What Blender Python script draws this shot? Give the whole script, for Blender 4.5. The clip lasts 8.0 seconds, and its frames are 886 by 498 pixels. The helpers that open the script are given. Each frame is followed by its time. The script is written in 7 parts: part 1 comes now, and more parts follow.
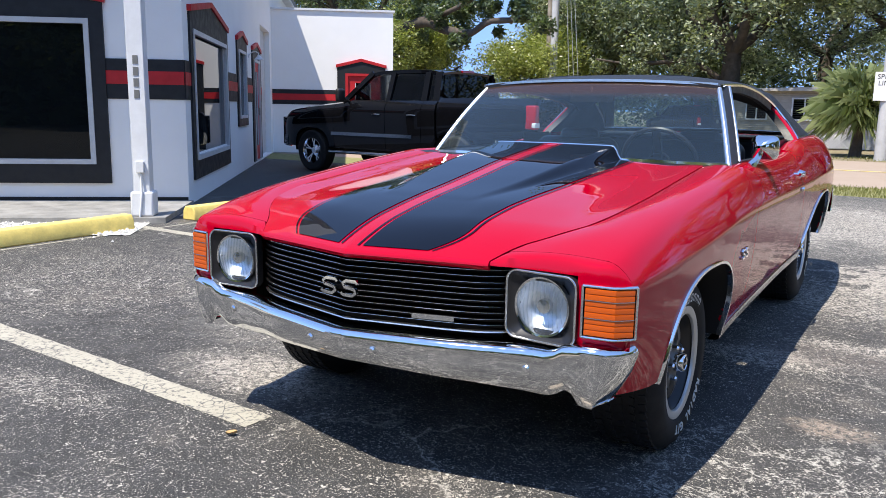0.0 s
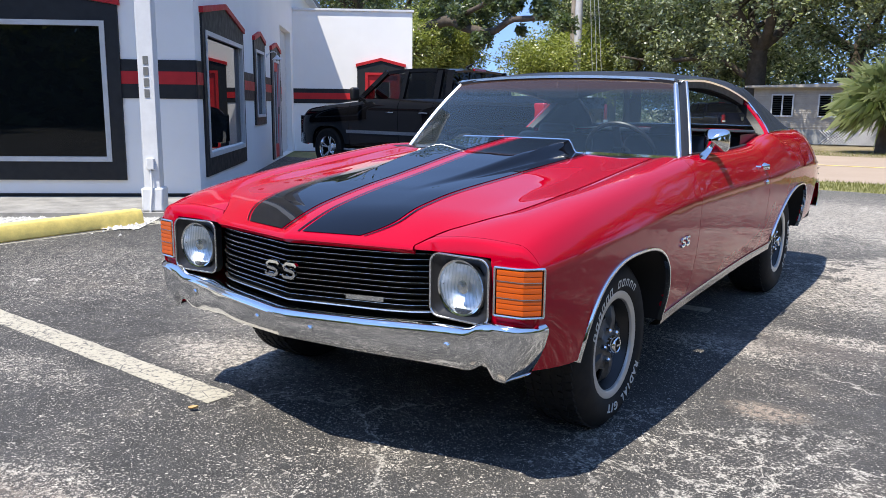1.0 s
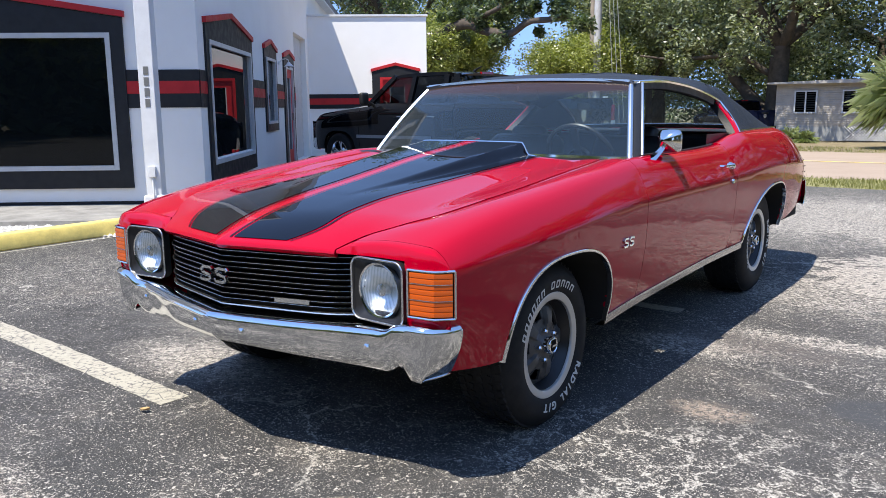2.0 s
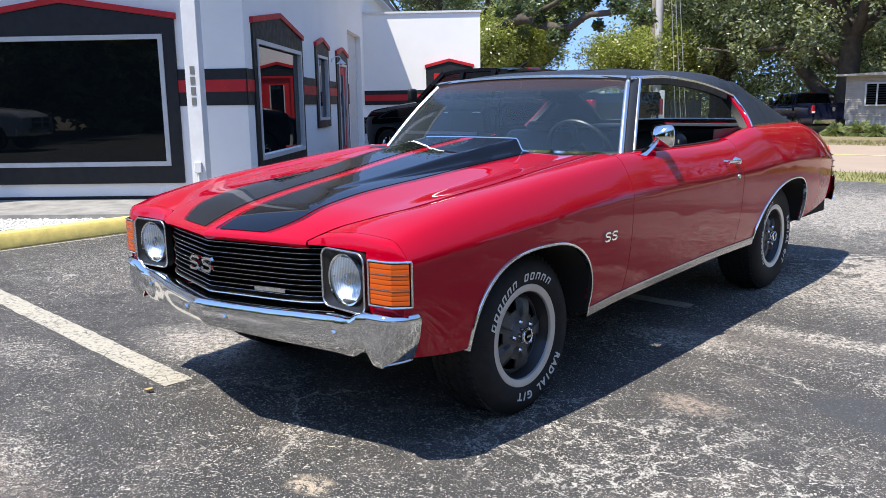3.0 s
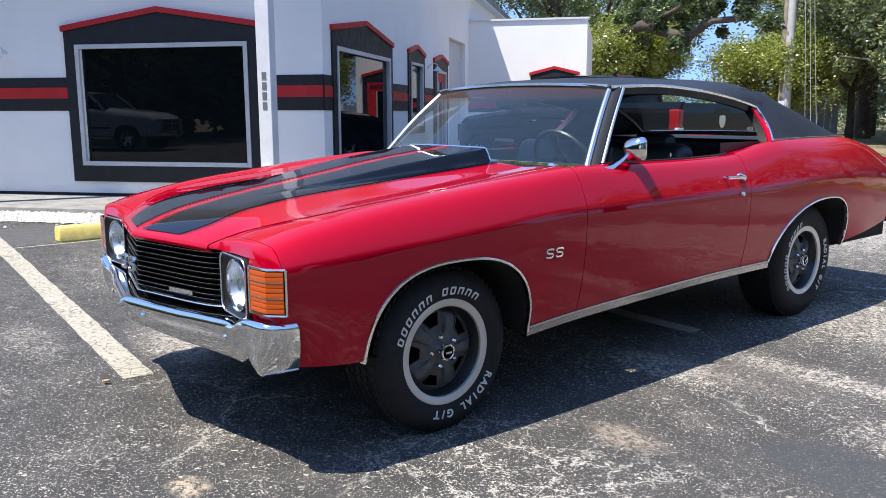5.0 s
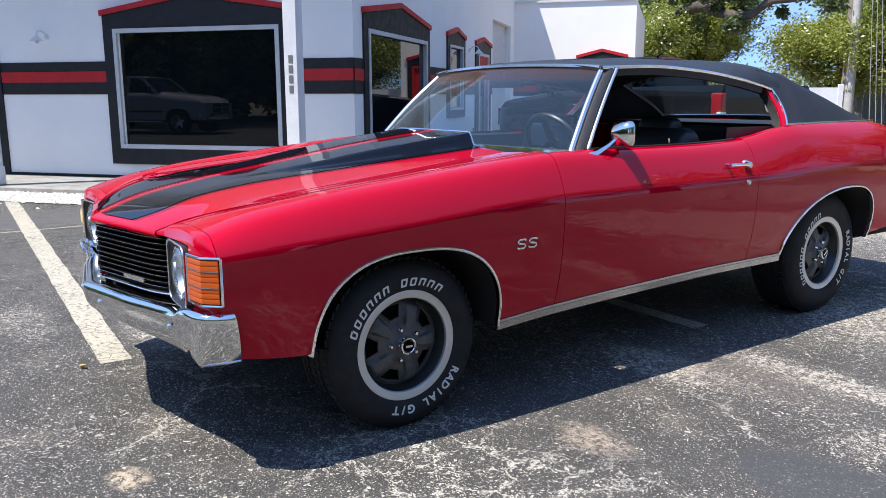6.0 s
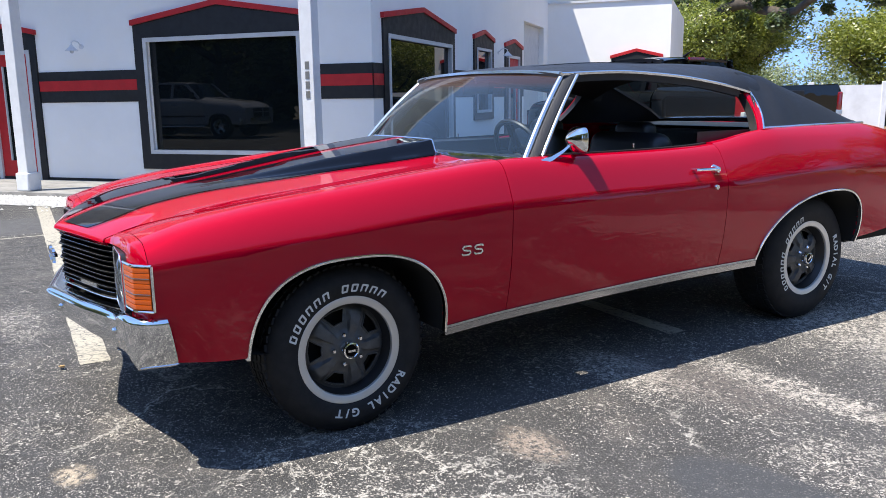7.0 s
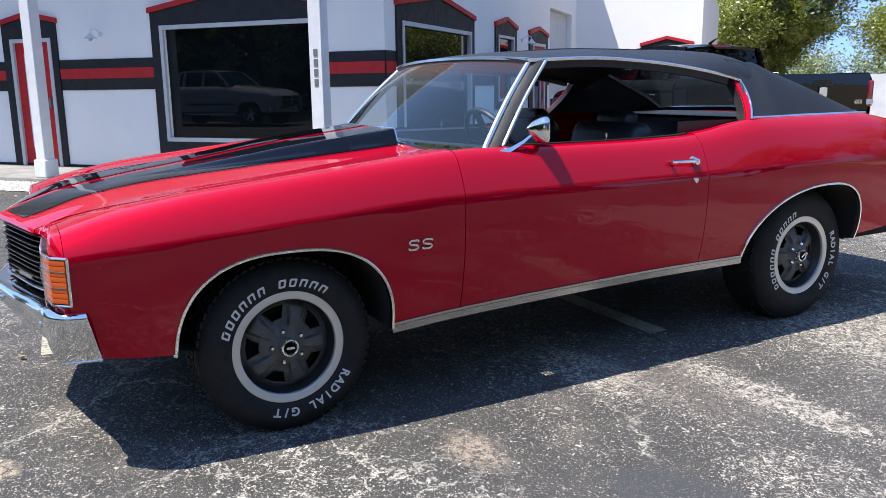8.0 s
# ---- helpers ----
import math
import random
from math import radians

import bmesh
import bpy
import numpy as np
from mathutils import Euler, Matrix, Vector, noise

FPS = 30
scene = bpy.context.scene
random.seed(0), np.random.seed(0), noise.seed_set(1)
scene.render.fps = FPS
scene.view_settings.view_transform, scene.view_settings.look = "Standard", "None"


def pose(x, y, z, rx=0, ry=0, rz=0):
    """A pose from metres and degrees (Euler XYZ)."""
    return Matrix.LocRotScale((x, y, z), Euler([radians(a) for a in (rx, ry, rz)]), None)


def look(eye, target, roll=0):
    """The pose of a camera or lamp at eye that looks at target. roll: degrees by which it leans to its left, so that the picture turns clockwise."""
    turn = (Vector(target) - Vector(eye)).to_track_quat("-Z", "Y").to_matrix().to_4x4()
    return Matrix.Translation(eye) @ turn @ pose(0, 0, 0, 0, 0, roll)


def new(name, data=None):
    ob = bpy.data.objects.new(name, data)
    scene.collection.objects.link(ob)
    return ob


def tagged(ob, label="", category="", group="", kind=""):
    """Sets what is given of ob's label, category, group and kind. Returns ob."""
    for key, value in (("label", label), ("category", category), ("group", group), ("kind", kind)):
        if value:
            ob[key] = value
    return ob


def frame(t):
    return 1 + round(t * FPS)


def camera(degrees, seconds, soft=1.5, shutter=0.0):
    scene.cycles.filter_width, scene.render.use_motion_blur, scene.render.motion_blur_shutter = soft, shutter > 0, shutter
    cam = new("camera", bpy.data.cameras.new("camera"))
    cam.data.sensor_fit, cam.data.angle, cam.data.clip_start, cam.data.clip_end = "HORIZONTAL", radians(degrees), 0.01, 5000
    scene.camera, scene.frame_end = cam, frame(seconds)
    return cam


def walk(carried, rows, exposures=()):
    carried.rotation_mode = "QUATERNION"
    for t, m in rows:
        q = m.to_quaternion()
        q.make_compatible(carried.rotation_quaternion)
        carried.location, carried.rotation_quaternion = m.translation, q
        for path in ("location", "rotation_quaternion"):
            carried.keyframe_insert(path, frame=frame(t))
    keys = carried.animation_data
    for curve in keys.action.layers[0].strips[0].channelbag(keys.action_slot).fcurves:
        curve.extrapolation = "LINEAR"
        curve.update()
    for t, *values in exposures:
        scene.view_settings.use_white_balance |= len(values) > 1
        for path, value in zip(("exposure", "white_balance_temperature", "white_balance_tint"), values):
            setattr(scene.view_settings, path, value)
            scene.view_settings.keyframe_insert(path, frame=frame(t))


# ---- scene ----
cam = camera(58.5, 8.0, 0.6)
PATH = [
    (0, (1.611, -2.857, 1.247), (0.567, -1.189, 0.893), 0.9),
    (0.5, (1.828, -2.865, 1.252), (0.739, -1.224, 0.901), 1.4),
    (1, (1.989, -2.823, 1.237), (0.879, -1.198, 0.879), 0.6),
    (1.5, (2.143, -2.725, 1.242), (1.014, -1.113, 0.888), 0.0),
    (3, (2.663, -2.531, 1.255), (1.363, -1.055, 0.894), -0.9),
    (3.5, (2.793, -2.405, 1.246), (1.445, -0.974, 0.879), -1.1),
    (4, (2.902, -2.241, 1.242), (1.507, -0.855, 0.876), -0.9),
    (4.5, (3.043, -2.11, 1.249), (1.598, -0.773, 0.897), -0.6),
    (4.7, (3.101, -2.02, 1.25), (1.621, -0.719, 0.906), -0.4),
    (5.8, (3.251, -1.602, 1.245), (1.657, -0.453, 0.875), 0.1),
    (6, (3.268, -1.524, 1.242), (1.663, -0.392, 0.863), -0.1),
    (6.5, (3.379, -1.364, 1.252), (1.736, -0.291, 0.866), -1.1),
    (7, (3.529, -1.213, 1.269), (1.856, -0.183, 0.894), -0.8),
    (7.5, (3.574, -1.06, 1.258), (1.877, -0.073, 0.874), -0.9),
    (8, (3.583, -0.844, 1.259), (1.867, 0.102, 0.858), -0.7),
]
walk(cam, [(t, look(eye, target, roll)) for t, eye, target, roll in PATH], [(0.0, 0.84, 6780, 10), (3.0, 0.88, 6780, 10), (8.0, 0.97, 6780, 10)])

# ---- world, sun, exposure ----
SUN_DIR = Vector((-0.09, -0.45, 1.0)).normalized()
world = bpy.data.worlds.new("sky")
scene.world = world
world.use_nodes = True
wn = world.node_tree
sky = wn.nodes.new("ShaderNodeTexSky")
sky.sky_type = "NISHITA"
sky.sun_disc = False
sky.sun_elevation = math.asin(SUN_DIR.z)
sky.sun_rotation = math.atan2(SUN_DIR.x, SUN_DIR.y)
sky.air_density, sky.dust_density, sky.ozone_density = 0.55, 0.0, 3.5
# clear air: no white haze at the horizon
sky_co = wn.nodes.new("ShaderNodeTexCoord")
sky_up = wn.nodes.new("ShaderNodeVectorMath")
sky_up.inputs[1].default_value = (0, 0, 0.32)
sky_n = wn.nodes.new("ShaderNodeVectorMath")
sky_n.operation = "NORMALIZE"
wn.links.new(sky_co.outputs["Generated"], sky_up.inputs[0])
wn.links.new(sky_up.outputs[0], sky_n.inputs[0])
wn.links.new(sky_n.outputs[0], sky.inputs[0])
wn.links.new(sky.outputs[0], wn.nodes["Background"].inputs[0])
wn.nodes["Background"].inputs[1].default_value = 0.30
sun_data = bpy.data.lights.new("sun", "SUN")
sun_data.energy, sun_data.angle, sun_data.color = 4.3, radians(0.53), (1.0, 0.955, 0.88)
sun = new("sun", sun_data)
sun.matrix_world = look(SUN_DIR * 60, (0, 0, 0))


# ---- small tools ----
def geo(verts, faces, name="mesh"):
    me = bpy.data.meshes.new(name)
    me.from_pydata([tuple(v) for v in verts], [], faces)
    me.validate()
    return me


def part(name, data, material, parent=None, label="", smooth=35):
    """One mesh object from (verts, faces), a mesh or a bmesh."""
    if isinstance(data, tuple):
        me = geo(*data)
    elif isinstance(data, bmesh.types.BMesh):
        me = bpy.data.meshes.new(name)
        data.to_mesh(me)
        data.free()
    else:
        me = data
    if smooth:
        me.shade_smooth()
        me.set_sharp_from_angle(angle=radians(smooth))
    if material and not me.materials:
        me.materials.append(material)
    ob = new(name, me)
    if parent:
        ob.parent = parent
    if label:
        ob["label"] = label
    return ob


def thing(name, label, category, m=None, group="", kind=""):
    e = new(name)
    e.empty_display_size = 0.2
    if m is not None:
        e.matrix_world = m
    return tagged(e, label, category, group, kind)


def thick(ob, t):
    """Give a skin its thickness, inwards, with a closed rim."""
    me = ob.data
    n = len(me.vertices)
    out = [v.co.copy() for v in me.vertices]
    nor = [Vector(k.vector) for k in me.vertex_normals]
    faces = [tuple(q.vertices) for q in me.polygons]
    count = {}
    for q in faces:
        for a, b in zip(q, q[1:] + q[:1]):
            count[(a, b)] = 1
    verts = out + [c - k * t for c, k in zip(out, nor)]
    new_faces = faces + [tuple(i + n for i in q[::-1]) for q in faces]
    new_faces += [(b, a, a + n, b + n) for (a, b) in count if (b, a) not in count]
    mats = list(me.materials)
    sharp = geo(verts, new_faces, me.name)
    for m in mats:
        sharp.materials.append(m)
    sharp.shade_smooth()
    sharp.set_sharp_from_angle(angle=radians(42))
    ob.data = sharp
    bpy.data.meshes.remove(me)
    return ob


def rounded(ob, w, seg=2):
    md = ob.modifiers.new("edges", "BEVEL")
    md.width, md.segments, md.limit_method, md.angle_limit = w, seg, "ANGLE", radians(40)
    return ob


def lerp(a, b, t):
    return a + (b - a) * t


def curve1(keys):
    """A smooth curve through (place, value) keys."""
    ks = np.array([k[0] for k in keys], float)
    vs = np.array([k[1] for k in keys], float)
    d = np.diff(vs) / np.diff(ks)
    m = np.concatenate(([d[0]], np.where(d[:-1] * d[1:] > 0, 2 * d[:-1] * d[1:] / (d[:-1] + d[1:] + 1e-12), 0), [d[-1]]))

    def f(x):
        x = min(max(x, ks[0]), ks[-1])
        i = min(int(np.searchsorted(ks, x, side="right")) - 1, len(ks) - 2)
        h = ks[i + 1] - ks[i]
        t = (x - ks[i]) / h
        return float((2 * t**3 - 3 * t**2 + 1) * vs[i] + (t**3 - 2 * t**2 + t) * h * m[i] + (-2 * t**3 + 3 * t**2) * vs[i + 1] + (t**3 - t**2) * h * m[i + 1])
    return f


def sheet(rows, flip=False, close=False):
    """Verts and faces of a grid given as rows of points."""
    n = len(rows[0])
    verts = [p for r in rows for p in r]
    faces = []
    for i in range(len(rows) - 1):
        for j in range(n if close else n - 1):
            k = (j + 1) % n
            q = (i * n + j, i * n + k, (i + 1) * n + k, (i + 1) * n + j)
            faces.append(q[::-1] if flip else q)
    return verts, faces


def join(*gs):
    verts, faces = [], []
    for v, f in gs:
        o = len(verts)
        verts += list(v)
        faces += [tuple(i + o for i in q) for q in f]
    return verts, faces


def moved(g, m):
    return [m @ Vector(v) for v in g[0]], g[1]


def mirrored(g):
    return [(-v[0], v[1], v[2]) for v in g[0]], [q[::-1] for q in g[1]]


def box(x0, x1, y0, y1, z0, z1):
    v = [(x, y, z) for z in (z0, z1) for y in (y0, y1) for x in (x0, x1)]
    return v, [(0, 2, 3, 1), (4, 5, 7, 6), (0, 1, 5, 4), (2, 6, 7, 3), (0, 4, 6, 2), (1, 3, 7, 5)]


def prism(outline, y0, y1):
    """An (x, z) outline pulled along y."""
    n = len(outline)
    v = [(x, y0, z) for x, z in outline] + [(x, y1, z) for x, z in outline]
    f = [tuple(range(n)), tuple(range(2 * n - 1, n - 1, -1))]
    f += [(i, i + n, (i + 1) % n + n, (i + 1) % n) for i in range(n)]
    return v, f


def sweep(path, prof, up=(0, 0, 1), closed=True, caps=True, scale=None):
    """A profile of (side, up) points pulled along a path."""
    up = Vector(up)
    path = [Vector(p) for p in path]
    rows = []
    for i, p in enumerate(path):
        d = (path[min(i + 1, len(path) - 1)] - path[max(i - 1, 0)]).normalized()
        s = d.cross(up)
        s = s.normalized() if s.length > 1e-6 else Vector((1, 0, 0))
        u = s.cross(d).normalized()
        k = scale[i] if scale else 1
        rows.append([p + s * (a * k) + u * (b * k) for a, b in prof])
    v, f = sheet(rows, close=closed)
    n = len(prof)
    if caps and closed:
        f += [tuple(range(n))[::-1], tuple(range(len(v) - n, len(v)))]
    return v, f


def ring_prof(r, n=8):
    return [(r * math.cos(2 * math.pi * i / n), r * math.sin(2 * math.pi * i / n)) for i in range(n)]


def tube(path, r, n=8, taper=None):
    path = [Vector(p) for p in path]
    d = path[-1] - path[0]
    up = (0, 0, 1) if abs(d.normalized().z) < 0.9 else (1, 0.2, 0)
    return sweep(path, ring_prof(r, n), up, scale=taper)


def lathe(prof, n=48, axis="x"):
    """(radius, along) points turned round an axis."""
    rows = []
    for i in range(n):
        a = 2 * math.pi * i / n
        c, s = math.cos(a), math.sin(a)
        rows.append([(h, r * c, r * s) if axis == "x" else (r * c, r * s, h) for r, h in prof])
    rows.append(rows[0])
    v, f = sheet(rows)
    m = len(prof)
    f = [tuple((i % (n * m)) for i in q) for q in f]
    return v[: n * m], f


# ---- materials ----
def mat(name, color, rough=0.5, metal=0.0, **more):
    m = bpy.data.materials.new(name)
    m.use_nodes = True
    b = m.node_tree.nodes["Principled BSDF"]
    b.inputs["Base Color"].default_value = (*color, 1)
    b.inputs["Roughness"].default_value = rough
    b.inputs["Metallic"].default_value = metal
    for key, value in more.items():
        b.inputs[key.replace("_", " ")].default_value = value
    return m


class Nodes:
    """Short forms for the nodes of a material."""

    def __init__(self, m):
        self.t = m.node_tree
        self.b = self.t.nodes["Principled BSDF"]
        self.co = self.t.nodes.new("ShaderNodeTexCoord")

    def link(self, a, b):
        self.t.links.new(a, b)

    def noise(self, scale, detail=4, rough=0.55, vec=None, stretch=None, distort=0.0):
        n = self.t.nodes.new("ShaderNodeTexNoise")
        n.inputs["Scale"].default_value, n.inputs["Detail"].default_value = scale, detail
        n.inputs["Roughness"].default_value, n.inputs["Distortion"].default_value = rough, distort
        src = vec or self.co.outputs["Object"]
        if stretch:
            mp = self.t.nodes.new("ShaderNodeMapping")
            mp.inputs["Scale"].default_value = stretch
            self.link(src, mp.inputs[0])
            src = mp.outputs[0]
        self.link(src, n.inputs["Vector"])
        return n.outputs["Fac"]

    def cells(self, scale, feature="F1", vec=None, out="Distance", rnd=1.0):
        n = self.t.nodes.new("ShaderNodeTexVoronoi")
        n.feature = feature
        n.inputs["Scale"].default_value = scale
        n.inputs["Randomness"].default_value = rnd
        self.link(vec or self.co.outputs["Object"], n.inputs["Vector"])
        return n.outputs[out]

    def ramp(self, fac, *stops):
        n = self.t.nodes.new("ShaderNodeValToRGB")
        e = n.color_ramp.elements
        while len(e) < len(stops):
            e.new(0.5)
        for k, (p, c) in zip(e, stops):
            k.position = p
            k.color = (c, c, c, 1) if isinstance(c, (int, float)) else (*c, 1)
        self.link(fac, n.inputs[0])
        return n.outputs[0]

    def mix(self, fac, a, b, mode="MIX"):
        n = self.t.nodes.new("ShaderNodeMix")
        n.data_type, n.blend_type = "RGBA", mode
        for sock, v in ((n.inputs["Factor"], fac), (n.inputs["A"], a), (n.inputs["B"], b)):
            if isinstance(v, (int, float)):
                sock.default_value = v if sock.type == "VALUE" else (v, v, v, 1)
            elif isinstance(v, tuple):
                sock.default_value = (*v, 1)
            else:
                self.link(v, sock)
        return n.outputs["Result"]

    def math(self, op, a, b=0.0):
        n = self.t.nodes.new("ShaderNodeMath")
        n.operation = op
        for sock, v in zip(n.inputs, (a, b)):
            if isinstance(v, (int, float)):
                sock.default_value = v
            else:
                self.link(v, sock)
        return n.outputs[0]

    def bump(self, height, strength=0.3, dist=0.01):
        n = self.t.nodes.new("ShaderNodeBump")
        n.inputs["Strength"].default_value, n.inputs["Distance"].default_value = strength, dist
        self.link(height, n.inputs["Height"])
        self.link(n.outputs[0], self.b.inputs["Normal"])

    def color(self, out):
        self.link(out, self.b.inputs["Base Color"])

    def rough(self, out):
        self.link(out, self.b.inputs["Roughness"])


def painted(name, color, rough=0.5, amount=0.12, scale=3.0, grain=60.0, bump=0.15):
    """Paint with soft blotches, dirt and fine relief."""
    m = mat(name, color, rough)
    n = Nodes(m)
    dark = tuple(c * (1 - 2.2 * amount) for c in color)
    lite = tuple(min(1, c * (1 + 0.5 * amount)) for c in color)
    n.color(n.mix(n.ramp(n.noise(scale, 6, 0.65), (0.3, 0.0), (0.7, 1.0)), dark, lite))
    n.rough(n.ramp(n.noise(scale * 2.3), (0.3, max(0.02, rough - 0.1)), (0.7, min(1, rough + 0.12))))
    n.bump(n.noise(grain, 3), bump, 0.004)
    return m


def car_paint(name, color, flake=0.0, ior=1.45, base_rough=0.46, wave=0.2):
    m = mat(name, color, 0.5, flake, Coat_Weight=0.95, Coat_Roughness=0.004, Coat_IOR=ior, Specular_IOR_Level=0.0)
    n = Nodes(m)
    n.rough(n.ramp(n.noise(1.5, 5), (0.3, base_rough - 0.04), (0.7, base_rough + 0.04)))
    top = max(color)
    n.b.inputs["Specular Tint"].default_value = (*[c / top for c in color], 1)
    t = m.node_tree
    bp = t.nodes.new("ShaderNodeBump")
    bp.inputs["Strength"].default_value, bp.inputs["Distance"].default_value = wave, 0.010
    # pressed panels are never quite flat
    n.link(n.noise(2.6, 2, 0.45, stretch=(1.0, 0.7, 1.6)), bp.inputs["Height"])
    n.link(bp.outputs[0], n.b.inputs["Coat Normal"])
    return m


RED = car_paint("red_car_paint", (0.40, 0.0001, 0.016), 0.10, 1.40, 0.44, 0.6)
STRIPE = car_paint("black_stripe_paint", (0.003, 0.0035, 0.006), 0.0, 1.42)
TRUCK_BLACK = car_paint("black_truck_paint", (0.004, 0.0042, 0.0055), 0.0, 1.4, 0.46, 0.05)
NAVY = car_paint("navy_truck_paint", (0.008, 0.011, 0.03))
SILVER_PAINT = car_paint("silver_truck_paint", (0.5, 0.5, 0.52))
CHROME = mat("chrome", (0.78, 0.79, 0.80), 0.06, 1.0)
_n = Nodes(CHROME)
_n.rough(_n.ramp(_n.noise(30, 4), (0.35, 0.03), (0.75, 0.14)))
ROCKER = mat("brushed_rocker_metal", (0.40, 0.40, 0.41), 0.22, 1.0)
TRIM = mat("bright_trim", (0.72, 0.73, 0.74), 0.26, 1.0)
STEEL_GREY = mat("grey_wheel_paint", (0.085, 0.085, 0.085), 0.42, 0.25)
_n = Nodes(STEEL_GREY)
_n.color(_n.mix(_n.ramp(_n.noise(18, 5), (0.35, 0.0), (0.7, 1.0)), (0.055, 0.055, 0.056), (0.105, 0.105, 0.104)))
BEZEL = mat("dark_bezel_paint", (0.022, 0.022, 0.024), 0.32, 0.3)
RINGMETAL = mat("brushed_ring", (0.62, 0.62, 0.61), 0.42, 0.75)
BLACKP = painted("black_plastic", (0.012, 0.012, 0.013), 0.45, 0.15, 8)
GRILLE_BLACK = mat("grille_black", (0.0015, 0.0015, 0.0017), 0.55, 0.0, Specular_IOR_Level=0.06)
DARKHOLE = mat("underbody_black", (0.008, 0.008, 0.008), 0.9)
RUBBER = mat("tyre_rubber", (0.012, 0.012, 0.013), 0.74, 0.0, Specular_IOR_Level=0.35)
_n = Nodes(RUBBER)
_n.color(_n.mix(_n.ramp(_n.noise(14, 6, 0.7), (0.38, 0.0), (0.75, 1.0)), (0.008, 0.008, 0.009), (0.021, 0.020, 0.019)))
_n.bump(_n.noise(90, 3), 0.1, 0.003)
WHITE_LETTER = mat("tyre_white", (0.62, 0.62, 0.6), 0.7)
AMBER = mat("amber_lens", (0.56, 0.085, 0.003), 0.2, 0.0, Coat_Weight=0.8)
REDLENS = mat("red_lens", (0.38, 0.008, 0.014), 0.15, 0.0, Coat_Weight=0.8)
VINYL = mat("black_vinyl", (0.012, 0.014, 0.019), 0.55)
_n = Nodes(VINYL)
_n.bump(_n.cells(380), 0.35, 0.002)
_n.rough(_n.ramp(_n.noise(6, 5), (0.3, 0.46), (0.7, 0.62)))
SEATV = mat("seat_vinyl", (0.012, 0.013, 0.016), 0.42)
CARPET = mat("interior_dark", (0.01, 0.01, 0.012), 0.85)


def glass(name, color, rough=0.0, ior=1.45, dust_haze=0.0):
    """Thin tinted pane: clear with a mirror coat."""
    m = bpy.data.materials.new(name)
    m.use_nodes = True
    t = m.node_tree
    t.nodes.remove(t.nodes["Principled BSDF"])
    out = t.nodes["Material Output"]
    tr = t.nodes.new("ShaderNodeBsdfTransparent")
    tr.inputs[0].default_value = (*color, 1)
    gl = t.nodes.new("ShaderNodeBsdfGlossy")
    gl.inputs["Roughness"].default_value = rough
    lw = t.nodes.new("ShaderNodeLayerWeight")
    lw.inputs["Blend"].default_value = 0.5
    pw = t.nodes.new("ShaderNodeMath")
    pw.operation = "POWER"
    pw.inputs[1].default_value = 4.5
    t.links.new(lw.outputs["Facing"], pw.inputs[0])
    f0 = ((ior - 1) / (ior + 1)) ** 2
    ma = t.nodes.new("ShaderNodeMath")
    ma.operation = "MULTIPLY_ADD"
    ma.inputs[1].default_value, ma.inputs[2].default_value = 0.85, f0
    t.links.new(pw.outputs[0], ma.inputs[0])
    mx = t.nodes.new("ShaderNodeMixShader")
    t.links.new(ma.outputs[0], mx.inputs[0])
    t.links.new(tr.outputs[0], mx.inputs[1])
    t.links.new(gl.outputs[0], mx.inputs[2])
    last = mx
    if dust_haze:
        # thin dust plus reflected sky, both painted as one bluish diffuse colour
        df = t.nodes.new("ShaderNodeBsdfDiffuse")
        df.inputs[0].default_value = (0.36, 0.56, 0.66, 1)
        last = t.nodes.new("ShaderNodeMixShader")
        last.inputs[0].default_value = dust_haze
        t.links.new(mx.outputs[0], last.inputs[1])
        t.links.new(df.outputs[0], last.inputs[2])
    t.links.new(last.outputs[0], out.inputs[0])
    return m


# last value: share of blue diffuse colour painted in for sky reflection
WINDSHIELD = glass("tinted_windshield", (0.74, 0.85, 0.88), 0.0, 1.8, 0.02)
_w = WINDSHIELD.node_tree
_c, _z, _r = _w.nodes.new("ShaderNodeTexCoord"), _w.nodes.new("ShaderNodeSeparateXYZ"), _w.nodes.new("ShaderNodeValToRGB")
_m = _w.nodes.new("ShaderNodeMapRange")
_m.inputs["From Min"].default_value, _m.inputs["From Max"].default_value = 1.300, 1.335
_r.color_ramp.elements[0].color, _r.color_ramp.elements[1].color = (0.74, 0.85, 0.88, 1), (0.46, 0.34, 0.28, 1)
for _a, _b in ((_c.outputs["Object"], _z.inputs[0]), (_z.outputs[2], _m.inputs["Value"]), (_m.outputs[0], _r.inputs[0])):
    _w.links.new(_a, _b)
_w.links.new(_r.outputs[0], [k for k in _w.nodes if k.bl_idname == "ShaderNodeBsdfTransparent"][0].inputs[0])
_d = [k for k in _w.nodes if k.bl_idname == "ShaderNodeBsdfDiffuse"][0]
# diffuse layer: painted sky-blue reflection below, brown in the tint band
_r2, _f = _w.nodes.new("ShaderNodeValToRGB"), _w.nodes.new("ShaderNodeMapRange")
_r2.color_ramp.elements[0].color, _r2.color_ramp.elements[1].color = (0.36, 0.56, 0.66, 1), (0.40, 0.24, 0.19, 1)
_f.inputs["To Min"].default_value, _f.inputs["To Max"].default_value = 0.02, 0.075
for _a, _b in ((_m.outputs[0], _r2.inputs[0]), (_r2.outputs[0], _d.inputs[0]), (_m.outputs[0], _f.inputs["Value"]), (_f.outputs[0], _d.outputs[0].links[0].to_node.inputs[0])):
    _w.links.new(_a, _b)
HEADMETAL = mat("frosted_reflector", (0.85, 0.87, 0.9), 0.38, 1.0)
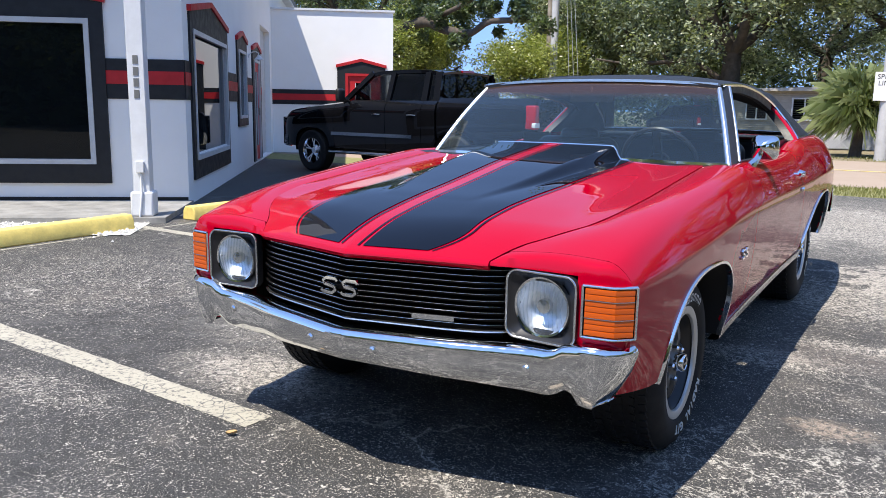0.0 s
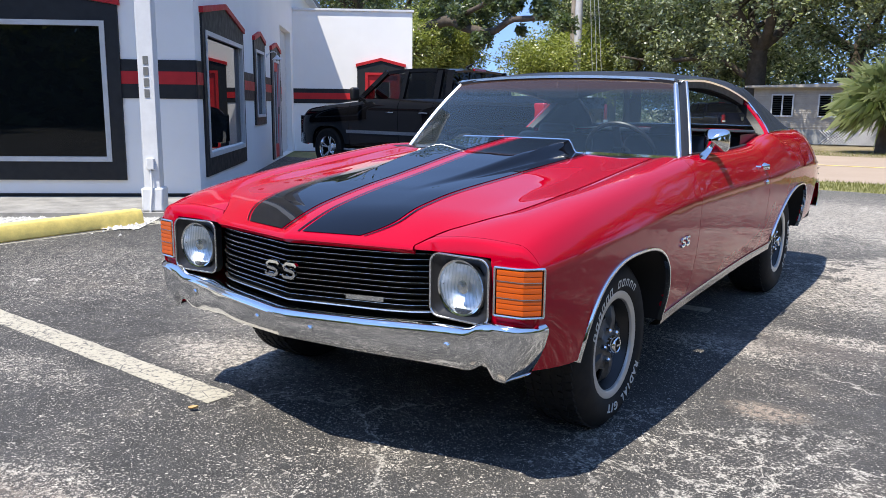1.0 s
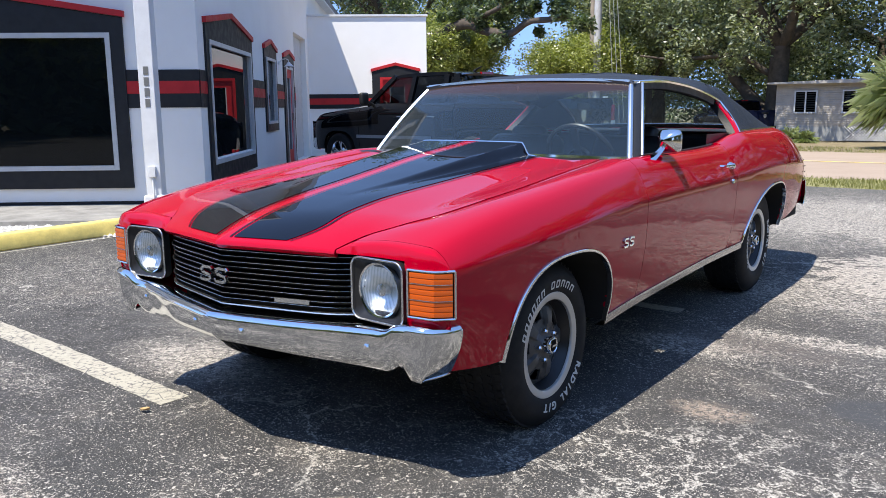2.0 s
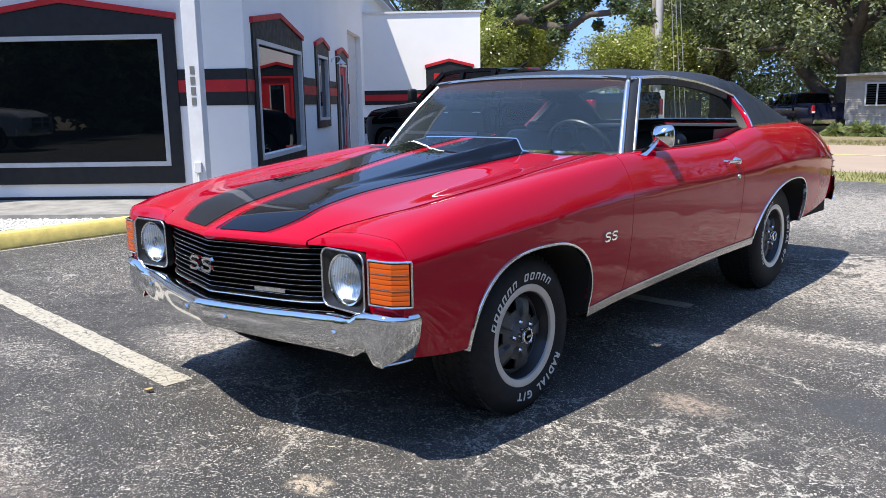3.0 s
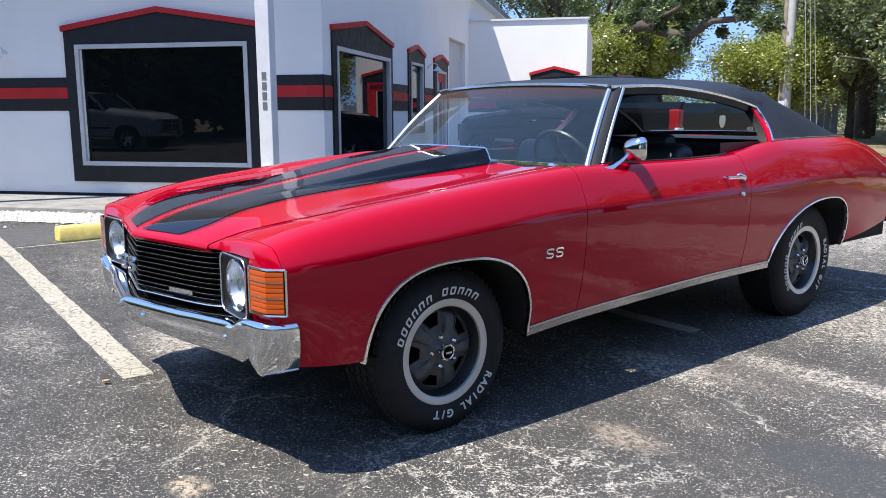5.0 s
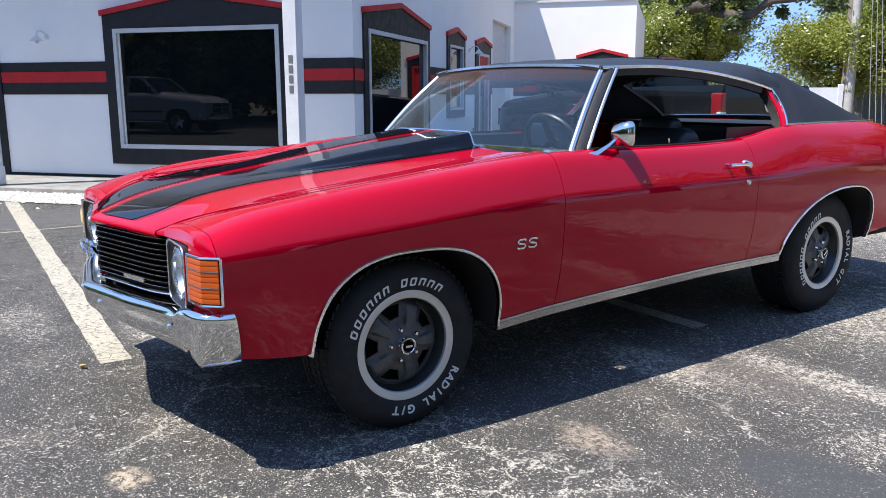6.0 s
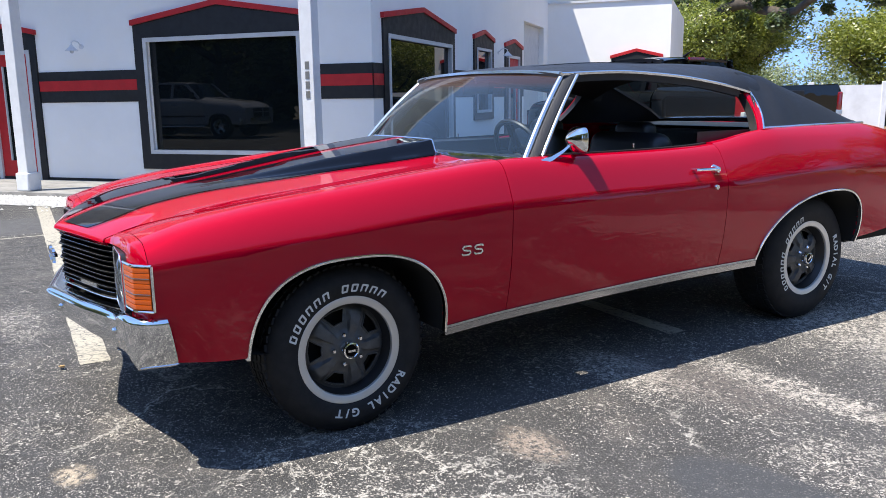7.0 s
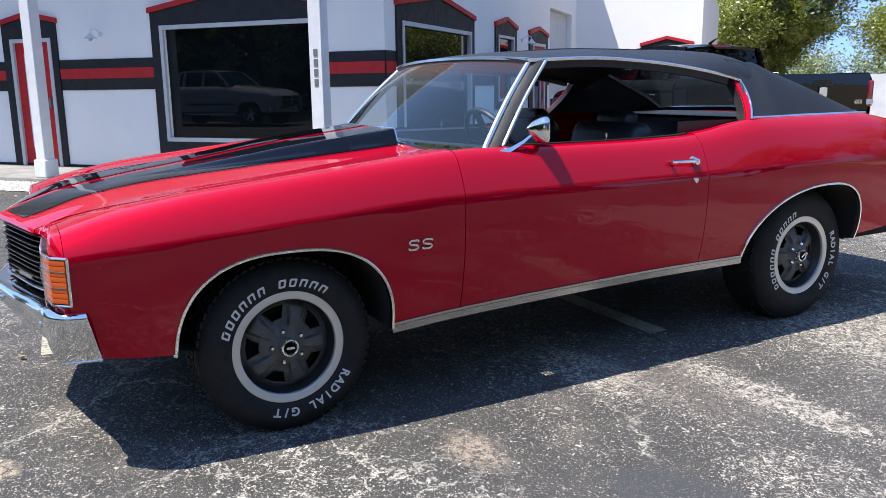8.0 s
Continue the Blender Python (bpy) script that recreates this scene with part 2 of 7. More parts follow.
REARGLASS = glass("tinted_rear_glass", (0.66, 0.76, 0.72), 0.0, 1.5, 0.012)
LAMPGLASS = glass("lamp_glass", (0.92, 0.94, 0.95), 0.02, 1.5)
SHOPGLASS = glass("dark_shop_glass", (0.05, 0.052, 0.055), 0.0, 1.5, 0.010)
TRUCKGLASS = glass("truck_glass", (0.32, 0.34, 0.34), 0.0, 1.6)
PRIVACY = glass("privacy_glass", (0.06, 0.065, 0.07), 0.0, 1.5)
BRIGHTGLASS = glass("house_glass", (0.25, 0.27, 0.28), 0.0, 1.6)

WALLWHITE = painted("white_stucco", (0.89, 0.885, 0.87), 0.85, 0.02, 1.3, 90, 0.3)
TRIMBLACK = painted("charcoal_trim", (0.008, 0.010, 0.014), 0.6, 0.15, 4)
BANDRED = painted("red_trim_paint", (0.52, 0.012, 0.018), 0.55, 0.1, 4)
FRAMEWHITE = painted("white_window_frame", (0.56, 0.58, 0.60), 0.45, 0.06, 5)
POSTWHITE = painted("white_post_paint", (0.72, 0.74, 0.77), 0.5, 0.06, 5)
GREYBASE = painted("grey_base_paint", (0.33, 0.35, 0.37), 0.8, 0.12, 3)
ROOFGREY = painted("grey_roofing", (0.25, 0.25, 0.25), 0.9, 0.15, 2)
CONCRETE = painted("concrete", (0.30, 0.295, 0.28), 0.9, 0.2, 4, 80, 0.4)
YELLOW = painted("yellow_kerb_paint", (0.90, 0.70, 0.20), 0.7, 0.11, 9, 60, 0.4)
NUMBERGREY = mat("grey_plate_metal", (0.28, 0.28, 0.27), 0.4, 0.6)
BARK = painted("oak_bark", (0.10, 0.08, 0.062), 0.95, 0.25, 5, 14, 0.9)
POLEWOOD = painted("weathered_pole", (0.33, 0.28, 0.22), 0.9, 0.2, 3, 30, 0.5)
POLEGREY = painted("concrete_pole", (0.5, 0.5, 0.5), 0.8, 0.1, 3, 30, 0.3)
FENCEGREY = painted("grey_fence", (0.33, 0.34, 0.34), 0.8, 0.12, 3)
FENCEWHITE = painted("white_fence", (0.66, 0.69, 0.74), 0.6, 0.08, 3)
SIDING = painted("pale_siding", (0.42, 0.395, 0.365), 0.75, 0.1, 3)
SIGNWHITE = painted("sign_white", (0.78, 0.78, 0.78), 0.4, 0.04, 5)
SIGNBLACK = mat("sign_black", (0.015, 0.015, 0.015), 0.5)
GALV = painted("galvanised_post", (0.42, 0.43, 0.44), 0.45, 0.12, 6)
CONE_ORANGE = painted("red_cone_plastic", (0.7, 0.06, 0.03), 0.5, 0.08, 6)


def leaf_mat(name, dark, lite):
    m = mat(name, dark, 0.36)
    n = Nodes(m)
    g = n.t.nodes.new("ShaderNodeNewGeometry")
    col = n.mix(g.outputs["Random Per Island"], dark, lite)
    n.color(col)
    n.b.inputs["Specular IOR Level"].default_value = 0.85
    tl = n.t.nodes.new("ShaderNodeBsdfTranslucent")
    n.link(n.mix(1.0, col, (0.9, 1.0, 0.35), "MULTIPLY"), tl.inputs[0])
    mx = n.t.nodes.new("ShaderNodeMixShader")
    mx.inputs[0].default_value = 0.42
    n.link(n.b.outputs[0], mx.inputs[1])
    n.link(tl.outputs[0], mx.inputs[2])
    n.link(mx.outputs[0], n.t.nodes["Material Output"].inputs[0])
    return m


DARKLEAF = leaf_mat("dark_oak_leaves", (0.025, 0.045, 0.018), (0.18, 0.23, 0.11))
OAKLEAF = leaf_mat("oak_leaves", (0.06, 0.085, 0.04), (0.48, 0.52, 0.34))
LIMELEAF = leaf_mat("yellow_green_leaves", (0.13, 0.17, 0.035), (0.46, 0.48, 0.15))
PALMLEAF = leaf_mat("palm_leaves", (0.17, 0.22, 0.07), (0.52, 0.57, 0.31))
GRASS = leaf_mat("verge_grass", (0.14, 0.15, 0.04), (0.34, 0.33, 0.13))


def asphalt():
    """Worn lot asphalt: dark binder with fine stone, pale worn patches, cracks, a few repairs."""
    m = mat("worn_asphalt", (0.05, 0.05, 0.05), 0.9)
    n = Nodes(m)
    xyz = n.t.nodes.new("ShaderNodeSeparateXYZ")
    n.link(n.co.outputs["Object"], xyz.inputs[0])

    def near(px, py, r0, r1, sx=1.0, sy=1.0, wob=0.12):
        """1 inside a ragged spot."""
        dx = n.math("MULTIPLY", n.math("ADD", xyz.outputs[0], -px), 1 / sx)
        dy = n.math("MULTIPLY", n.math("ADD", xyz.outputs[1], -py), 1 / sy)
        d = n.math("SQRT", n.math("ADD", n.math("MULTIPLY", dx, dx), n.math("MULTIPLY", dy, dy)))
        d = n.math("ADD", d, n.math("MULTIPLY", n.math("ADD", rag, -0.5), wob * 2))
        return n.ramp(d, (r0, 1.0), (r1, 0.0))
    rag = n.noise(7.0, 6, 0.7)
    big = n.noise(0.42, 5, 0.6)
    mid = n.noise(1.7, 6, 0.68, distort=0.6)
    # the lot is more worn away from the shop side
    lean = n.ramp(n.math("ADD", n.math("MULTIPLY", xyz.outputs[0], 0.07), n.math("MULTIPLY", xyz.outputs[1], 0.045)), (0.0, 0.0), (0.55, 1.0))
    amount = n.math("ADD", n.math("ADD", n.math("MULTIPLY", big, 0.55), n.math("MULTIPLY", mid, 0.55)), n.math("MULTIPLY", lean, 0.11))
    worn = n.math("MULTIPLY", n.ramp(amount, (0.52, 0.0), (0.72, 1.0)), 0.45)
    rag = n.math("ADD", n.math("MULTIPLY", rag, 0.5), n.math("MULTIPLY", n.noise(2.6, 5, 0.7), 0.5))
    for px, py, r, sx, sy, k in ((-3.3, 0.6, 1.3, 1.3, 1.1, 0.45), (-1.05, -0.3, 0.36, 1.3, 0.7, 0.8), (-1.6, -0.98, 0.3, 1.8, 0.55, 0.6), (-0.4, -1.6, 0.28, 1.6, 0.8, 0.7), (0.29, -0.77, 0.16, 1.2, 0.8, 0.6),
                                 (1.3, -0.1, 0.36, 1.6, 0.8, 0.35), (1.5, 1.79, 0.28, 2.9, 0.55, 0.85), (1.3, 3.0, 0.8, 1.2, 0.9, 0.8), (2.4, 3.9, 1.8, 1.5, 1.0, 1.0), (1.0, 7.2, 0.7, 9.0, 3.6, 0.9), (2.12, 1.32, 0.3, 1.2, 0.9, 0.62), (0.25, 1.25, 0.6, 1.4, 0.8, 0.5), (0.95, 1.35, 0.3, 1.9, 0.7, 0.8)):
        worn = n.math("MAXIMUM", worn, n.math("MULTIPLY", near(px, py, r * 0.5, r * 1.25, sx, sy, 0.9 * r), k))
    wear_map = worn
    jit = n.t.nodes.new("ShaderNodeTexNoise")
    jit.inputs["Scale"].default_value, jit.inputs["Detail"].default_value = 45, 3
    n.link(n.co.outputs["Object"], jit.inputs["Vector"])
    jsc = n.t.nodes.new("ShaderNodeVectorMath")
    jsc.operation = "SCALE"
    jsc.inputs["Scale"].default_value = 0.03
    n.link(jit.outputs["Color"], jsc.inputs[0])
    jv = n.t.nodes.new("ShaderNodeVectorMath")
    n.link(n.co.outputs["Object"], jv.inputs[0])
    n.link(jsc.outputs[0], jv.inputs[1])

    def chips(scale, base_share, worn_share):
        """Stones of one size: more of them lie bare where the binder is worn."""
        sp = n.t.nodes.new("ShaderNodeSeparateColor")
        n.link(n.cells(scale, out="Color", vec=jv.outputs[0]), sp.inputs[0])
        limit = n.math("ADD", n.math("MULTIPLY", worn, worn_share), base_share)
        return n.math("LESS_THAN", sp.outputs[0], limit), sp.outputs[1]
    patchy = n.ramp(n.noise(9, 6, 0.8, distort=0.7), (0.44, 0.0), (0.56, 1.0))
    worn = n.math("MULTIPLY", worn, n.math("ADD", n.math("MULTIPLY", patchy, 0.85), 0.15))
    base = n.mix(n.ramp(n.noise(3.2, 7, 0.72), (0.3, 0.0), (0.7, 1.0)), (0.023, 0.0228, 0.0225), (0.049, 0.048, 0.046))
    base = n.mix(n.math("MULTIPLY", lean, 0.42), base, (0.115, 0.11, 0.102))
    grit = n.ramp(n.noise(190, 2, 0.7), (0.38, 0.40), (0.62, 1.8))
    base = n.mix(1.0, base, grit, "MULTIPLY")
    for scale, b0, w0, k in ((330, 0.035, 0.10, 0.9), (210, 0.022, 0.15, 0.9), (120, 0.006, 0.20, 0.8), (70, 0.0, 0.08, 0.7)):
        hit_, tone = chips(scale, b0, w0)
        base = n.mix(n.math("MULTIPLY", hit_, k), base, n.mix(tone, (0.26, 0.24, 0.21), (0.62, 0.58, 0.51)))
    smear = n.ramp(n.math("ADD", n.noise(30, 7, 0.85, distort=0.6), n.math("MULTIPLY", wear_map, 0.2)), (0.685, 0.0), (0.71, 0.85))
    base = n.mix(smear, base, n.mix(n.noise(60, 3), (0.30, 0.27, 0.23), (0.58, 0.53, 0.46)))
    dust_haze = n.math("MULTIPLY", n.ramp(n.noise(0.8, 6, 0.75), (0.54, 0.0), (0.70, 1.0)), 0.2)
    base = n.mix(dust_haze, base, (0.23, 0.19, 0.15))
    nz = n.t.nodes.new("ShaderNodeTexNoise")
    nz.inputs["Scale"].default_value, nz.inputs["Detail"].default_value, nz.inputs["Roughness"].default_value = 2.2, 7, 0.7
    n.link(n.co.outputs["Object"], nz.inputs["Vector"])
    sc = n.t.nodes.new("ShaderNodeVectorMath")
    sc.operation = "SCALE"
    sc.inputs["Scale"].default_value = 0.55
    n.link(nz.outputs["Color"], sc.inputs[0])
    warp = n.t.nodes.new("ShaderNodeVectorMath")
    n.link(n.co.outputs["Object"], warp.inputs[0])
    n.link(sc.outputs[0], warp.inputs[1])
    crack = n.ramp(n.cells(1.25, "DISTANCE_TO_EDGE", warp.outputs[0]), (0.0, 1.0), (0.016, 0.0))
    crack = n.math("MULTIPLY", crack, n.ramp(n.noise(0.7, 3), (0.57, 0.0), (0.64, 1.0)))
    web = n.ramp(n.cells(4.2, "DISTANCE_TO_EDGE", warp.outputs[0]), (0.0, 1.0), (0.034, 0.0))
    web = n.math("MULTIPLY", web, near(1.55, -0.1, 0.35, 0.85, 1.5, 0.8, 0.25))
    lines = n.math("MULTIPLY", n.math("MAXIMUM", crack, web), n.ramp(n.noise(48, 5, 0.8), (0.43, 0.0), (0.49, 0.9)))
    base = n.mix(lines, base, (0.56, 0.53, 0.47))
    for px, py, r, sx, sy, col, k in ((0.68, -0.98, 0.085, 1.2, 0.8, (0.46, 0.38, 0.28), 0.8), (1.34, 0.5, 0.13, 1.3, 0.8, (0.40, 0.32, 0.25), 0.65), (-0.95, -0.30, 0.35, 1.7, 0.8, (0.42, 0.38, 0.33), 0.4),
                                      (-1.3, 0.25, 0.5, 1.6, 0.8, (0.44, 0.41, 0.36), 0.2), (-0.12, -1.75, 0.4, 1.6, 0.6, (0.21, 0.17, 0.14), 0.5), (1.2, 1.55, 0.3, 1.8, 0.8, (0.2, 0.17, 0.15), 0.45)):
        base = n.mix(n.math("MULTIPLY", n.math("MULTIPLY", near(px, py, r * 0.55, r * 1.15, sx, sy), n.ramp(n.noise(30, 6, 0.85), (0.46, 0.05), (0.53, 1.0))), k), base, col)
    # smoother, newer strip in front of the shop and a dark sealed repair
    base = n.mix(n.math("MULTIPLY", near(-5.85, 1.0, 0.62, 0.70, 1.0, 7.0, 0.05), 0.8), base, (0.075, 0.075, 0.077))
    base = n.mix(n.math("MULTIPLY", near(2.12, 0.86, 0.24, 0.30, 1.4, 0.8, 0.04), 0.75), base, (0.045, 0.048, 0.053))
    n.color(base)
    n.rough(n.ramp(n.noise(9, 4), (0.3, 0.68), (0.7, 0.95)))
    n.bump(n.math("ADD", n.math("MULTIPLY", n.cells(130), 0.8), n.noise(38, 5, 0.7)), 0.5, 0.007)
    return m


ASPHALT = asphalt()


def street_mat():
    m = mat("street_asphalt", (0.2, 0.18, 0.16), 0.9)
    n = Nodes(m)
    n.color(n.mix(n.noise(0.7, 6, 0.7), (0.27, 0.205, 0.155), (0.39, 0.31, 0.245)))
    n.bump(n.cells(90), 0.3, 0.006)
    return m


STREET = street_mat()


def soil_mat(name, a, b, scale=3):
    m = mat(name, a, 0.95)
    n = Nodes(m)
    n.color(n.mix(n.ramp(n.noise(scale, 8, 0.75), (0.3, 0.0), (0.7, 1.0)), a, b))
    n.bump(n.noise(scale * 12, 5, 0.7), 0.6, 0.02)
    return m


SOIL = soil_mat("sandy_ground", (0.13, 0.10, 0.06), (0.30, 0.25, 0.15))
TURF = soil_mat("verge_turf", (0.15, 0.15, 0.05), (0.30, 0.28, 0.12), 5)
GRAVEL = soil_mat("white_gravel", (0.45, 0.44, 0.41), (0.78, 0.77, 0.74), 30)


def line_paint():
    m = mat("worn_white_line", (0.6, 0.57, 0.5), 0.85)
    n = Nodes(m)
    cr = n.ramp(n.cells(14, "DISTANCE_TO_EDGE"), (0.015, 0.0), (0.035, 1.0))
    wear = n.math("MULTIPLY", n.ramp(n.noise(40, 6, 0.8), (0.42, 0.0), (0.46, 1.0)), n.math("MAXIMUM", cr, n.ramp(n.noise(5, 3), (0.42, 0.0), (0.5, 1.0))))
    n.color(n.mix(wear, (0.12, 0.115, 0.11), n.mix(n.noise(6, 5), (0.32, 0.30, 0.24), (0.44, 0.41, 0.335))))
    n.bump(n.noise(60, 4), 0.5, 0.005)
    return m


LINEPAINT = line_paint()

# ---- ground ----
def flat(x0, x1, y0, y1, z, nx=1, ny=1):
    return sheet([[(lerp(x0, x1, i / nx), lerp(y0, y1, j / ny), z) for i in range(nx + 1)] for j in range(ny + 1)])


ground = part("ground", flat(-400, 400, -400, 400, -0.03), SOIL, None, "", 0)
tagged(ground, "sandy bare ground under the trees", "ground", kind="structure")
lot = part("parking_lot", join(flat(-30, 12, -30, 10.6, 0.0), box(-30, 12, 10.45, 10.6, -0.03, -0.002)), ASPHALT, None, "", 0)
tagged(lot, "worn dark asphalt with pale stone showing through", "parking lot", kind="structure")
verge = part("verge", flat(-60, 60, 10.6, 12.4, -0.012, 40, 2), TURF, None, "", 0)
tagged(verge, "dry grass strip beside the street", "grass verge", kind="structure")
road = part("road", flat(-120, 120, 12.4, 21.0, -0.02), STREET, None, "", 0)
tagged(road, "sun-bleached street asphalt behind the lot", "road", kind="structure")
part("road_line", flat(-120, 120, 16.9, 17.02, -0.014), YELLOW, road, "", 0)


def stripe_on_lot(name, a, b, w, z=0.003):
    a, b = Vector((*a, z)), Vector((*b, z))
    d = (b - a).normalized()
    s = Vector((-d.y, d.x, 0)) * (w / 2)
    rnd = random.Random(name + str(a.x))
    n = max(4, int((b - a).length / 0.08))
    rows = []
    for i in range(n + 1):
        p = a.lerp(b, i / n)
        rows.append([p - s * (1 + rnd.uniform(-0.07, 0.07)), p + s * (1 + rnd.uniform(-0.07, 0.07))])
    ob = part(name, sheet(rows, True), LINEPAINT, None, "", 0)
    return tagged(ob, "chipped white parking line painted on asphalt", "parking line", "parking lines", "structure")


stripe_on_lot("parking_line", (-0.58, -0.72), (-8.1, -0.28), 0.145)
stripe_on_lot("parking_line", (0.68, 2.03), (-6.9, 2.3), 0.12)
stripe_on_lot("parking_line", (-0.6, -3.45), (-9.0, -3.0), 0.14)
stripe_on_lot("seam_line", (-5.06, -2.6), (-4.98, 4.6), 0.035, 0.0015)


def wheel_stop(y0, y1, x=-5.2):
    prof = [(-0.10, 0.0), (-0.09, 0.10), (-0.06, 0.15), (0.06, 0.15), (0.09, 0.10), (0.10, 0.0)]
    e = thing("wheel_stop", "yellow painted concrete wheel stop on asphalt", "wheel stop", pose(x, (y0 + y1) / 2, 0), "wheel stops")
    h = (y1 - y0) / 2
    body = part("block", prism(prof, -h, h), YELLOW, e, "", 30)
    rounded(body, 0.012)
    for s in (-0.6, 0.6):
        part("bolt_head", moved(lathe([(0.0, 0.0), (0.014, 0.0), (0.016, -0.006)], 10, "z"), Matrix.Translation((0, s * h, 0.154))), GALV, e)


wheel_stop(0.04, 2.1)
wheel_stop(2.85, 4.7)

# ---- shop building, in its own axes: u along the front, v into the depth ----
BM = pose(0, 0, 0, 0, 0, 38.9)
shop = thing("shop_building", "white stucco shop with charcoal and red trim", "building", BM)
FV, SU = 6.79, -2.5


def pierced(a0, a1, z0, z1, holes, t, along="u", at=0.0):
    """A wall with openings that go through it; it faces -v (along u) or +u (along v)."""
    As = sorted({a0, a1, *[h[0] for h in holes], *[h[1] for h in holes]})
    Zs = sorted({z0, z1, *[h[2] for h in holes], *[h[3] for h in holes]})

    def solid(i, k):
        if i < 0 or k < 0 or i >= len(As) - 1 or k >= len(Zs) - 1:
            return False
        a, z = (As[i] + As[i + 1]) / 2, (Zs[k] + Zs[k + 1]) / 2
        return not any(h[0] < a < h[1] and h[2] < z < h[3] for h in holes)

    def P(a, d, z):
        return (a, at + d, z) if along == "u" else (at - d, a, z)
    v, f = [], []

    def quad(*ps):
        o = len(v)
        v.extend(ps)
        f.append((o, o + 1, o + 2, o + 3))
    for i in range(len(As) - 1):
        for k in range(len(Zs) - 1):
            if not solid(i, k):
                continue
            A, B, C, D = As[i], As[i + 1], Zs[k], Zs[k + 1]
            quad(P(A, 0, C), P(B, 0, C), P(B, 0, D), P(A, 0, D))
            quad(P(B, t, C), P(A, t, C), P(A, t, D), P(B, t, D))
            if not solid(i - 1, k):
                quad(P(A, t, C), P(A, 0, C), P(A, 0, D), P(A, t, D))
            if not solid(i + 1, k):
                quad(P(B, 0, C), P(B, t, C), P(B, t, D), P(B, 0, D))
            if not solid(i, k - 1):
                quad(P(A, t, C), P(B, t, C), P(B, 0, C), P(A, 0, C))
            if not solid(i, k + 1):
                quad(P(A, 0, D), P(B, 0, D), P(B, t, D), P(A, t, D))
    return v, f


WALL_Z = 4.35
front_holes = [(-6.12, -3.63, 0.56, 2.14), (-9.22, -8.42, 0.06, 2.06)]
side_holes = [(7.36, 9.98, 0.6, 2.1), (11.55, 12.45, 1.0, 2.15), (13.85, 14.85, 0.03, 2.15), (15.35, 17.5, 0.03, 3.0)]
part("wall", pierced(-16, SU, 0, WALL_Z, front_holes, 0.2, "u", FV), WALLWHITE, shop, "white stucco front wall", 0)
part("wall", pierced(FV + 0.2, 26, 0, WALL_Z, side_holes, 0.2, "v", SU), WALLWHITE, shop, "white stucco side wall", 0)
part("wall", box(-16, -15.8, FV + 0.2, 26, 0, WALL_Z), WALLWHITE, shop, "", 0)
part("wall", box(-16, SU - 0.2, 25.8, 26, 0, WALL_Z), WALLWHITE, shop, "", 0)
part("wall", box(-12, SU - 0.2, 11.0, 11.12, 0, WALL_Z - 0.1), WALLWHITE, shop, "", 0)
part("floor_slab", box(-15.8, SU - 0.2, FV + 0.2, 25.8, 0.0, 0.05), GREYBASE, shop, "", 0)
roof = part("roof", prism([(-16.3, WALL_Z), (-2.26, WALL_Z), (-2.26, WALL_Z + 0.16), (-9.2, WALL_Z + 1.5), (-16.3, WALL_Z + 0.16)], FV - 0.35, 26.3), ROOFGREY, shop, "pale roof with deep white eaves", 30)
part("soffit", box(SU + 0.003, -2.262, FV - 0.34, 26.2, WALL_Z - 0.05, WALL_Z - 0.004), POSTWHITE, shop, "white boarded soffit")
part("fascia", box(-2.26, -2.22, FV - 0.35, 18.4, WALL_Z - 0.06, WALL_Z + 0.19), POSTWHITE, shop)
cv, cf = box(-15.0, -2.45, 5.28, FV, 4.18, 4.34)
part("canopy", ([(x, y, z + (0.7 if y < 6 else 0.0)) for x, y, z in cv], cf), POSTWHITE, shop, "white canopy on posts")
part("porch_slab", box(-14, -2.45, 5.25, FV - 0.003, -0.02, 0.06), CONCRETE, shop, "grey concrete walk along the front")
part("base_strip", box(-14, SU - 0.01, FV - 0.012, FV, 0.06, 0.1), TRIMBLACK, shop)
gravel = part("gravel_bed", join(moved(flat(-10.5, -2.6, 4.45, 5.25, 0.008, 40, 6), BM)), GRAVEL, None, "", 0)
tagged(gravel, "bed of white gravel along the shop walk", "gravel", kind="stuff")
rg = random.Random(5)
gv, gf = [], []
for i in range(2600):
    u, v = rg.uniform(-10.3, -2.62), rg.uniform(4.4, 5.24)
    if rg.random() < 0.1:
        v -= rg.random() * 0.5
    r = rg.uniform(0.012, 0.03)
    c = BM @ Vector((u, v, 0.012))
    o = len(gv)
    gv += [c + Vector((math.cos(a + i) * r * rg.uniform(0.7, 1.2), math.sin(a + i) * r * rg.uniform(0.7, 1.2), 0)) for a in (0, 1.57, 3.14, 4.71)] + [c + Vector((0, 0, r * 0.8))]
    gf += [(o + k, o + (k + 1) % 4, o + 4) for k in range(4)]
stones = part("gravel_stones", (gv, gf), GRAVEL, None, "", 0)
tagged(stones, "loose white stones beside the shop walk", "gravel", kind="stuff")


def band(along, a0, a1, at):
    """Charcoal belt with a red stripe along a wall."""
    def strip(z0, z1, d):
        return box(a0, a1, at - d, at, z0, z1) if along == "u" else box(at, at + d, a0, a1, z0, z1)
    b = part("wall_band", strip(1.28, 1.75, 0.012), TRIMBLACK, shop, "charcoal painted belt")
    part("red_stripe", strip(1.455, 1.61, 0.018), BANDRED, b, "red stripe")


band("u", -16, -9.45, FV)
band("u", -8.25, -6.36, FV)
band("u", -3.4, SU, FV)
band("v", FV, 7.12, SU)
band("v", 10.25, 11.33, SU)
band("v", 12.7, 13.6, SU)
band("v", 15.1, 15.3, SU)


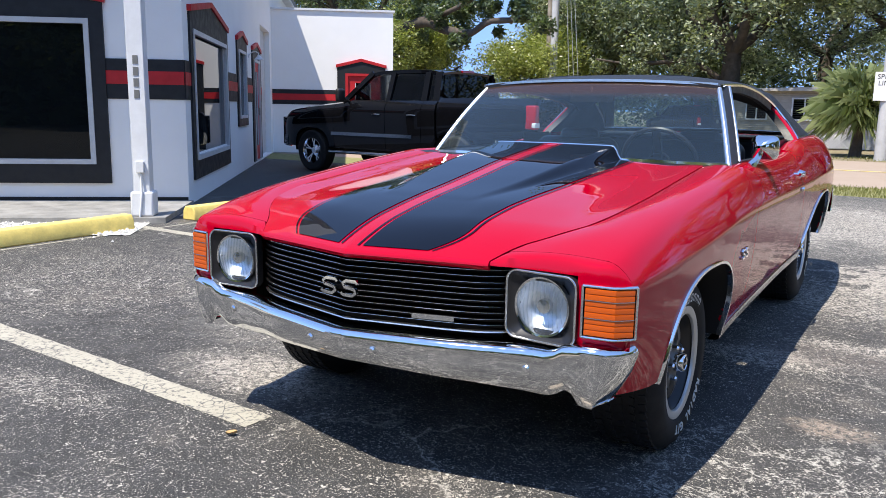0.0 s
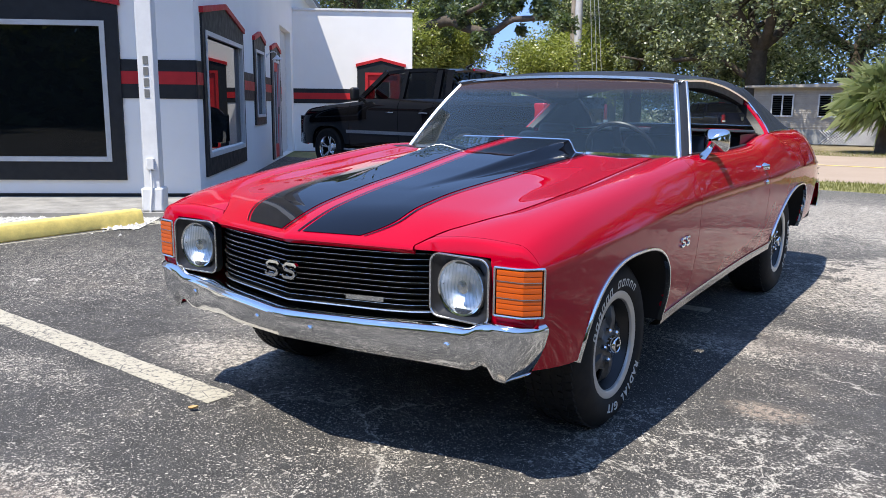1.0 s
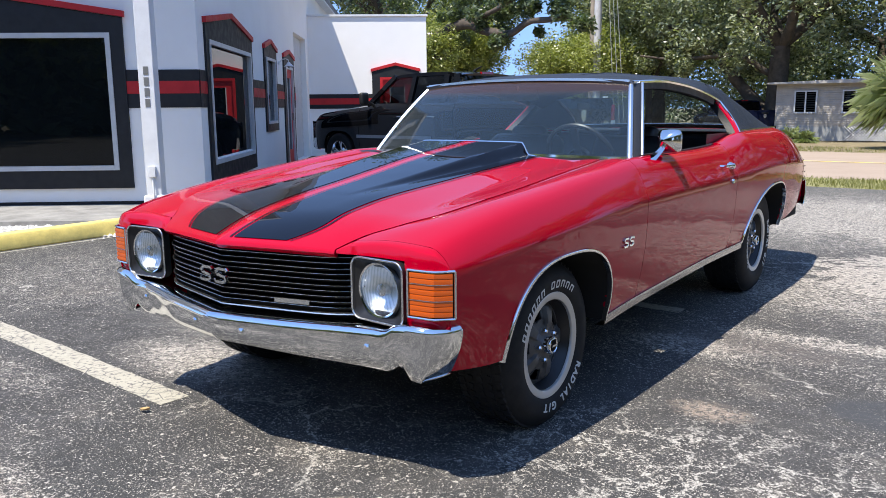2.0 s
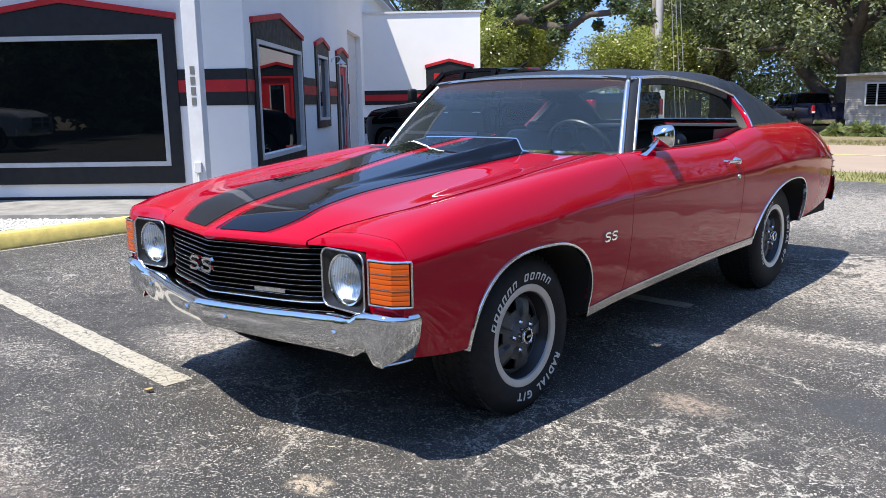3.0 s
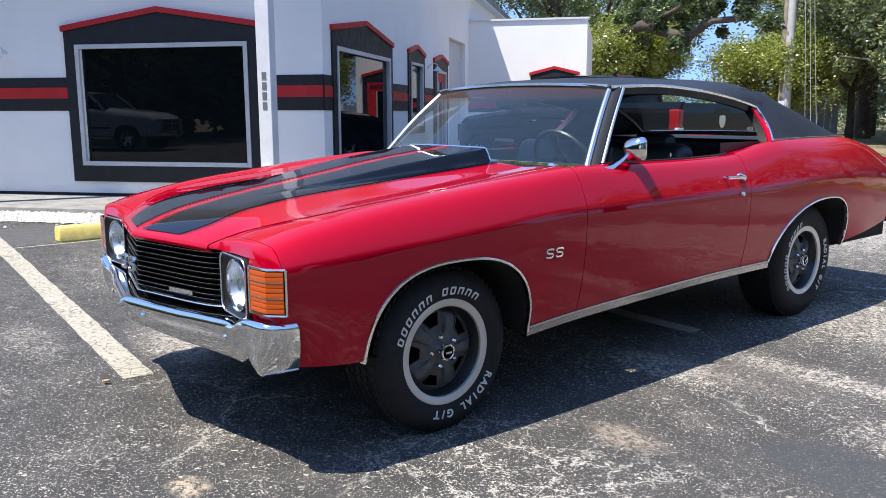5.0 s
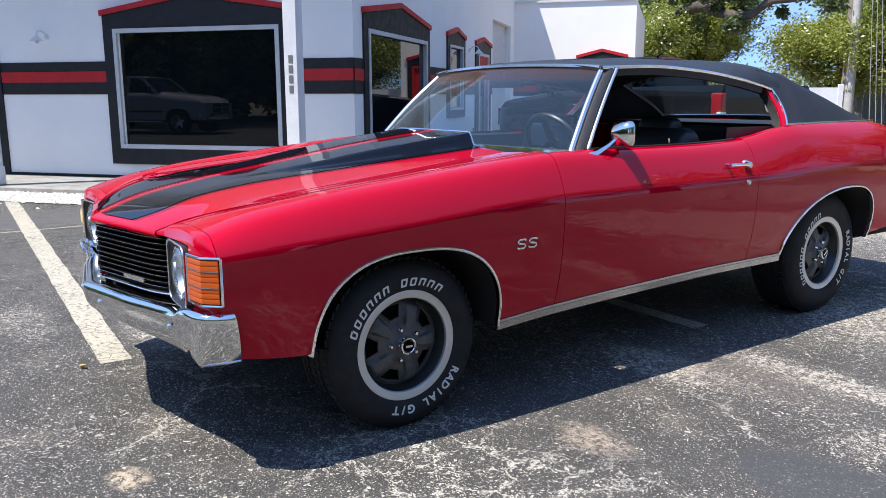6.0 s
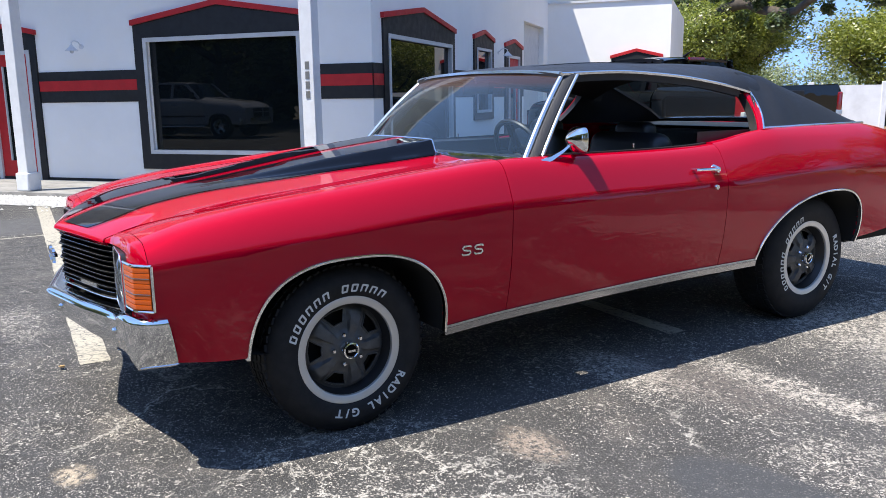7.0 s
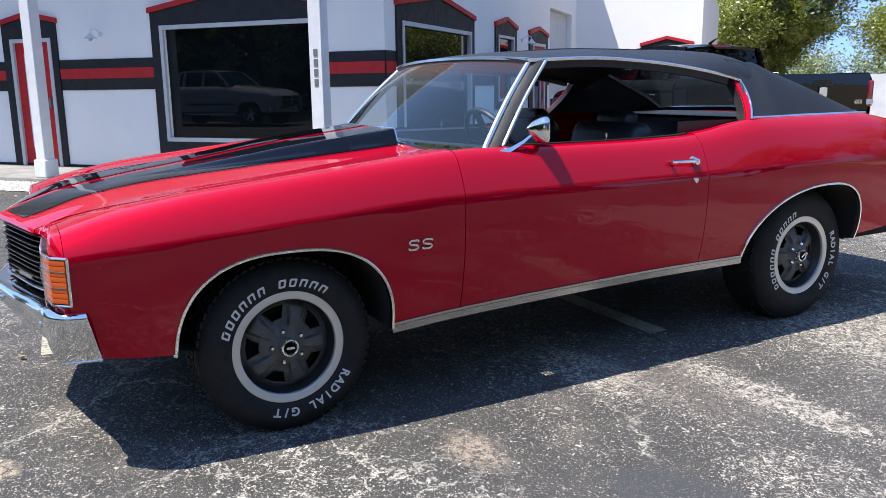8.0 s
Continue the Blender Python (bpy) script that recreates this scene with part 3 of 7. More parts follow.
def gable_trim(along, at, o0, o1, z0, zs, zp, h0, h1, hz0, hz1, cap=0.075):
    """Charcoal surround with a gabled red cap round an opening; the thing is the window."""
    mid = (o0 + o1) / 2

    def P(g):
        return g if along == "u" else ([(at + (at - p[1]), p[0], p[2]) for p in g[0]], [q[::-1] for q in g[1]])

    def plate(outline, d0, d1):
        return P(prism(outline, at - d1, at - d0))
    d = 0.03
    surround = part("surround", plate([(o0, hz1), (o1, hz1), (o1, zs - cap), (mid, zp - cap), (o0, zs - cap)], 0, d), TRIMBLACK, shop, "charcoal gabled surround", 20)
    for a, b_, c, d_ in ((o0, h0, z0, hz1), (h1, o1, z0, hz1), (h0, h1, z0, hz0)):
        if d_ > c + 0.001:
            part("surround_board", plate([(a, c), (b_, c), (b_, d_), (a, d_)], 0, d), TRIMBLACK, surround, "", 20)
    e = 0.03
    for outline in ([(o0 - e, zs - cap), (mid, zp - cap), (mid, zp), (o0 - e, zs)], [(mid, zp - cap), (o1 + e, zs - cap), (o1 + e, zs), (mid, zp)]):
        part("gable_cap", plate(outline, 0, 0.055), BANDRED, surround, "red gable cap", 20)
    return surround, P, plate


def shop_window(along, at, o0, o1, z0, zs, zp, h0, h1, hz0, hz1, fw=0.06):
    s, P, plate = gable_trim(along, at, o0, o1, z0, zs, zp, h0, h1, hz0, hz1)
    part("window_frame", join(
        plate([(h0, hz0), (h0 + fw, hz0), (h0 + fw, hz1), (h0, hz1)], -0.06, 0.045), plate([(h1 - fw, hz0), (h1, hz0), (h1, hz1), (h1 - fw, hz1)], -0.06, 0.045),
        plate([(h0 + fw, hz0), (h1 - fw, hz0), (h1 - fw, hz0 + fw), (h0 + fw, hz0 + fw)], -0.06, 0.05),
        plate([(h0 + fw, hz1 - fw), (h1 - fw, hz1 - fw), (h1 - fw, hz1), (h0 + fw, hz1)], -0.06, 0.045)), FRAMEWHITE, s, "white window frame", 20)
    part("pane", plate([(h0 + fw, hz0 + fw), (h1 - fw, hz0 + fw), (h1 - fw, hz1 - fw), (h0 + fw, hz1 - fw)], -0.03, -0.024), SHOPGLASS, s, "dark reflecting glass", 0)
    return s


shop_window("u", FV, -6.36, -3.4, 0.27, 2.46, 2.69, -6.19, -3.56, 0.5, 2.2)
shop_window("v", SU, 7.12, 10.2, 0.28, 2.43, 2.64, 7.28, 10.04, 0.52, 2.16)
shop_window("v", SU, 11.35, 12.68, 0.84, 2.42, 2.55, 11.5, 12.5, 0.98, 2.2, 0.05)


def shop_door(along, at, o0, o1, h0, h1, zs, zp, zt, frame_paint=FRAMEWHITE):
    s, P, plate = gable_trim(along, at, o0, o1, 0.06, zs, zp, h0 - 0.07, h1 + 0.07, 0.06, zt + 0.06)
    part("door_frame", join(plate([(h0 - 0.07, 0.06), (h0, 0.06), (h0, zt), (h0 - 0.07, zt)], -0.06, 0.04), plate([(h1, 0.06), (h1 + 0.07, 0.06), (h1 + 0.07, zt), (h1, zt)], -0.06, 0.04),
         plate([(h0 - 0.07, zt), (h1 + 0.07, zt), (h1 + 0.07, zt + 0.06), (h0 - 0.07, zt + 0.06)], -0.06, 0.04)), frame_paint, s, "painted door frame", 20)
    w = 0.18
    leaf = part("door_leaf", join(plate([(h0, 0.07), (h0 + w, 0.07), (h0 + w, zt), (h0, zt)], -0.05, 0.0), plate([(h1 - w, 0.07), (h1, 0.07), (h1, zt), (h1 - w, zt)], -0.05, 0.0),
         plate([(h0 + w, 0.07), (h1 - w, 0.07), (h1 - w, 0.36), (h0 + w, 0.36)], -0.05, 0.0), plate([(h0 + w, zt - w), (h1 - w, zt - w), (h1 - w, zt), (h0 + w, zt)], -0.05, 0.0)), BANDRED, s, "red painted door leaf", 20)
    part("door_pane", plate([(h0 + w, 0.36), (h1 - w, 0.36), (h1 - w, zt - w), (h0 + w, zt - w)], -0.03, -0.024), SHOPGLASS, s, "", 0)
    t = 0.025
    part("door_bead", join(plate([(h0 + w, 0.36), (h0 + w + t, 0.36), (h0 + w + t, zt - w), (h0 + w, zt - w)], -0.02, 0.006), plate([(h1 - w - t, 0.36), (h1 - w, 0.36), (h1 - w, zt - w), (h1 - w - t, zt - w)], -0.02, 0.006)), FRAMEWHITE, s, "", 20)
    part("door_handle", plate([(h1 - 0.09, 1.0), (h1 - 0.05, 1.0), (h1 - 0.05, 1.16), (h1 - 0.09, 1.16)], -0.002, 0.04), NUMBERGREY, s, "", 20)
    return s


shop_door("u", FV, -9.44, -8.26, -9.2, -8.45, 2.40, 2.52, 2.04)
shop_door("v", SU, 13.6, 15.08, 13.92, 14.78, 2.40, 2.52, 2.1)
# recessed roller door in the side wall
rows = []
for i in range(31):
    z = 0.04 + 2.95 * i / 30
    rows.append([(SU - 0.14 + (0.012 if i % 2 else 0), 15.36, z), (SU - 0.14 + (0.012 if i % 2 else 0), 17.49, z)])
thick(part("roller_door", sheet(rows), FRAMEWHITE, shop, "white ribbed roller door", 0), 0.02)


def wall_lamp(u, v, z, along):
    """Gooseneck barn lamp."""
    m = BM @ (pose(u, v, z, 0, 0, 0) if along == "u" else pose(u, v, z, 0, 0, 90)) @ Matrix.Scale(0.74, 4)
    e = thing("wall_lamp", "small white gooseneck barn lamp on the shop wall", "wall lamp", m, "wall lamps")
    part("wall_plate", moved(lathe([(0, 0.0), (0.05, 0.0), (0.055, 0.02), (0, 0.022)], 20, "z"), pose(0, 0, 0.05, 90, 0, 0)), POSTWHITE, e)
    pts = [(0, -0.01, 0.05), (0, -0.1, 0.14), (0, -0.2, 0.16), (0, -0.27, 0.12), (0, -0.28, 0.05)]
    part("arm", tube(pts, 0.012, 8), POSTWHITE, e)
    part("shade", moved(lathe([(0.03, 0.07), (0.035, 0.05), (0.05, 0.03), (0.13, -0.045), (0.135, -0.05), (0.125, -0.048), (0.045, 0.02), (0.0, 0.03)], 28, "z"), Matrix.Translation((0, -0.28, 0))), POSTWHITE, e, "flared white shade")
    part("bulb", moved(lathe([(0, 0.0), (0.03, -0.01), (0.042, -0.05), (0.03, -0.09), (0, -0.1)], 16, "z"), Matrix.Translation((0, -0.28, 0))), FRAMEWHITE, e)


wall_lamp(-7.36, FV, 2.08, "u")
wall_lamp(SU, 13.1, 2.14, "v")


def post(u, v, plates=False):
    e = thing("canopy_post", "white square canopy post with a boxed foot" + (" and small grey plates" if plates else ""), "post", BM @ Matrix.Translation((u, v, 0.06)), "canopy posts")
    rounded(part("shaft", box(-0.085, 0.085, -0.085, 0.085, 0.0, 4.73), POSTWHITE, e, "", 20), 0.008)
    rounded(part("foot", box(-0.115, 0.115, -0.115, 0.115, 0.0, 0.26), POSTWHITE, e, "", 20), 0.02)
    if plates:
        rounded(part("junction_box", box(-0.04, 0.04, -0.125, -0.085, 0.46, 0.58), POSTWHITE, e, "", 20), 0.006)
        part("conduit", tube([(0, -0.1, 0.46), (0.01, -0.125, 0.25), (-0.02, -0.13, 0.0)], 0.011, 8), POSTWHITE, e)
        for k in range(4):
            part("plate_bar", box(-0.026, 0.026, -0.090, -0.085, 1.57 - k * 0.115, 1.655 - k * 0.115), NUMBERGREY, e, "grey metal plate", 0)


post(-2.7, 5.44, True)
post(-7.26, 5.44)
post(-12.0, 5.44)

# ---- white wing behind the truck ----
wing = thing("back_wing", "low white flat-roofed block with charcoal and red belt", "building", BM)
WV = 18.0
part("wall", pierced(SU, 0.62, 0, 3.62, [(-0.62, 0.3, 0.05, 2.05)], 0.2, "u", WV), WALLWHITE, wing, "", 0)
part("wall", box(0.42, 0.62, WV + 0.2, 24, 0, 3.62), WALLWHITE, wing, "", 0)
part("roof", box(SU, 0.42, WV + 0.2, 24, 3.35, 3.5), ROOFGREY, wing, "", 0)
part("coping", box(SU, 0.66, WV - 0.04, WV + 0.24, 3.62, 3.67), POSTWHITE, wing)
b = part("wall_band", box(SU, -0.83, WV - 0.012, WV, 1.25, 1.63), TRIMBLACK, wing)
part("red_stripe", box(SU, -0.83, WV - 0.018, WV - 0.002, 1.36, 1.52), BANDRED, b)
hold = shop
shop = wing
shop_door("u", WV, -0.83, 0.42, -0.55, 0.22, 2.28, 2.44, 2.0, BANDRED)
shop = hold

# ---- white panel fence past the wing ----
fence = thing("panel_fence", "white plastic panel fence behind the pickup", "fence", BM)
for i in range(3):
    u0 = 0.75 + i * 1.6
    part("fence_panel", box(u0 + 0.05, u0 + 1.55, 18.46, 18.5, 0.05, 1.44), FENCEWHITE, fence, "", 0)
for i in range(4):
    u0 = 0.75 + i * 1.6
    rounded(part("fence_post", box(u0 - 0.06, u0 + 0.06, 18.42, 18.54, 0, 1.52), FENCEWHITE, fence, "", 20), 0.01)

# ---- the red coupe: front axle at y = 0, nose towards -y ----
car = thing("coupe", "red two-door hardtop coupe with black hood stripes and vinyl roof", "car", pose(0, 0, 0))

half_w = curve1([(-0.76, 0.905), (-0.6, 0.925), (-0.3, 0.948), (0.2, 0.966), (0.8, 0.970), (1.5, 0.968), (2.2, 0.972), (2.85, 0.980), (3.4, 0.962), (3.9, 0.912), (4.15, 0.87)])
shoulder_z = curve1([(-0.76, 0.800), (-0.7, 0.822), (-0.6, 0.850), (-0.3, 0.903), (0.0, 0.940), (0.4, 0.982), (0.7, 1.008), (0.8, 1.013), (1.5, 1.010), (1.9, 1.016), (2.1, 1.032), (2.3, 1.062), (2.5, 1.080), (3.3, 1.080), (3.7, 1.03), (4.0, 0.955), (4.15, 0.90)])
crease_z = curve1([(-0.76, 0.745), (0.0, 0.795), (0.6, 0.84), (0.9, 0.845), (2.0, 0.848), (2.9, 0.86), (3.6, 0.83), (4.15, 0.76)])
bottom_z = curve1([(-0.76, 0.40), (-0.5, 0.385), (0.3, 0.36), (0.42, 0.368), (0.7, 0.388), (1.22, 0.406), (1.9, 0.42), (2.34, 0.42), (3.2, 0.44), (3.6, 0.47), (4.15, 0.54)])
soft = curve1([(-0.76, 1.3), (0.2, 1.15), (0.75, 1.02), (1.2, 1.0), (2.0, 1.0), (2.6, 1.1), (3.2, 1.25), (4.15, 1.4)])
roll_d = curve1([(-0.76, 0.075), (0.0, 0.10), (0.7, 0.096), (1.5, 0.094), (2.3, 0.108), (3.0, 0.125), (4.15, 0.11)])


def arch_front(y):
    q = abs(y + 0.003) / 0.402
    return 0.335 + 0.368 * (1 - q**2.6) ** (1 / 2.5) if q < 1 else 0.0


def arch_rear(y):
    w, n, z0 = (0.56, 2.0, 0.40) if y < 2.87 else (0.335, 2.9, 0.42)
    q = abs(y - 2.87) / w
    return z0 + (0.742 - z0) * (1 - q**n) ** (1 / n) if q < 1 else 0.0


def side_x(y, z):
    w, zc, zs = half_w(y), crease_z(y), shoulder_z(y)
    if z >= zc:
        q = min(1, (z - zc) / (zs - zc))
        p = soft(y)
        return w - roll_d(y) * (0.65 * q**p + 0.35 * (1 - math.sqrt(max(0, 1 - q**3))))
    q = (zc - z) / 0.45
    tuck = 0.085 * min(1.0, max(0.0, (-0.45 - y) / 0.27)) ** 1.6 * min(1.0, max(0.0, (0.60 - z) / 0.2)) ** 1.2
    return w - 0.050 * q**2.5 - tuck


hood_z = curve1([(-0.92, 0.812), (-0.8, 0.836), (-0.66, 0.860), (-0.5, 0.882), (-0.3, 0.906), (0.0, 0.935), (0.35, 0.971), (0.75, 1.010)])
front_y = curve1([(0.0, -0.888), (0.2, -0.842), (0.45, -0.784), (0.53, -0.762), (0.66, -0.752), (0.80, -0.756), (0.86, -0.742), (0.9, -0.722), (0.93, -0.69)])
hood_half = curve1([(0.0, 0.475), (0.05, 0.53), (0.10, 0.60), (0.19, 0.675), (0.33, 0.712), (0.5, 0.720), (1.0, 0.722)])
HOOD_EDGE = [(lerp(front_y(hood_half(t)) + 0.004, 0.715, t), hood_half(t)) for t in [0, 0.02, 0.04, 0.06, 0.08, 0.11, 0.15, 0.2, 0.26, 0.33, 0.42, 0.55, 0.75, 1.0]]
gap_x = curve1(HOOD_EDGE)
gap_y = curve1([(x, y) for y, x in HOOD_EDGE if y < -0.2])
scoop_h = curve1([(-0.42, 0.0), (-0.25, 0.006), (0.0, 0.022), (0.35, 0.043), (0.75, 0.060)])


def step(a, b, x):
    t = min(1, max(0, (x - a) / (b - a)))
    return t * t * (3 - 2 * t)


scoop_w = curve1([(-0.42, 0.19), (-0.1, 0.255), (0.3, 0.30), (0.75, 0.325)])


def hood_at(x, y):
    a = abs(x)
    z = hood_z(y) - 0.010 * (a / 0.72) ** 2
    # the leading edge rolls down level over the grille
    fy = front_y(a)
    z -= (hood_z(fy) - 0.788) * max(0.0, 1 - max(0.0, y - fy) / 0.25) ** 2
    z += 0.022 * (1 - step(0.25, 0.62, a)) * step(-0.85, -0.35, y) * (1 - 0.45 * step(0.1, 0.75, y))
    z += scoop_h(y) * (1 - step(scoop_w(y) - 0.022, scoop_w(y) + 0.022, a))
    z += 0.012 * step(0.55, 0.72, a) * step(-0.7, -0.2, y)
    return z


def both(name, g, material, parent, label="", smooth=35):
    return part(name, g, material, parent, label, smooth), part(name, mirrored(g), material, parent, label, smooth)


def ys(a, b, n, extra=()):
    s = {round(lerp(a, b, i / n), 4) for i in range(n + 1)} | {round(e, 4) for e in extra if a <= e <= b}
    return sorted(s)


ARCH_F = [-0.003 + 0.402 * math.cos(math.pi * i / 36) for i in range(37)] + [-0.4055, 0.3995]
ARCH_R = [2.87 - 0.56 * math.cos(math.pi / 2 * i / 22) for i in range(23)] + [2.87 + 0.335 * math.sin(math.pi / 2 * i / 16) for i in range(17)] + [3.2055, 2.3095]


CROWN = 0.010


def fender_top(x, y):
    """Height of the fender's upper skin."""
    xi, zi = gap_x(y) + 0.0035, hood_at(gap_x(y), y) - 0.002
    zs = shoulder_z(y)
    xs = side_x(y, zs)
    if x <= xs:
        t = max(0.0, (x - xi) / (xs - xi))
        return lerp(zi, zs, t) + CROWN * math.sin(math.pi * t)
    a, b = crease_z(y), zs
    for _ in range(30):
        c = (a + b) / 2
        if side_x(y, c) > x:
            a = c
        else:
            b = c
    return a


def side_panel(y0, y1, n, inner, extra=()):
    rows = []
    for y in ys(y0, y1, n, extra):
        zs = shoulder_z(y)
        zb = max(bottom_z(y), arch_front(y), arch_rear(y))
        xs = side_x(y, zs)
        row = []
        xi, zi = inner(y)
        for k in range(5):
            t = k / 5
            row.append((lerp(xi, xs, t), y, lerp(zi, zs, t) + CROWN * math.sin(math.pi * t)))
        zc = crease_z(y)
        if zb < zc - 0.02:
            zz = [lerp(zs, zc, (k / 9) ** 1.0) for k in range(10)] + [lerp(zc, zb, k / 10) for k in range(1, 11)]
        else:
            zz = [lerp(zs, zb, k / 19) for k in range(20)]
        row += [(side_x(y, z), y, z) for z in zz]
        # lip turned in at the bottom
        row.append((side_x(y, zb) - 0.02, y, zb + 0.002))
        rows.append(row)
    return sheet(rows)


fender_g = side_panel(-0.7142, 0.6982, 30, lambda y: (gap_x(y) + 0.0035, hood_at(gap_x(y), y) - 0.002), ARCH_F)
door_g = side_panel(0.7018, 2.0132, 26, lambda y: (side_x(y, shoulder_z(y)) - 0.075, shoulder_z(y) - 0.012), ())
quarter_in = curve1([(2.018, 0.80), (2.3, 0.80), (2.45, 0.815), (3.3, 0.80), (3.5, 0.72), (4.15, 0.66)])
quarter_g = side_panel(2.0168, 4.13, 40, lambda y: (quarter_in(y), shoulder_z(y) + 0.002), ARCH_R)
for g, nm, lb in ((fender_g, "front_fender", "red front fender"), (door_g, "door", "red door, window rolled down"), (quarter_g, "quarter_panel", "red rear quarter panel")):
    L, R = both(nm, g, RED, car, lb)
    thick(L, 0.018), thick(R, 0.018)
    if nm == "door":
        door_left, door_right = L, R
    if nm == "front_fender":
        fender_left, fender_right = L, R

# hood with its raised cowl scoop
def hood_point(s, t):
    x = s * hood_half(t)
    y = lerp(front_y(abs(x)) + 0.004, 0.715, t)
    return x, y


def hood_rows(s0, s1, ns, t0, t1, nt, lift=0.0, ss=None):
    S = ss or [lerp(s0, s1, i / ns) for i in range(ns + 1)]
    out = []
    for j in range(nt + 1):
        t = lerp(t0, t1, j / nt)
        out.append([(x, y, hood_at(x, y) + lift) for x, y in (hood_point(s, t) for s in S)])
    return out


S_all = [i / 50 for i in range(-50, 51)]
rows = hood_rows(-1, 1, 0, 0, 1, 80, 0, S_all)
lip1 = [(x, y - 0.006, z - 0.004) for x, y, z in rows[0]]
lip2 = [(x, y - 0.010, z - 0.016) for x, y, z in rows[0]]
lip3 = [(x, y + 0.004, z - 0.030) for x, y, z in rows[0]]
back = [(x, y, z - 0.03) for x, y, z in rows[-1]]
hood = part("hood", sheet([lip3, lip2, lip1] + rows + [back], False), RED, car, "red hood with raised cowl scoop")
thick(hood, 0.012)


def stripe_edge(y):
    """Outer half-width of a hood stripe: rounded at the nose."""
    w = 0.345 + 0.045 * step(-0.7, 0.7, y)
    return w - 0.11 * max(0.0, 1 - (y + 0.845) / 0.16) ** 2.2 if y < -0.685 else w


def hood_band(inner, outer, y0, lift):
    out = []
    n = 80
    for j in range(n + 1):
        q = j / n
        row = []
        for i in range(29):
            k = i / 28
            yy = lerp(front_y(0.2) + y0, 0.714, q)
            a, b = inner(yy), outer(yy)
            x = lerp(a, b, k)
            y = max(yy + (front_y(x) - front_y(0.2)) * (1 - q) ** 3, front_y(x) + 0.008)
            row.append((x, y, hood_at(x, y) + lift))
        out.append(row)
    return sheet(out, False)


both("hood_stripe", hood_band(lambda y: 0.05, stripe_edge, 0.022, 0.0032), STRIPE, hood, "gloss black stripe")
both("pinstripe", hood_band(lambda y: stripe_edge(y) + 0.012, lambda y: stripe_edge(y) + 0.019, 0.022, 0.0032), STRIPE, hood, "thin black pinstripe")
both("pinstripe", hood_band(lambda y: 0.031, lambda y: 0.038, 0.022, 0.0032), STRIPE, hood, "thin black pinstripe")
# bright edge on the scoop's rear lip
pts = [(x, 0.719, hood_at(x, 0.715) + 0.003) for x in [lerp(-0.38, 0.38, i / 60) for i in range(61)]]
part("hood_edge_trim", tube(pts, 0.004, 8), CHROME, hood, "bright edge trim")

# cowl below the windshield
part("cowl", sheet([[(x, 0.722 + 0.02 * j, 0.985 - 0.012 * j) for x in (-0.73, -0.4, 0, 0.4, 0.73)] for j in range(9)]), BLACKP, car)

# fender extensions that hold the lamps
xs_ext = [0.478, 0.5, 0.52, 0.534, 0.56, 0.6, 0.64, 0.68, 0.72, 0.757, 0.79, 0.82, 0.845, 0.865, 0.88, 0.892, 0.902, 0.909]
rows = []
YB = -0.716
for x in xs_ext:
    yb2 = min(gap_y(x) - 0.005, YB)
    zb2 = fender_top(x, YB) if yb2 == YB else hood_at(x, yb2) - 0.002
    fy = min(front_y(x), yb2 - 0.002)
    k = min(1.0, (yb2 - fy) / 0.03)
    rows.append([(x, yb2, zb2), (x, lerp(yb2, fy, 0.5), zb2 - 0.005 * k), (x, fy + 0.008 * k, zb2 - 0.014 * k), (x, fy, min(zb2 - 0.03 * k, 0.772)), (x, fy - 0.001, 0.70), (x, fy, 0.60), (x, fy + 0.004, 0.575), (x, fy + 0.012 * k, 0.566), (x, fy + 0.05 * k, 0.562)])
rows.append([(side_x(YB, min(p[2], shoulder_z(YB))) , YB, p[2]) for p in rows[-1]])
ev, ef = sheet(rows, False)
ef = [q for q in ef if not (all(0.40 < ev[i][0] < 0.758 for i in q) and all(ev[i][2] < 0.7725 for i in q))]
ext_l, ext_r = both("fender_extension", (ev, ef), RED, car, "red fender extension round the lamps", 70)
thick(ext_l, 0.012), thick(ext_r, 0.012)
part("nose_filler", sheet([[(x, front_y(abs(x)) + 0.05, z) for x in [lerp(-0.5, 0.5, i / 24) for i in range(25)]] for z in (0.79, 0.66, 0.53)]), GRILLE_BLACK, car, "", 0)

# grille: bars that follow the pointed nose
def nose_path(z, y_off, w=0.524, n=30):
    return [(x, front_y(abs(x)) + y_off + 0.03 * (abs(x) / 0.5) ** 8, z) for x in [lerp(-w, w, i / n) for i in range(n + 1)]]


grille = part("grille", sheet([nose_path(0.772, 0.045), nose_path(0.66, 0.05), nose_path(0.552, 0.045)]), GRILLE_BLACK, car, "black bar grille with bright edges", 0)
for i in range(10):
    z = 0.573 + i * 0.0195
    deep = 0.026 if i % 3 == 1 else 0.02
    part("grille_bar", sweep(nose_path(z, 0.035), [(-0.017, -0.004), (deep, -0.003), (deep, 0.003), (-0.017, 0.004)]), GRILLE_BLACK, grille, "", 30)
    part("bar_edge", sweep(nose_path(z + 0.003, 0.035 - deep - 0.001), [(-0.001, -0.0007), (0.0014, -0.0007), (0.0016, 0.0), (0.0014, 0.0007), (-0.001, 0.0007)]), TRIM, grille, "bright bar edge", 30)
part("grille_molding", sweep(nose_path(0.775, 0.010, 0.527), [(-0.004, -0.004), (0.005, -0.003), (0.006, 0.002), (-0.004, 0.006)]), TRIM, grille, "bright top molding")
part("grille_molding", sweep(nose_path(0.556, 0.010, 0.527), [(-0.004, -0.004), (0.005, -0.003), (0.006, 0.002), (-0.004, 0.004)]), TRIM, grille, "bright lower molding")


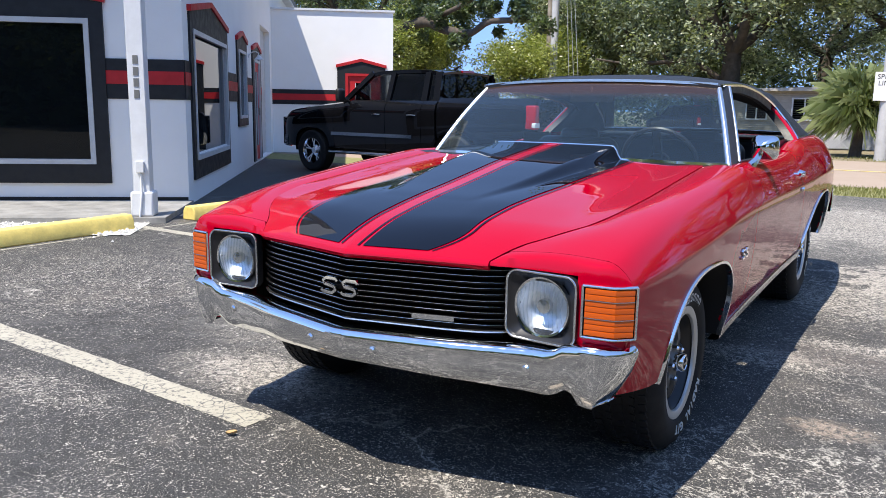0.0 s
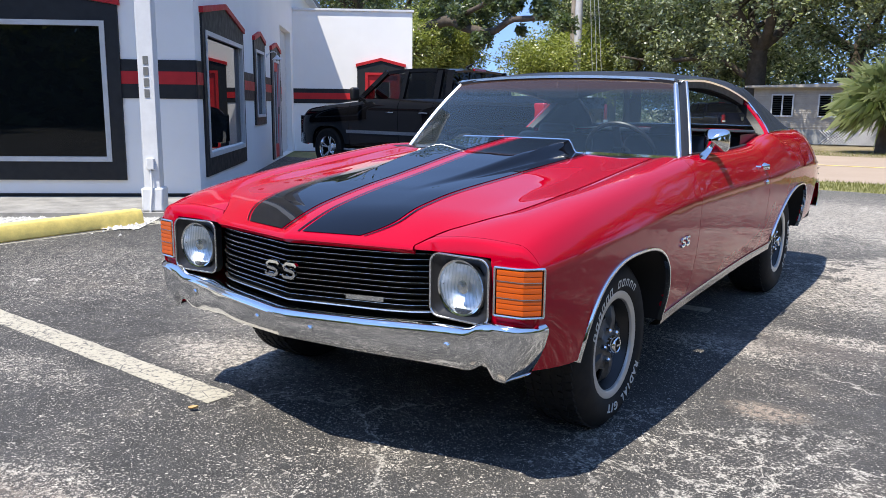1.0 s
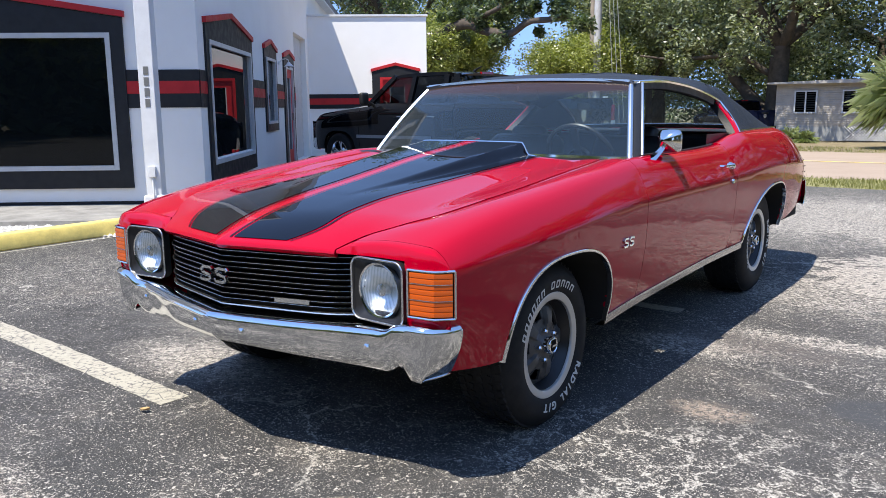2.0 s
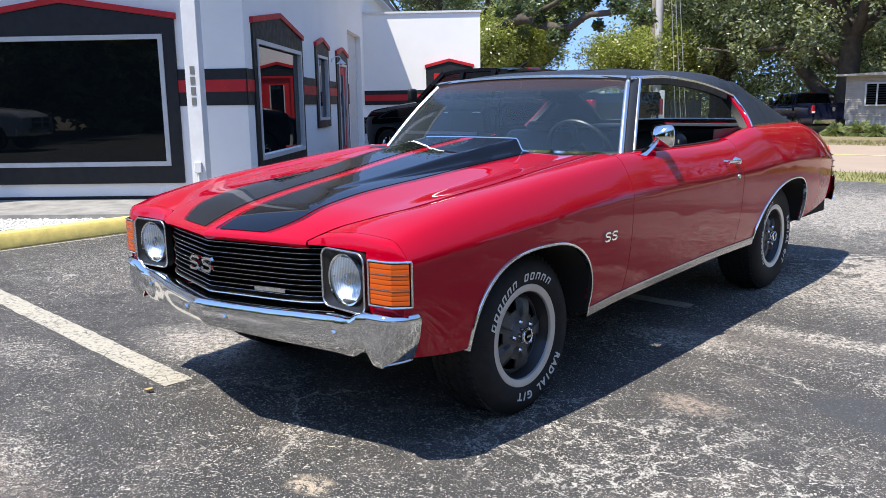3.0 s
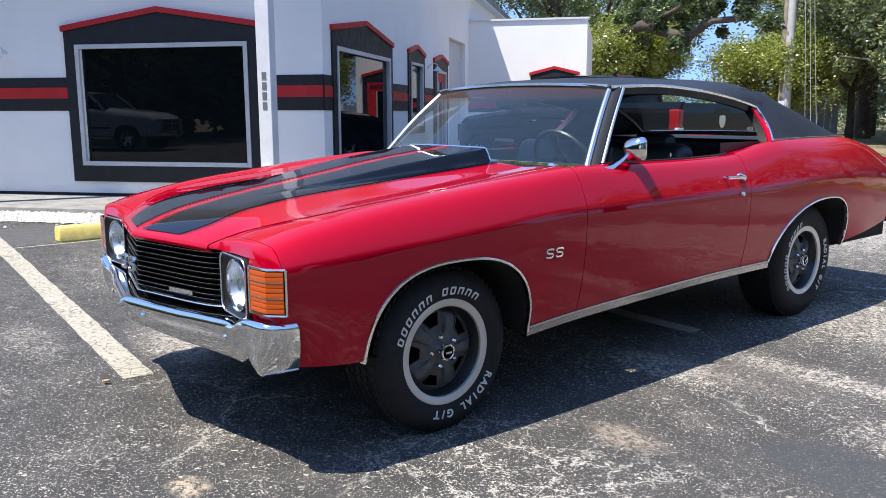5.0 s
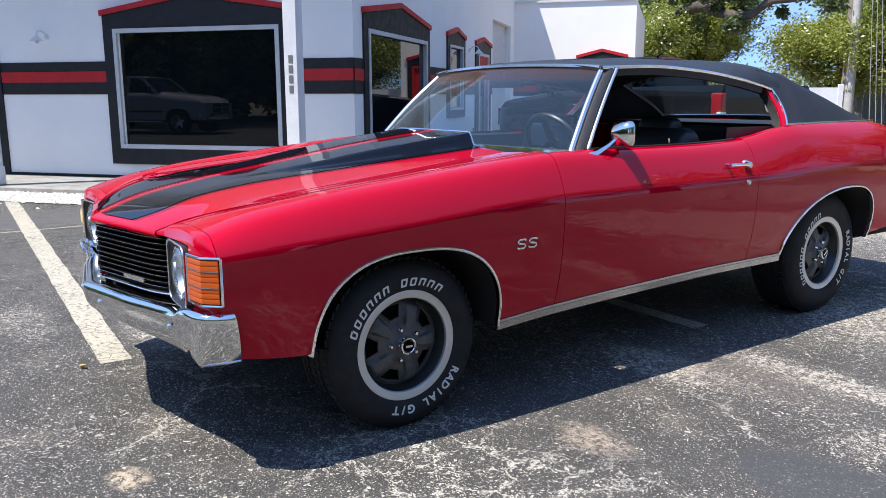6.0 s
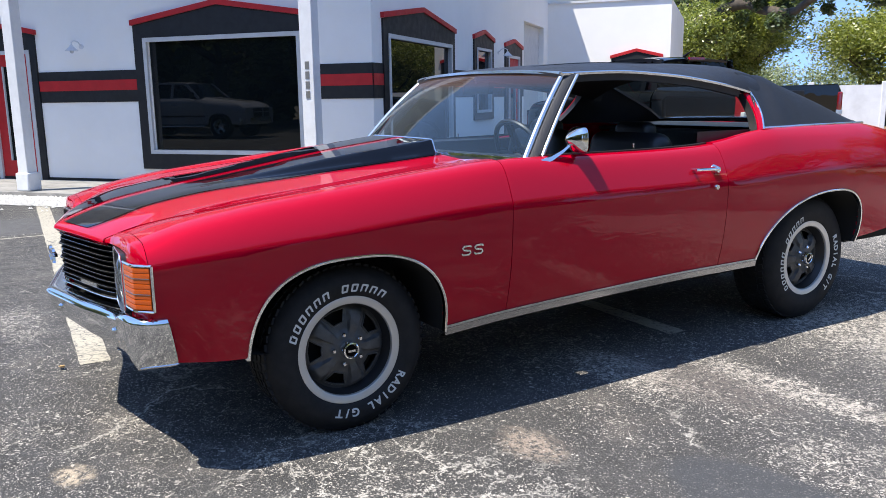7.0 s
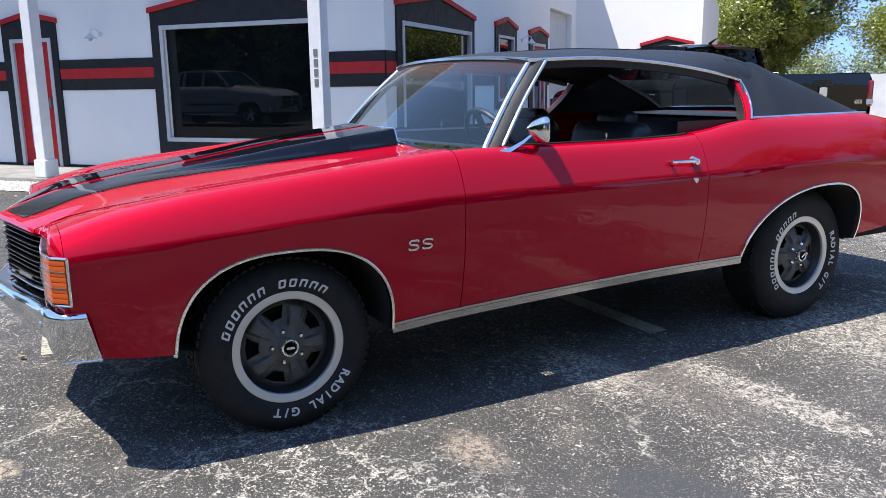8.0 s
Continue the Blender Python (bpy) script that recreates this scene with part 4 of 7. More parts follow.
def emblem(m, parent, s=1.0):
    """Two chrome emblem plates, each a stack of three curled slats."""
    back = part("emblem_backing", moved(box(-0.055 * s, 0.055 * s, -0.006 * s, 0.006 * s, -0.01, 0.002), m), GRILLE_BLACK, parent)
    for c in (-0.037, 0.037):
        g = []
        for pts in ([(0.026, 0.016), (0.018, 0.024), (-0.016, 0.024), (-0.026, 0.014), (-0.018, 0.004)], [(-0.020, 0.004), (0.018, -0.003), (0.020, -0.005)], [(0.020, -0.004), (0.026, -0.014), (0.016, -0.024), (-0.018, -0.024), (-0.026, -0.016)]):
            path = [Vector(((c + x + y * 0.22) * s * 1.12, y * s, 0.006)) for x, y in pts]
            g.append(sweep(path, [(-0.0065 * s, -0.006), (0.0065 * s, -0.006), (0.005 * s, 0.005), (-0.005 * s, 0.005)], (0, 0, 1)))
        part("emblem_plate", moved(join(*g), m), CHROME, parent, "chrome emblem plate")
    return back


emblem(pose(0.0, -0.905, 0.668, 90, 0, 0), grille)
part("name_bar", moved(box(-0.07, 0.07, -0.008, 0.008, 0, 0.006), Matrix.Translation((0.30, front_y(0.3) + 0.004, 0.592)) @ pose(0, 0, 0, 90, 0, 15)), TRIM, grille, "thin bright name bar")


# headlights in squared chrome bezels
def rounded_rect(w, h, r, n=6):
    out = []
    for cx, cy, a0 in ((w - r, h - r, 0), (-w + r, h - r, 90), (-w + r, -h + r, 180), (w - r, -h + r, 270)):
        for i in range(n + 1):
            a = radians(a0 + 90 * i / n)
            out.append((cx + r * math.cos(a), cy + r * math.sin(a)))
    return out


def headlight(sx):
    m = Matrix.Translation((0.645 * sx, -0.752, 0.662)) @ pose(0, 0, 0, 90, 0, -4 * sx)
    o1, o2 = rounded_rect(0.118, 0.106, 0.035), rounded_rect(0.108, 0.096, 0.03)
    n = len(o1)
    c = [(0.094 * math.cos(math.atan2(y, x)), 0.094 * math.sin(math.atan2(y, x))) for x, y in o2]
    rows = [[(x, y, -0.02) for x, y in o1], [(x, y, 0.010) for x, y in o1], [(x * 0.97, y * 0.97, 0.014) for x, y in o1], [(x, y, 0.008) for x, y in o2]]
    bez = part("headlight", moved(sheet(rows, close=True), m), BEZEL, car, "round sealed headlight in a squared bezel")
    part("bezel_edge", moved(sweep([(x * 0.985, y * 0.985, 0.013) for x, y in o1 + o1[:1]], ring_prof(0.0035, 6), caps=False), m), TRIM, bez, "thin bright bezel edge")
    part("bezel_dish", moved(sheet([[(x, y, 0.007) for x, y in o2], [(x * 1.03, y * 1.03, -0.012) for x, y in c], [(x, y, -0.02) for x, y in c]], close=True), m), BEZEL, bez, "dark grey dish")
    part("retaining_ring", moved(lathe([(0.094, -0.02), (0.096, -0.004), (0.092, 0.004), (0.086, 0.002), (0.085, -0.01)], 40, "z"), m), CHROME, bez)
    part("reflector", moved(lathe([(0.086, -0.004), (0.078, -0.025), (0.06, -0.045), (0.03, -0.06), (0.0, -0.065)], 40, "z"), m), HEADMETAL, bez)
    ribs = []
    for i in range(-5, 6):
        hgt = math.sqrt(max(0, 0.08**2 - (i * 0.014) ** 2))
        ribs.append(sweep([(i * 0.014, -hgt, 0.002), (i * 0.014, 0, 0.015), (i * 0.014, hgt, 0.002)], ring_prof(0.0022, 5)))
    part("lens", moved(lathe([(0.086, 0.0), (0.075, 0.011), (0.05, 0.021), (0.025, 0.026), (0.0, 0.027)], 40, "z"), m), LAMPGLASS, bez, "clear ribbed lens")
    part("lens_ribs", moved(join(*ribs), m), LAMPGLASS, bez)
    part("bulb_shield", moved(lathe([(0.022, -0.03), (0.022, -0.01), (0.0, -0.006)], 20, "z"), m), TRIM, bez)


headlight(1), headlight(-1)


def turn_signal(sx):
    """Amber corner lamp that wraps round the fender."""
    def face(x0, x1, z0, z1, d, n=8):
        rws = []
        for z in (z0, z1):
            rws.append([(x, y, z) for x, y in path(x0, x1, d, n)])
        return rws

    def path(a, b, d, n=10):
        corner = [(0.780, -0.763), (0.868, -0.752), (0.916, -0.704)]
        seg = [math.dist(corner[0], corner[1]), math.dist(corner[1], corner[2])]
        out = []
        for i in range(n + 1):
            s = lerp(a, b, i / n) * sum(seg)
            if s <= seg[0]:
                t = s / seg[0]
                p, q, nn = corner[0], corner[1], (-0.12, -0.99)
            else:
                t = (s - seg[0]) / seg[1]
                p, q, nn = corner[1], corner[2], (0.70, -0.72)
            out.append((lerp(p[0], q[0], t) + nn[0] * d, lerp(p[1], q[1], t) + nn[1] * d))
        return out
    lamp = part("turn_signal", _solid(sheet(face(0.05, 0.95, 0.604, 0.744, 0.006), sx < 0), sx), AMBER, car, "amber ribbed corner lamp in a bright frame", 25)
    for i in range(8):
        z = 0.6125 + i * 0.0175
        part("lens_rib", _solid(sweep([(x, y, z) for x, y in path(0.055, 0.945, 0.0075, 12)], [(-0.002, -0.0085), (0.0012, -0.007), (0.0018, 0.0), (0.0012, 0.007), (-0.002, 0.0085)]), sx), AMBER, lamp, "", 30)
        if i in (2, 5):
            part("rib_line", _solid(sweep([(x, y, z + 0.00875) for x, y in path(0.05, 0.95, 0.010, 12)], [(-0.001, -0.001), (0.001, -0.001), (0.001, 0.001), (-0.001, 0.001)]), sx), TRIM, lamp, "", 0)
    loop_b = [(x, y, 0.598) for x, y in path(0.0, 1.0, 0.006, 12)]
    loop_t = [(x, y, 0.750) for x, y in path(0.0, 1.0, 0.006, 12)]
    part("lamp_frame", _solid(tube(loop_b, 0.0045), sx), CHROME, lamp, "bright frame")
    part("lamp_frame", _solid(tube(loop_t, 0.0045), sx), CHROME, lamp, "bright frame")
    part("lamp_frame", _solid(tube([loop_b[0], loop_t[0]], 0.0045), sx), CHROME, lamp, "bright frame")
    part("lamp_frame", _solid(tube([loop_b[-1], loop_t[-1]], 0.0045), sx), CHROME, lamp, "bright frame")
    part("lamp_seat", _solid(sheet(face(0.0, 1.0, 0.598, 0.750, 0.002), sx < 0), sx), GRILLE_BLACK, lamp, "", 25)


def _solid(g, sx):
    return g if sx > 0 else mirrored(g)


turn_signal(1), turn_signal(-1)

# chrome front bumper: a section pulled round the nose
bump_y = curve1([(0.0, -0.948), (0.2, -0.905), (0.35, -0.872), (0.52, -0.825), (0.66, -0.80), (0.74, -0.80), (0.83, -0.79), (0.88, -0.765), (0.915, -0.71)])
bump_top = curve1([(0.0, 0.535), (0.4, 0.538), (0.62, 0.542), (0.69, 0.545), (0.74, 0.570), (0.80, 0.575), (0.915, 0.572)])
bump_bot = curve1([(0.0, 0.425), (0.35, 0.408), (0.6, 0.397), (0.67, 0.395), (0.70, 0.402), (0.730, 0.424), (0.750, 0.424), (0.772, 0.390), (0.80, 0.380), (0.88, 0.378), (0.915, 0.380)])
plan = [(x, bump_y(x)) for x in [0.83 * i / 34 for i in range(35)]] + [(0.850, -0.784), (0.868, -0.773), (0.884, -0.760), (0.898, -0.744), (0.909, -0.725), (0.916, -0.705), (0.919, -0.690), (0.920, -0.672)]
half = []
for i, (x, y) in enumerate(plan):
    a, c = plan[max(i - 1, 0)], plan[min(i + 1, len(plan) - 1)]
    tx, ty = c[0] - a[0], c[1] - a[1]
    ln = math.hypot(tx, ty)
    nx, ny = -ty / ln * -1, tx / ln * -1
    if i == 0:
        nx, ny = 0.0, -1.0
    zt, zb = bump_top(min(x, 0.915)), bump_bot(min(x, 0.915))
    wrap = max(0.0, (i - 36) / (len(plan) - 37))
    zb = zb if i < 37 else 0.379
    row = []
    for d, z in ((0.075, zt - 0.004), (0.030, zt), (0.012, zt - 0.004), (0.002, zt - 0.014), (0.0, zt - 0.024), (0.006, zt - 0.034), (0.010, lerp(zb, zt, 0.55)), (0.016, lerp(zb, zt, 0.3)), (0.028, lerp(zb, zt, 0.1)), (0.038, zb), (0.046, zb + 0.006)):
        d = min(d, lerp(0.075, 0.045, wrap))
        e_ = step(33, 39, i)
        q = max(0.0, (zt - 0.03 - z) / (zt - 0.03 - zb)) if z < zt - 0.03 else 0.0
        d *= 1 - 0.8 * e_ * (1 if q > 0 else 0)
        slant = 0.045 * (1 - (z - 0.376) / 0.2) * wrap
        row.append((x - nx * d - 0.075 * e_ * q**1.3, y - ny * d + slant, z))
    half.append(row)
rows = [[(-p[0], p[1], p[2]) for p in r] for r in half[:0:-1]] + half
bumper = part("front_bumper", sheet([r[::-1] for r in rows], True), CHROME, car, "chrome front bumper, lightly pitted", 50)
thick(bumper, 0.006)
for x in (-0.62, -0.13, 0.13, 0.62):
    a = abs(x)
    part("bumper_bolt", moved(lathe([(0.0, 0.006), (0.008, 0.005), (0.013, 0.0), (0.013, -0.01)], 14, "z"), Matrix.Translation((x, bump_y(a) + 0.008, 0.475)) @ pose(0, 0, 0, 90, 0, 0)), CHROME, bumper)
part("valance", sheet([[(x, bump_y(abs(x)) + d, z) for x in [lerp(-0.86, 0.86, i / 30) for i in range(31)]] for d, z in ((0.09, 0.50), (0.14, 0.45), (0.25, 0.40), (0.5, 0.36))]), DARKHOLE, car, "", 30)

# wheel arch moldings and rockers
def lip(arch, ylist, dz=0.0):
    return [(side_x(y, arch(y)) + 0.003, y, arch(y) + dz) for y in ylist]


yf = [-0.003 - 0.4015 * math.cos(math.pi * i / 44) for i in range(45)]
pf = [(side_x(-0.405, 0.385) + 0.003, -0.4048, 0.386)] + lip(arch_front, yf) + [(side_x(0.40, 0.36) + 0.003, 0.3992, 0.345)]
yr = [2.87 - 0.5595 * math.cos(math.pi / 2 * i / 26) for i in range(27)] + [2.87 + 0.3345 * math.sin(math.pi / 2 * i / 18) for i in range(1, 19)]
pr = lip(arch_rear, yr) + [(side_x(3.205, 0.40) + 0.003, 3.205, 0.415)]


def lip_sweep(path):
    c = Vector((0, sum(p[1] for p in path) / len(path), 0.36))
    path = [Vector(p) for p in path]
    rws = []
    for i, p in enumerate(path):
        d = (path[min(i + 1, len(path) - 1)] - path[max(i - 1, 0)]).normalized()
        out = Vector((1, 0, 0))
        s = d.cross(out).normalized()
        if s.dot(p - c) < 0:
            s = -s
        rws.append([p + out * a + s * b for a, b in ((-0.015, -0.003), (0.005, -0.003), (0.0065, 0.002), (0.005, 0.007), (0.0, 0.009), (-0.015, 0.009))])
    return sheet(rws, close=True)


both("arch_molding", lip_sweep(pf), CHROME, car, "bright wheel arch molding")
both("arch_molding", lip_sweep(pr), CHROME, car, "bright wheel arch molding")
rock = []
for i in range(31):
    y = lerp(0.402, 2.315, i / 30)
    z = bottom_z(y)
    x = side_x(y, z)
    rock.append([(x - 0.01, y, z + 0.004), (x + 0.006, y, z + 0.002), (x + 0.007, y, z - 0.008), (x + 0.002, y, z - 0.012), (x - 0.002, y, z - 0.04), (x - 0.012, y, z - 0.046), (x - 0.05, y, z - 0.05)])
both("rocker_molding", sheet(rock, True), ROCKER, car, "brushed rocker molding", 25)
# wells and underbody
def well(path, depth, z_end):
    rws = [[(p[0] - 0.012, p[1], p[2]) for p in path], [(p[0] - depth, p[1], p[2]) for p in path]]
    v, f = sheet(rws)
    o = len(v)
    v += [(path[0][0] - depth, p[1], z_end) for p in path]
    n = len(path)
    f += [(n + i, n + i + 1, o + i + 1, o + i) for i in range(n - 1)]
    return v, f


both("wheel_well", well(pf, 0.40, 0.3), DARKHOLE, car)
both("wheel_well", well(pr, 0.40, 0.3), DARKHOLE, car)
part("underbody", join(box(-0.5, 0.5, -0.45, 3.9, 0.30, 0.42), box(-0.80, 0.80, 0.42, 2.3, 0.33, 0.37), box(-0.86, 0.86, 3.21, 4.0, 0.40, 0.5), box(-0.05, 0.05, -0.1, 2.9, 0.24, 0.29)), DARKHOLE, car, "", 0)
part("axle", join(moved(tube([(-0.7, 0, 0.31), (0.7, 0, 0.31)], 0.035), Matrix()), moved(tube([(-0.7, 2.845, 0.35), (0.7, 2.845, 0.35)], 0.05), Matrix())), DARKHOLE, car)

# ---- wheels: axle along x, outer face at +x ----
def text_geo(body, size, extrude, bold=0.0):
    cu = bpy.data.curves.new("letters", "FONT")
    cu.body, cu.size, cu.extrude, cu.align_x, cu.align_y = body, size, extrude, "CENTER", "CENTER"
    cu.resolution_u, cu.offset = 3, bold
    ob = bpy.data.objects.new("letters", cu)
    me = bpy.data.meshes.new_from_object(ob)
    vs = [v.co.copy() for v in me.vertices]
    fs = [tuple(p.vertices) for p in me.polygons]
    bpy.data.objects.remove(ob)
    bpy.data.curves.remove(cu)
    bpy.data.meshes.remove(me)
    return vs, fs


def wheel(R, W, m, turn):
    """Five-spoke steel wheel with a bright ring and white raised letters."""
    hw = W / 2
    rim_r = 0.196
    prof = [(0.150, -hw + 0.03), (rim_r, -hw + 0.01), (rim_r, hw - 0.012), (0.190, hw - 0.008), (0.180, hw - 0.02), (0.172, hw - 0.055), (0.168, hw - 0.06)]
    barrel = lathe([(r, h) for r, h in prof], 48)
    # the spoked disc: raised wedge spokes, with windows of straight sides between them
    SEC = 2 * math.pi / 5

    def win_half(r):
        return lerp(0.205, 0.315, min(1, max(0, (r - 0.104) / 0.048)))

    def dish(r, d):
        """Height of the disc; d is the angle from the nearest spoke's middle."""
        ridge = 1 - step(0.17, 0.25, d)
        sunk = 0.030 * max(0, (r - 0.06) / 0.11) ** 1.5
        hub = 0.010 * (1 - step(0.050, 0.078, r))
        return hw - 0.030 - sunk + 0.017 * ridge * step(0.055, 0.09, r) * (1 - 0.9 * step(0.150, 0.166, r)) + hub
    RR = [0.030, 0.042, 0.055, 0.065, 0.075, 0.085, 0.095, 0.104, 0.112, 0.120, 0.128, 0.136, 0.144, 0.152, 0.159, 0.166, 0.172, 0.177]
    NW, NS = 6, 14
    drows = []
    for r in RR:
        row, wh = [], win_half(r)
        for k in range(5):
            for i in range(NS):
                row.append((k * SEC + lerp(wh - SEC / 2, SEC / 2 - wh, i / NS)))
            for i in range(NW):
                row.append((k * SEC + lerp(SEC / 2 - wh, SEC / 2 + wh, i / NW)))
        drows.append([(dish(r, abs((a + SEC / 2) % SEC - SEC / 2)), r * math.cos(a + turn), r * math.sin(a + turn)) for a in row])
    dv, df = sheet(drows, True, True)
    NA = 5 * (NS + NW)
    df = [q for q in df if not (7 <= min(q) // NA < 13 and min(i % NA for i in q) % (NS + NW) >= NS and max(i % NA for i in q) - min(i % NA for i in q) == 1) and not (7 <= min(q) // NA < 13 and {i % NA for i in q} == {0, NA - 1})]
    lips = []
    for k in range(5):
        c = (k + 0.5) * SEC
        loop = [(0.104, -0.205), (0.128, -0.26), (0.150, -0.31), (0.1535, -0.29), (0.1535, 0.0), (0.1535, 0.29), (0.150, 0.31), (0.128, 0.26), (0.104, 0.205), (0.102, 0.18), (0.102, 0.0), (0.102, -0.18), (0.104, -0.205)]
        lips.append(sweep([(dish(r, SEC / 2 - abs(t)) + 0.001, r * math.cos(c + t + turn), r * math.sin(c + t + turn)) for r, t in loop], ring_prof(0.0032, 6), (1, 0, 0), caps=False))
    outer = lathe([(0.176, hw - 0.075), (0.180, hw - 0.055), (0.176, hw - 0.052)], 60)
    backp = lathe([(0.16, hw - 0.10), (0.0, hw - 0.10)], 40)
    base = part("wheel", (dv, df), STEEL_GREY, car, "dark grey five-spoke steel wheel", 40)
    thick(base, 0.007)
    base.matrix_local = m
    part("barrel", join(barrel, outer), BEZEL, base, "dark inner rim")
    for g in lips:
        part("window_lip", g, STEEL_GREY, base, "rolled window edge", 60)
    part("brake_back", backp, DARKHOLE, base)
    part("trim_ring", lathe([(0.206, hw - 0.012), (0.215, hw - 0.004), (0.2145, hw + 0.003), (0.210, hw + 0.006), (0.186, hw + 0.0045), (0.182, hw + 0.002), (0.1805, hw - 0.002), (0.1795, hw - 0.008)], 72), RINGMETAL, base, "bright trim ring")
    cap = part("hub_cap", lathe([(0.036, hw - 0.02), (0.035, hw + 0.010), (0.032, hw + 0.016), (0.027, hw + 0.018), (0.024, hw + 0.014), (0.0, hw + 0.013)], 36), CHROME, base, "chrome hub cap")
    part("cap_badge", lathe([(0.0235, hw + 0.0145), (0.0225, hw + 0.016), (0.0, hw + 0.017)], 30), GRILLE_BLACK, base)
    part("badge_bar", moved(box(-0.002, 0.001, -0.015, 0.015, -0.0042, 0.0042), Matrix.Translation((hw + 0.0185, 0, 0)) @ pose(0, 0, 0, math.degrees(turn), 0, 0)), TRIM, base, "", 0)
    for i in range(5):
        a = 2 * math.pi * (i + 0.5) / 5 + turn
        c = Vector((hw - 0.024, 0.061 * math.cos(a), 0.061 * math.sin(a)))
        part("lug_nut", moved(lathe([(0.011, -0.012), (0.010, 0.014), (0.006, 0.020), (0.0, 0.021)], 6), Matrix.Translation(c)), CHROME, base, "", 20)
    # tyre
    sw = hw + 0.006
    tp = [(0.196, -hw + 0.02), (0.20, -hw), (0.225, -sw - 0.008), (0.27, -sw - 0.014), (R - 0.035, -sw - 0.002), (R - 0.012, -hw + 0.012), (R - 0.002, -hw + 0.03), (R, 0.0),
          (R - 0.002, hw - 0.03), (R - 0.012, hw - 0.012), (R - 0.035, sw + 0.002), (0.27, sw + 0.014), (0.225, sw + 0.008), (0.205, hw), (0.196, hw - 0.02)]
    part("tyre", lathe(tp, 84), RUBBER, base, "black tyre with raised white lettering")
    blocks = []
    for i in range(60):
        for j, (o, wd) in enumerate(((-0.085, 0.026), (-0.045, 0.02), (0.0, 0.022), (0.045, 0.02), (0.085, 0.026))):
            a = 2 * math.pi * (i + (j % 2) * 0.5) / 60
            rr = R - 0.001 if abs(o) < 0.07 else R - 0.003
            blocks.append(moved(box(o - wd / 2, o + wd / 2, -0.0125, 0.0125, -0.004, 0.0045), pose(0, 0, 0, math.degrees(a), 0, 0) @ Matrix.Translation((0, 0, rr)) @ pose(0, 0, 0, 0, 0, 14 * (-1) ** j)))
    part("tread", join(*blocks), RUBBER, base, "", 0)
    rr0 = 0.246

    def on_wall(g, a, r0):
        """Letter geometry, read from outside, bent onto the sidewall at angle a (0 is up)."""
        out = []
        for v in g[0]:
            r = r0 + v[1]
            th = a - v[0] / r0
            hx = sw + 0.0135 - 0.10 * abs(r - 0.268) ** 1.2 + v[2]
            out.append((hx, -r * math.sin(-th) * -1, r * math.cos(th)))
        return out, g[1]
    word = "RADIAL G/T"
    for ch, dx in zip(word, range(10)):
        if ch == " ":
            continue
        a = radians(-122.5 - 8.0 * dx)
        part("letter", on_wall(text_geo(ch, 0.045, 0.0012, 0.0012), a + wheel_phase, rr0), WHITE_LETTER, base, "raised white letter", 0)
    for k in range(12):
        if k == 6:
            continue
        a = radians(70 - 9.35 * k)
        g = [(x + 0.2 * y, y) for x, y in rounded_rect(0.0138, 0.0155, 0.005, 3)]
        hol = [(x + 0.2 * y, y) for x, y in rounded_rect(0.0062, 0.0085, 0.002, 3)]
        nv = len(g)
        vv = [(x, y, 0.0012) for x, y in g] + [(x, y, 0.0012) for x, y in hol]
        ff = [(i, (i + 1) % nv, nv + (i + 1) % nv, nv + i) for i in range(nv)]
        if k == 0:
            ff = ff[2:]
        elif k not in (1, 2, 7, 8):
            ff = ff[: nv // 2 + 3] + ff[nv // 2 + 5:]
        part("letter_bar", on_wall((vv, ff), a + wheel_phase, rr0), WHITE_LETTER, base, "raised white sidewall mark", 0)
    return base


wheel_phase = 0.0
wheel(0.330, 0.235, pose(0.752, 0.0, 0.328), -0.02)
wheel_phase = 0.98
wheel(0.352, 0.245, pose(0.747, 2.845, 0.351), 0.65)
wheel_phase = 0.4
wheel(0.330, 0.235, pose(-0.752, 0.0, 0.328, 0, 0, 180), 0.6)
wheel(0.352, 0.245, pose(-0.747, 2.845, 0.351, 0, 0, 180), 0.2)

# ---- greenhouse ----
rail_z = curve1([(1.19, 1.366), (1.56, 1.378), (1.9, 1.362), (2.2, 1.330), (2.45, 1.286), (2.62, 1.24)])
rail_x = curve1([(1.19, 0.655), (1.6, 0.668), (2.2, 0.672), (2.62, 0.690)])
crown_z = curve1([(1.15, 1.390), (1.4, 1.428), (1.8, 1.448), (2.2, 1.450), (2.5, 1.430), (2.70, 1.385)])


def roof_row(y, head=0.0, n=24):
    rx, rz, cz = rail_x(y), rail_z(y), crown_z(y)
    out = []
    for i in range(n + 1):
        x = rx * math.sin(math.pi / 2 * lerp(-1, 1, i / n))
        q = abs(x) / rx
        yy = y - head * (1 - q * q)
        out.append((x, yy, rz + (cz - rz) * (1 - q ** (2.6 + 6.0 * step(2.15, 2.65, y))) ** 0.75))
    return out


rows = []
for j in range(31):
    y = lerp(1.20, 2.68, j / 30)
    rows.append(roof_row(y, 0.055 * max(0, 1 - j / 8)))
roof_p = part("roof", sheet(rows, False), VINYL, car, "black grained vinyl roof")
thick(roof_p, 0.03)
for x in (-0.30, 0.30):
    part("roof_seam", tube([(x, y, rail_z(y) + (crown_z(y) - rail_z(y)) * (1 - (0.30 / rail_x(y)) ** 2.6) ** 0.75 + 0.001) for y in [lerp(1.2, 2.6, i / 20) for i in range(21)]], 0.004, 6), VINYL, roof_p)

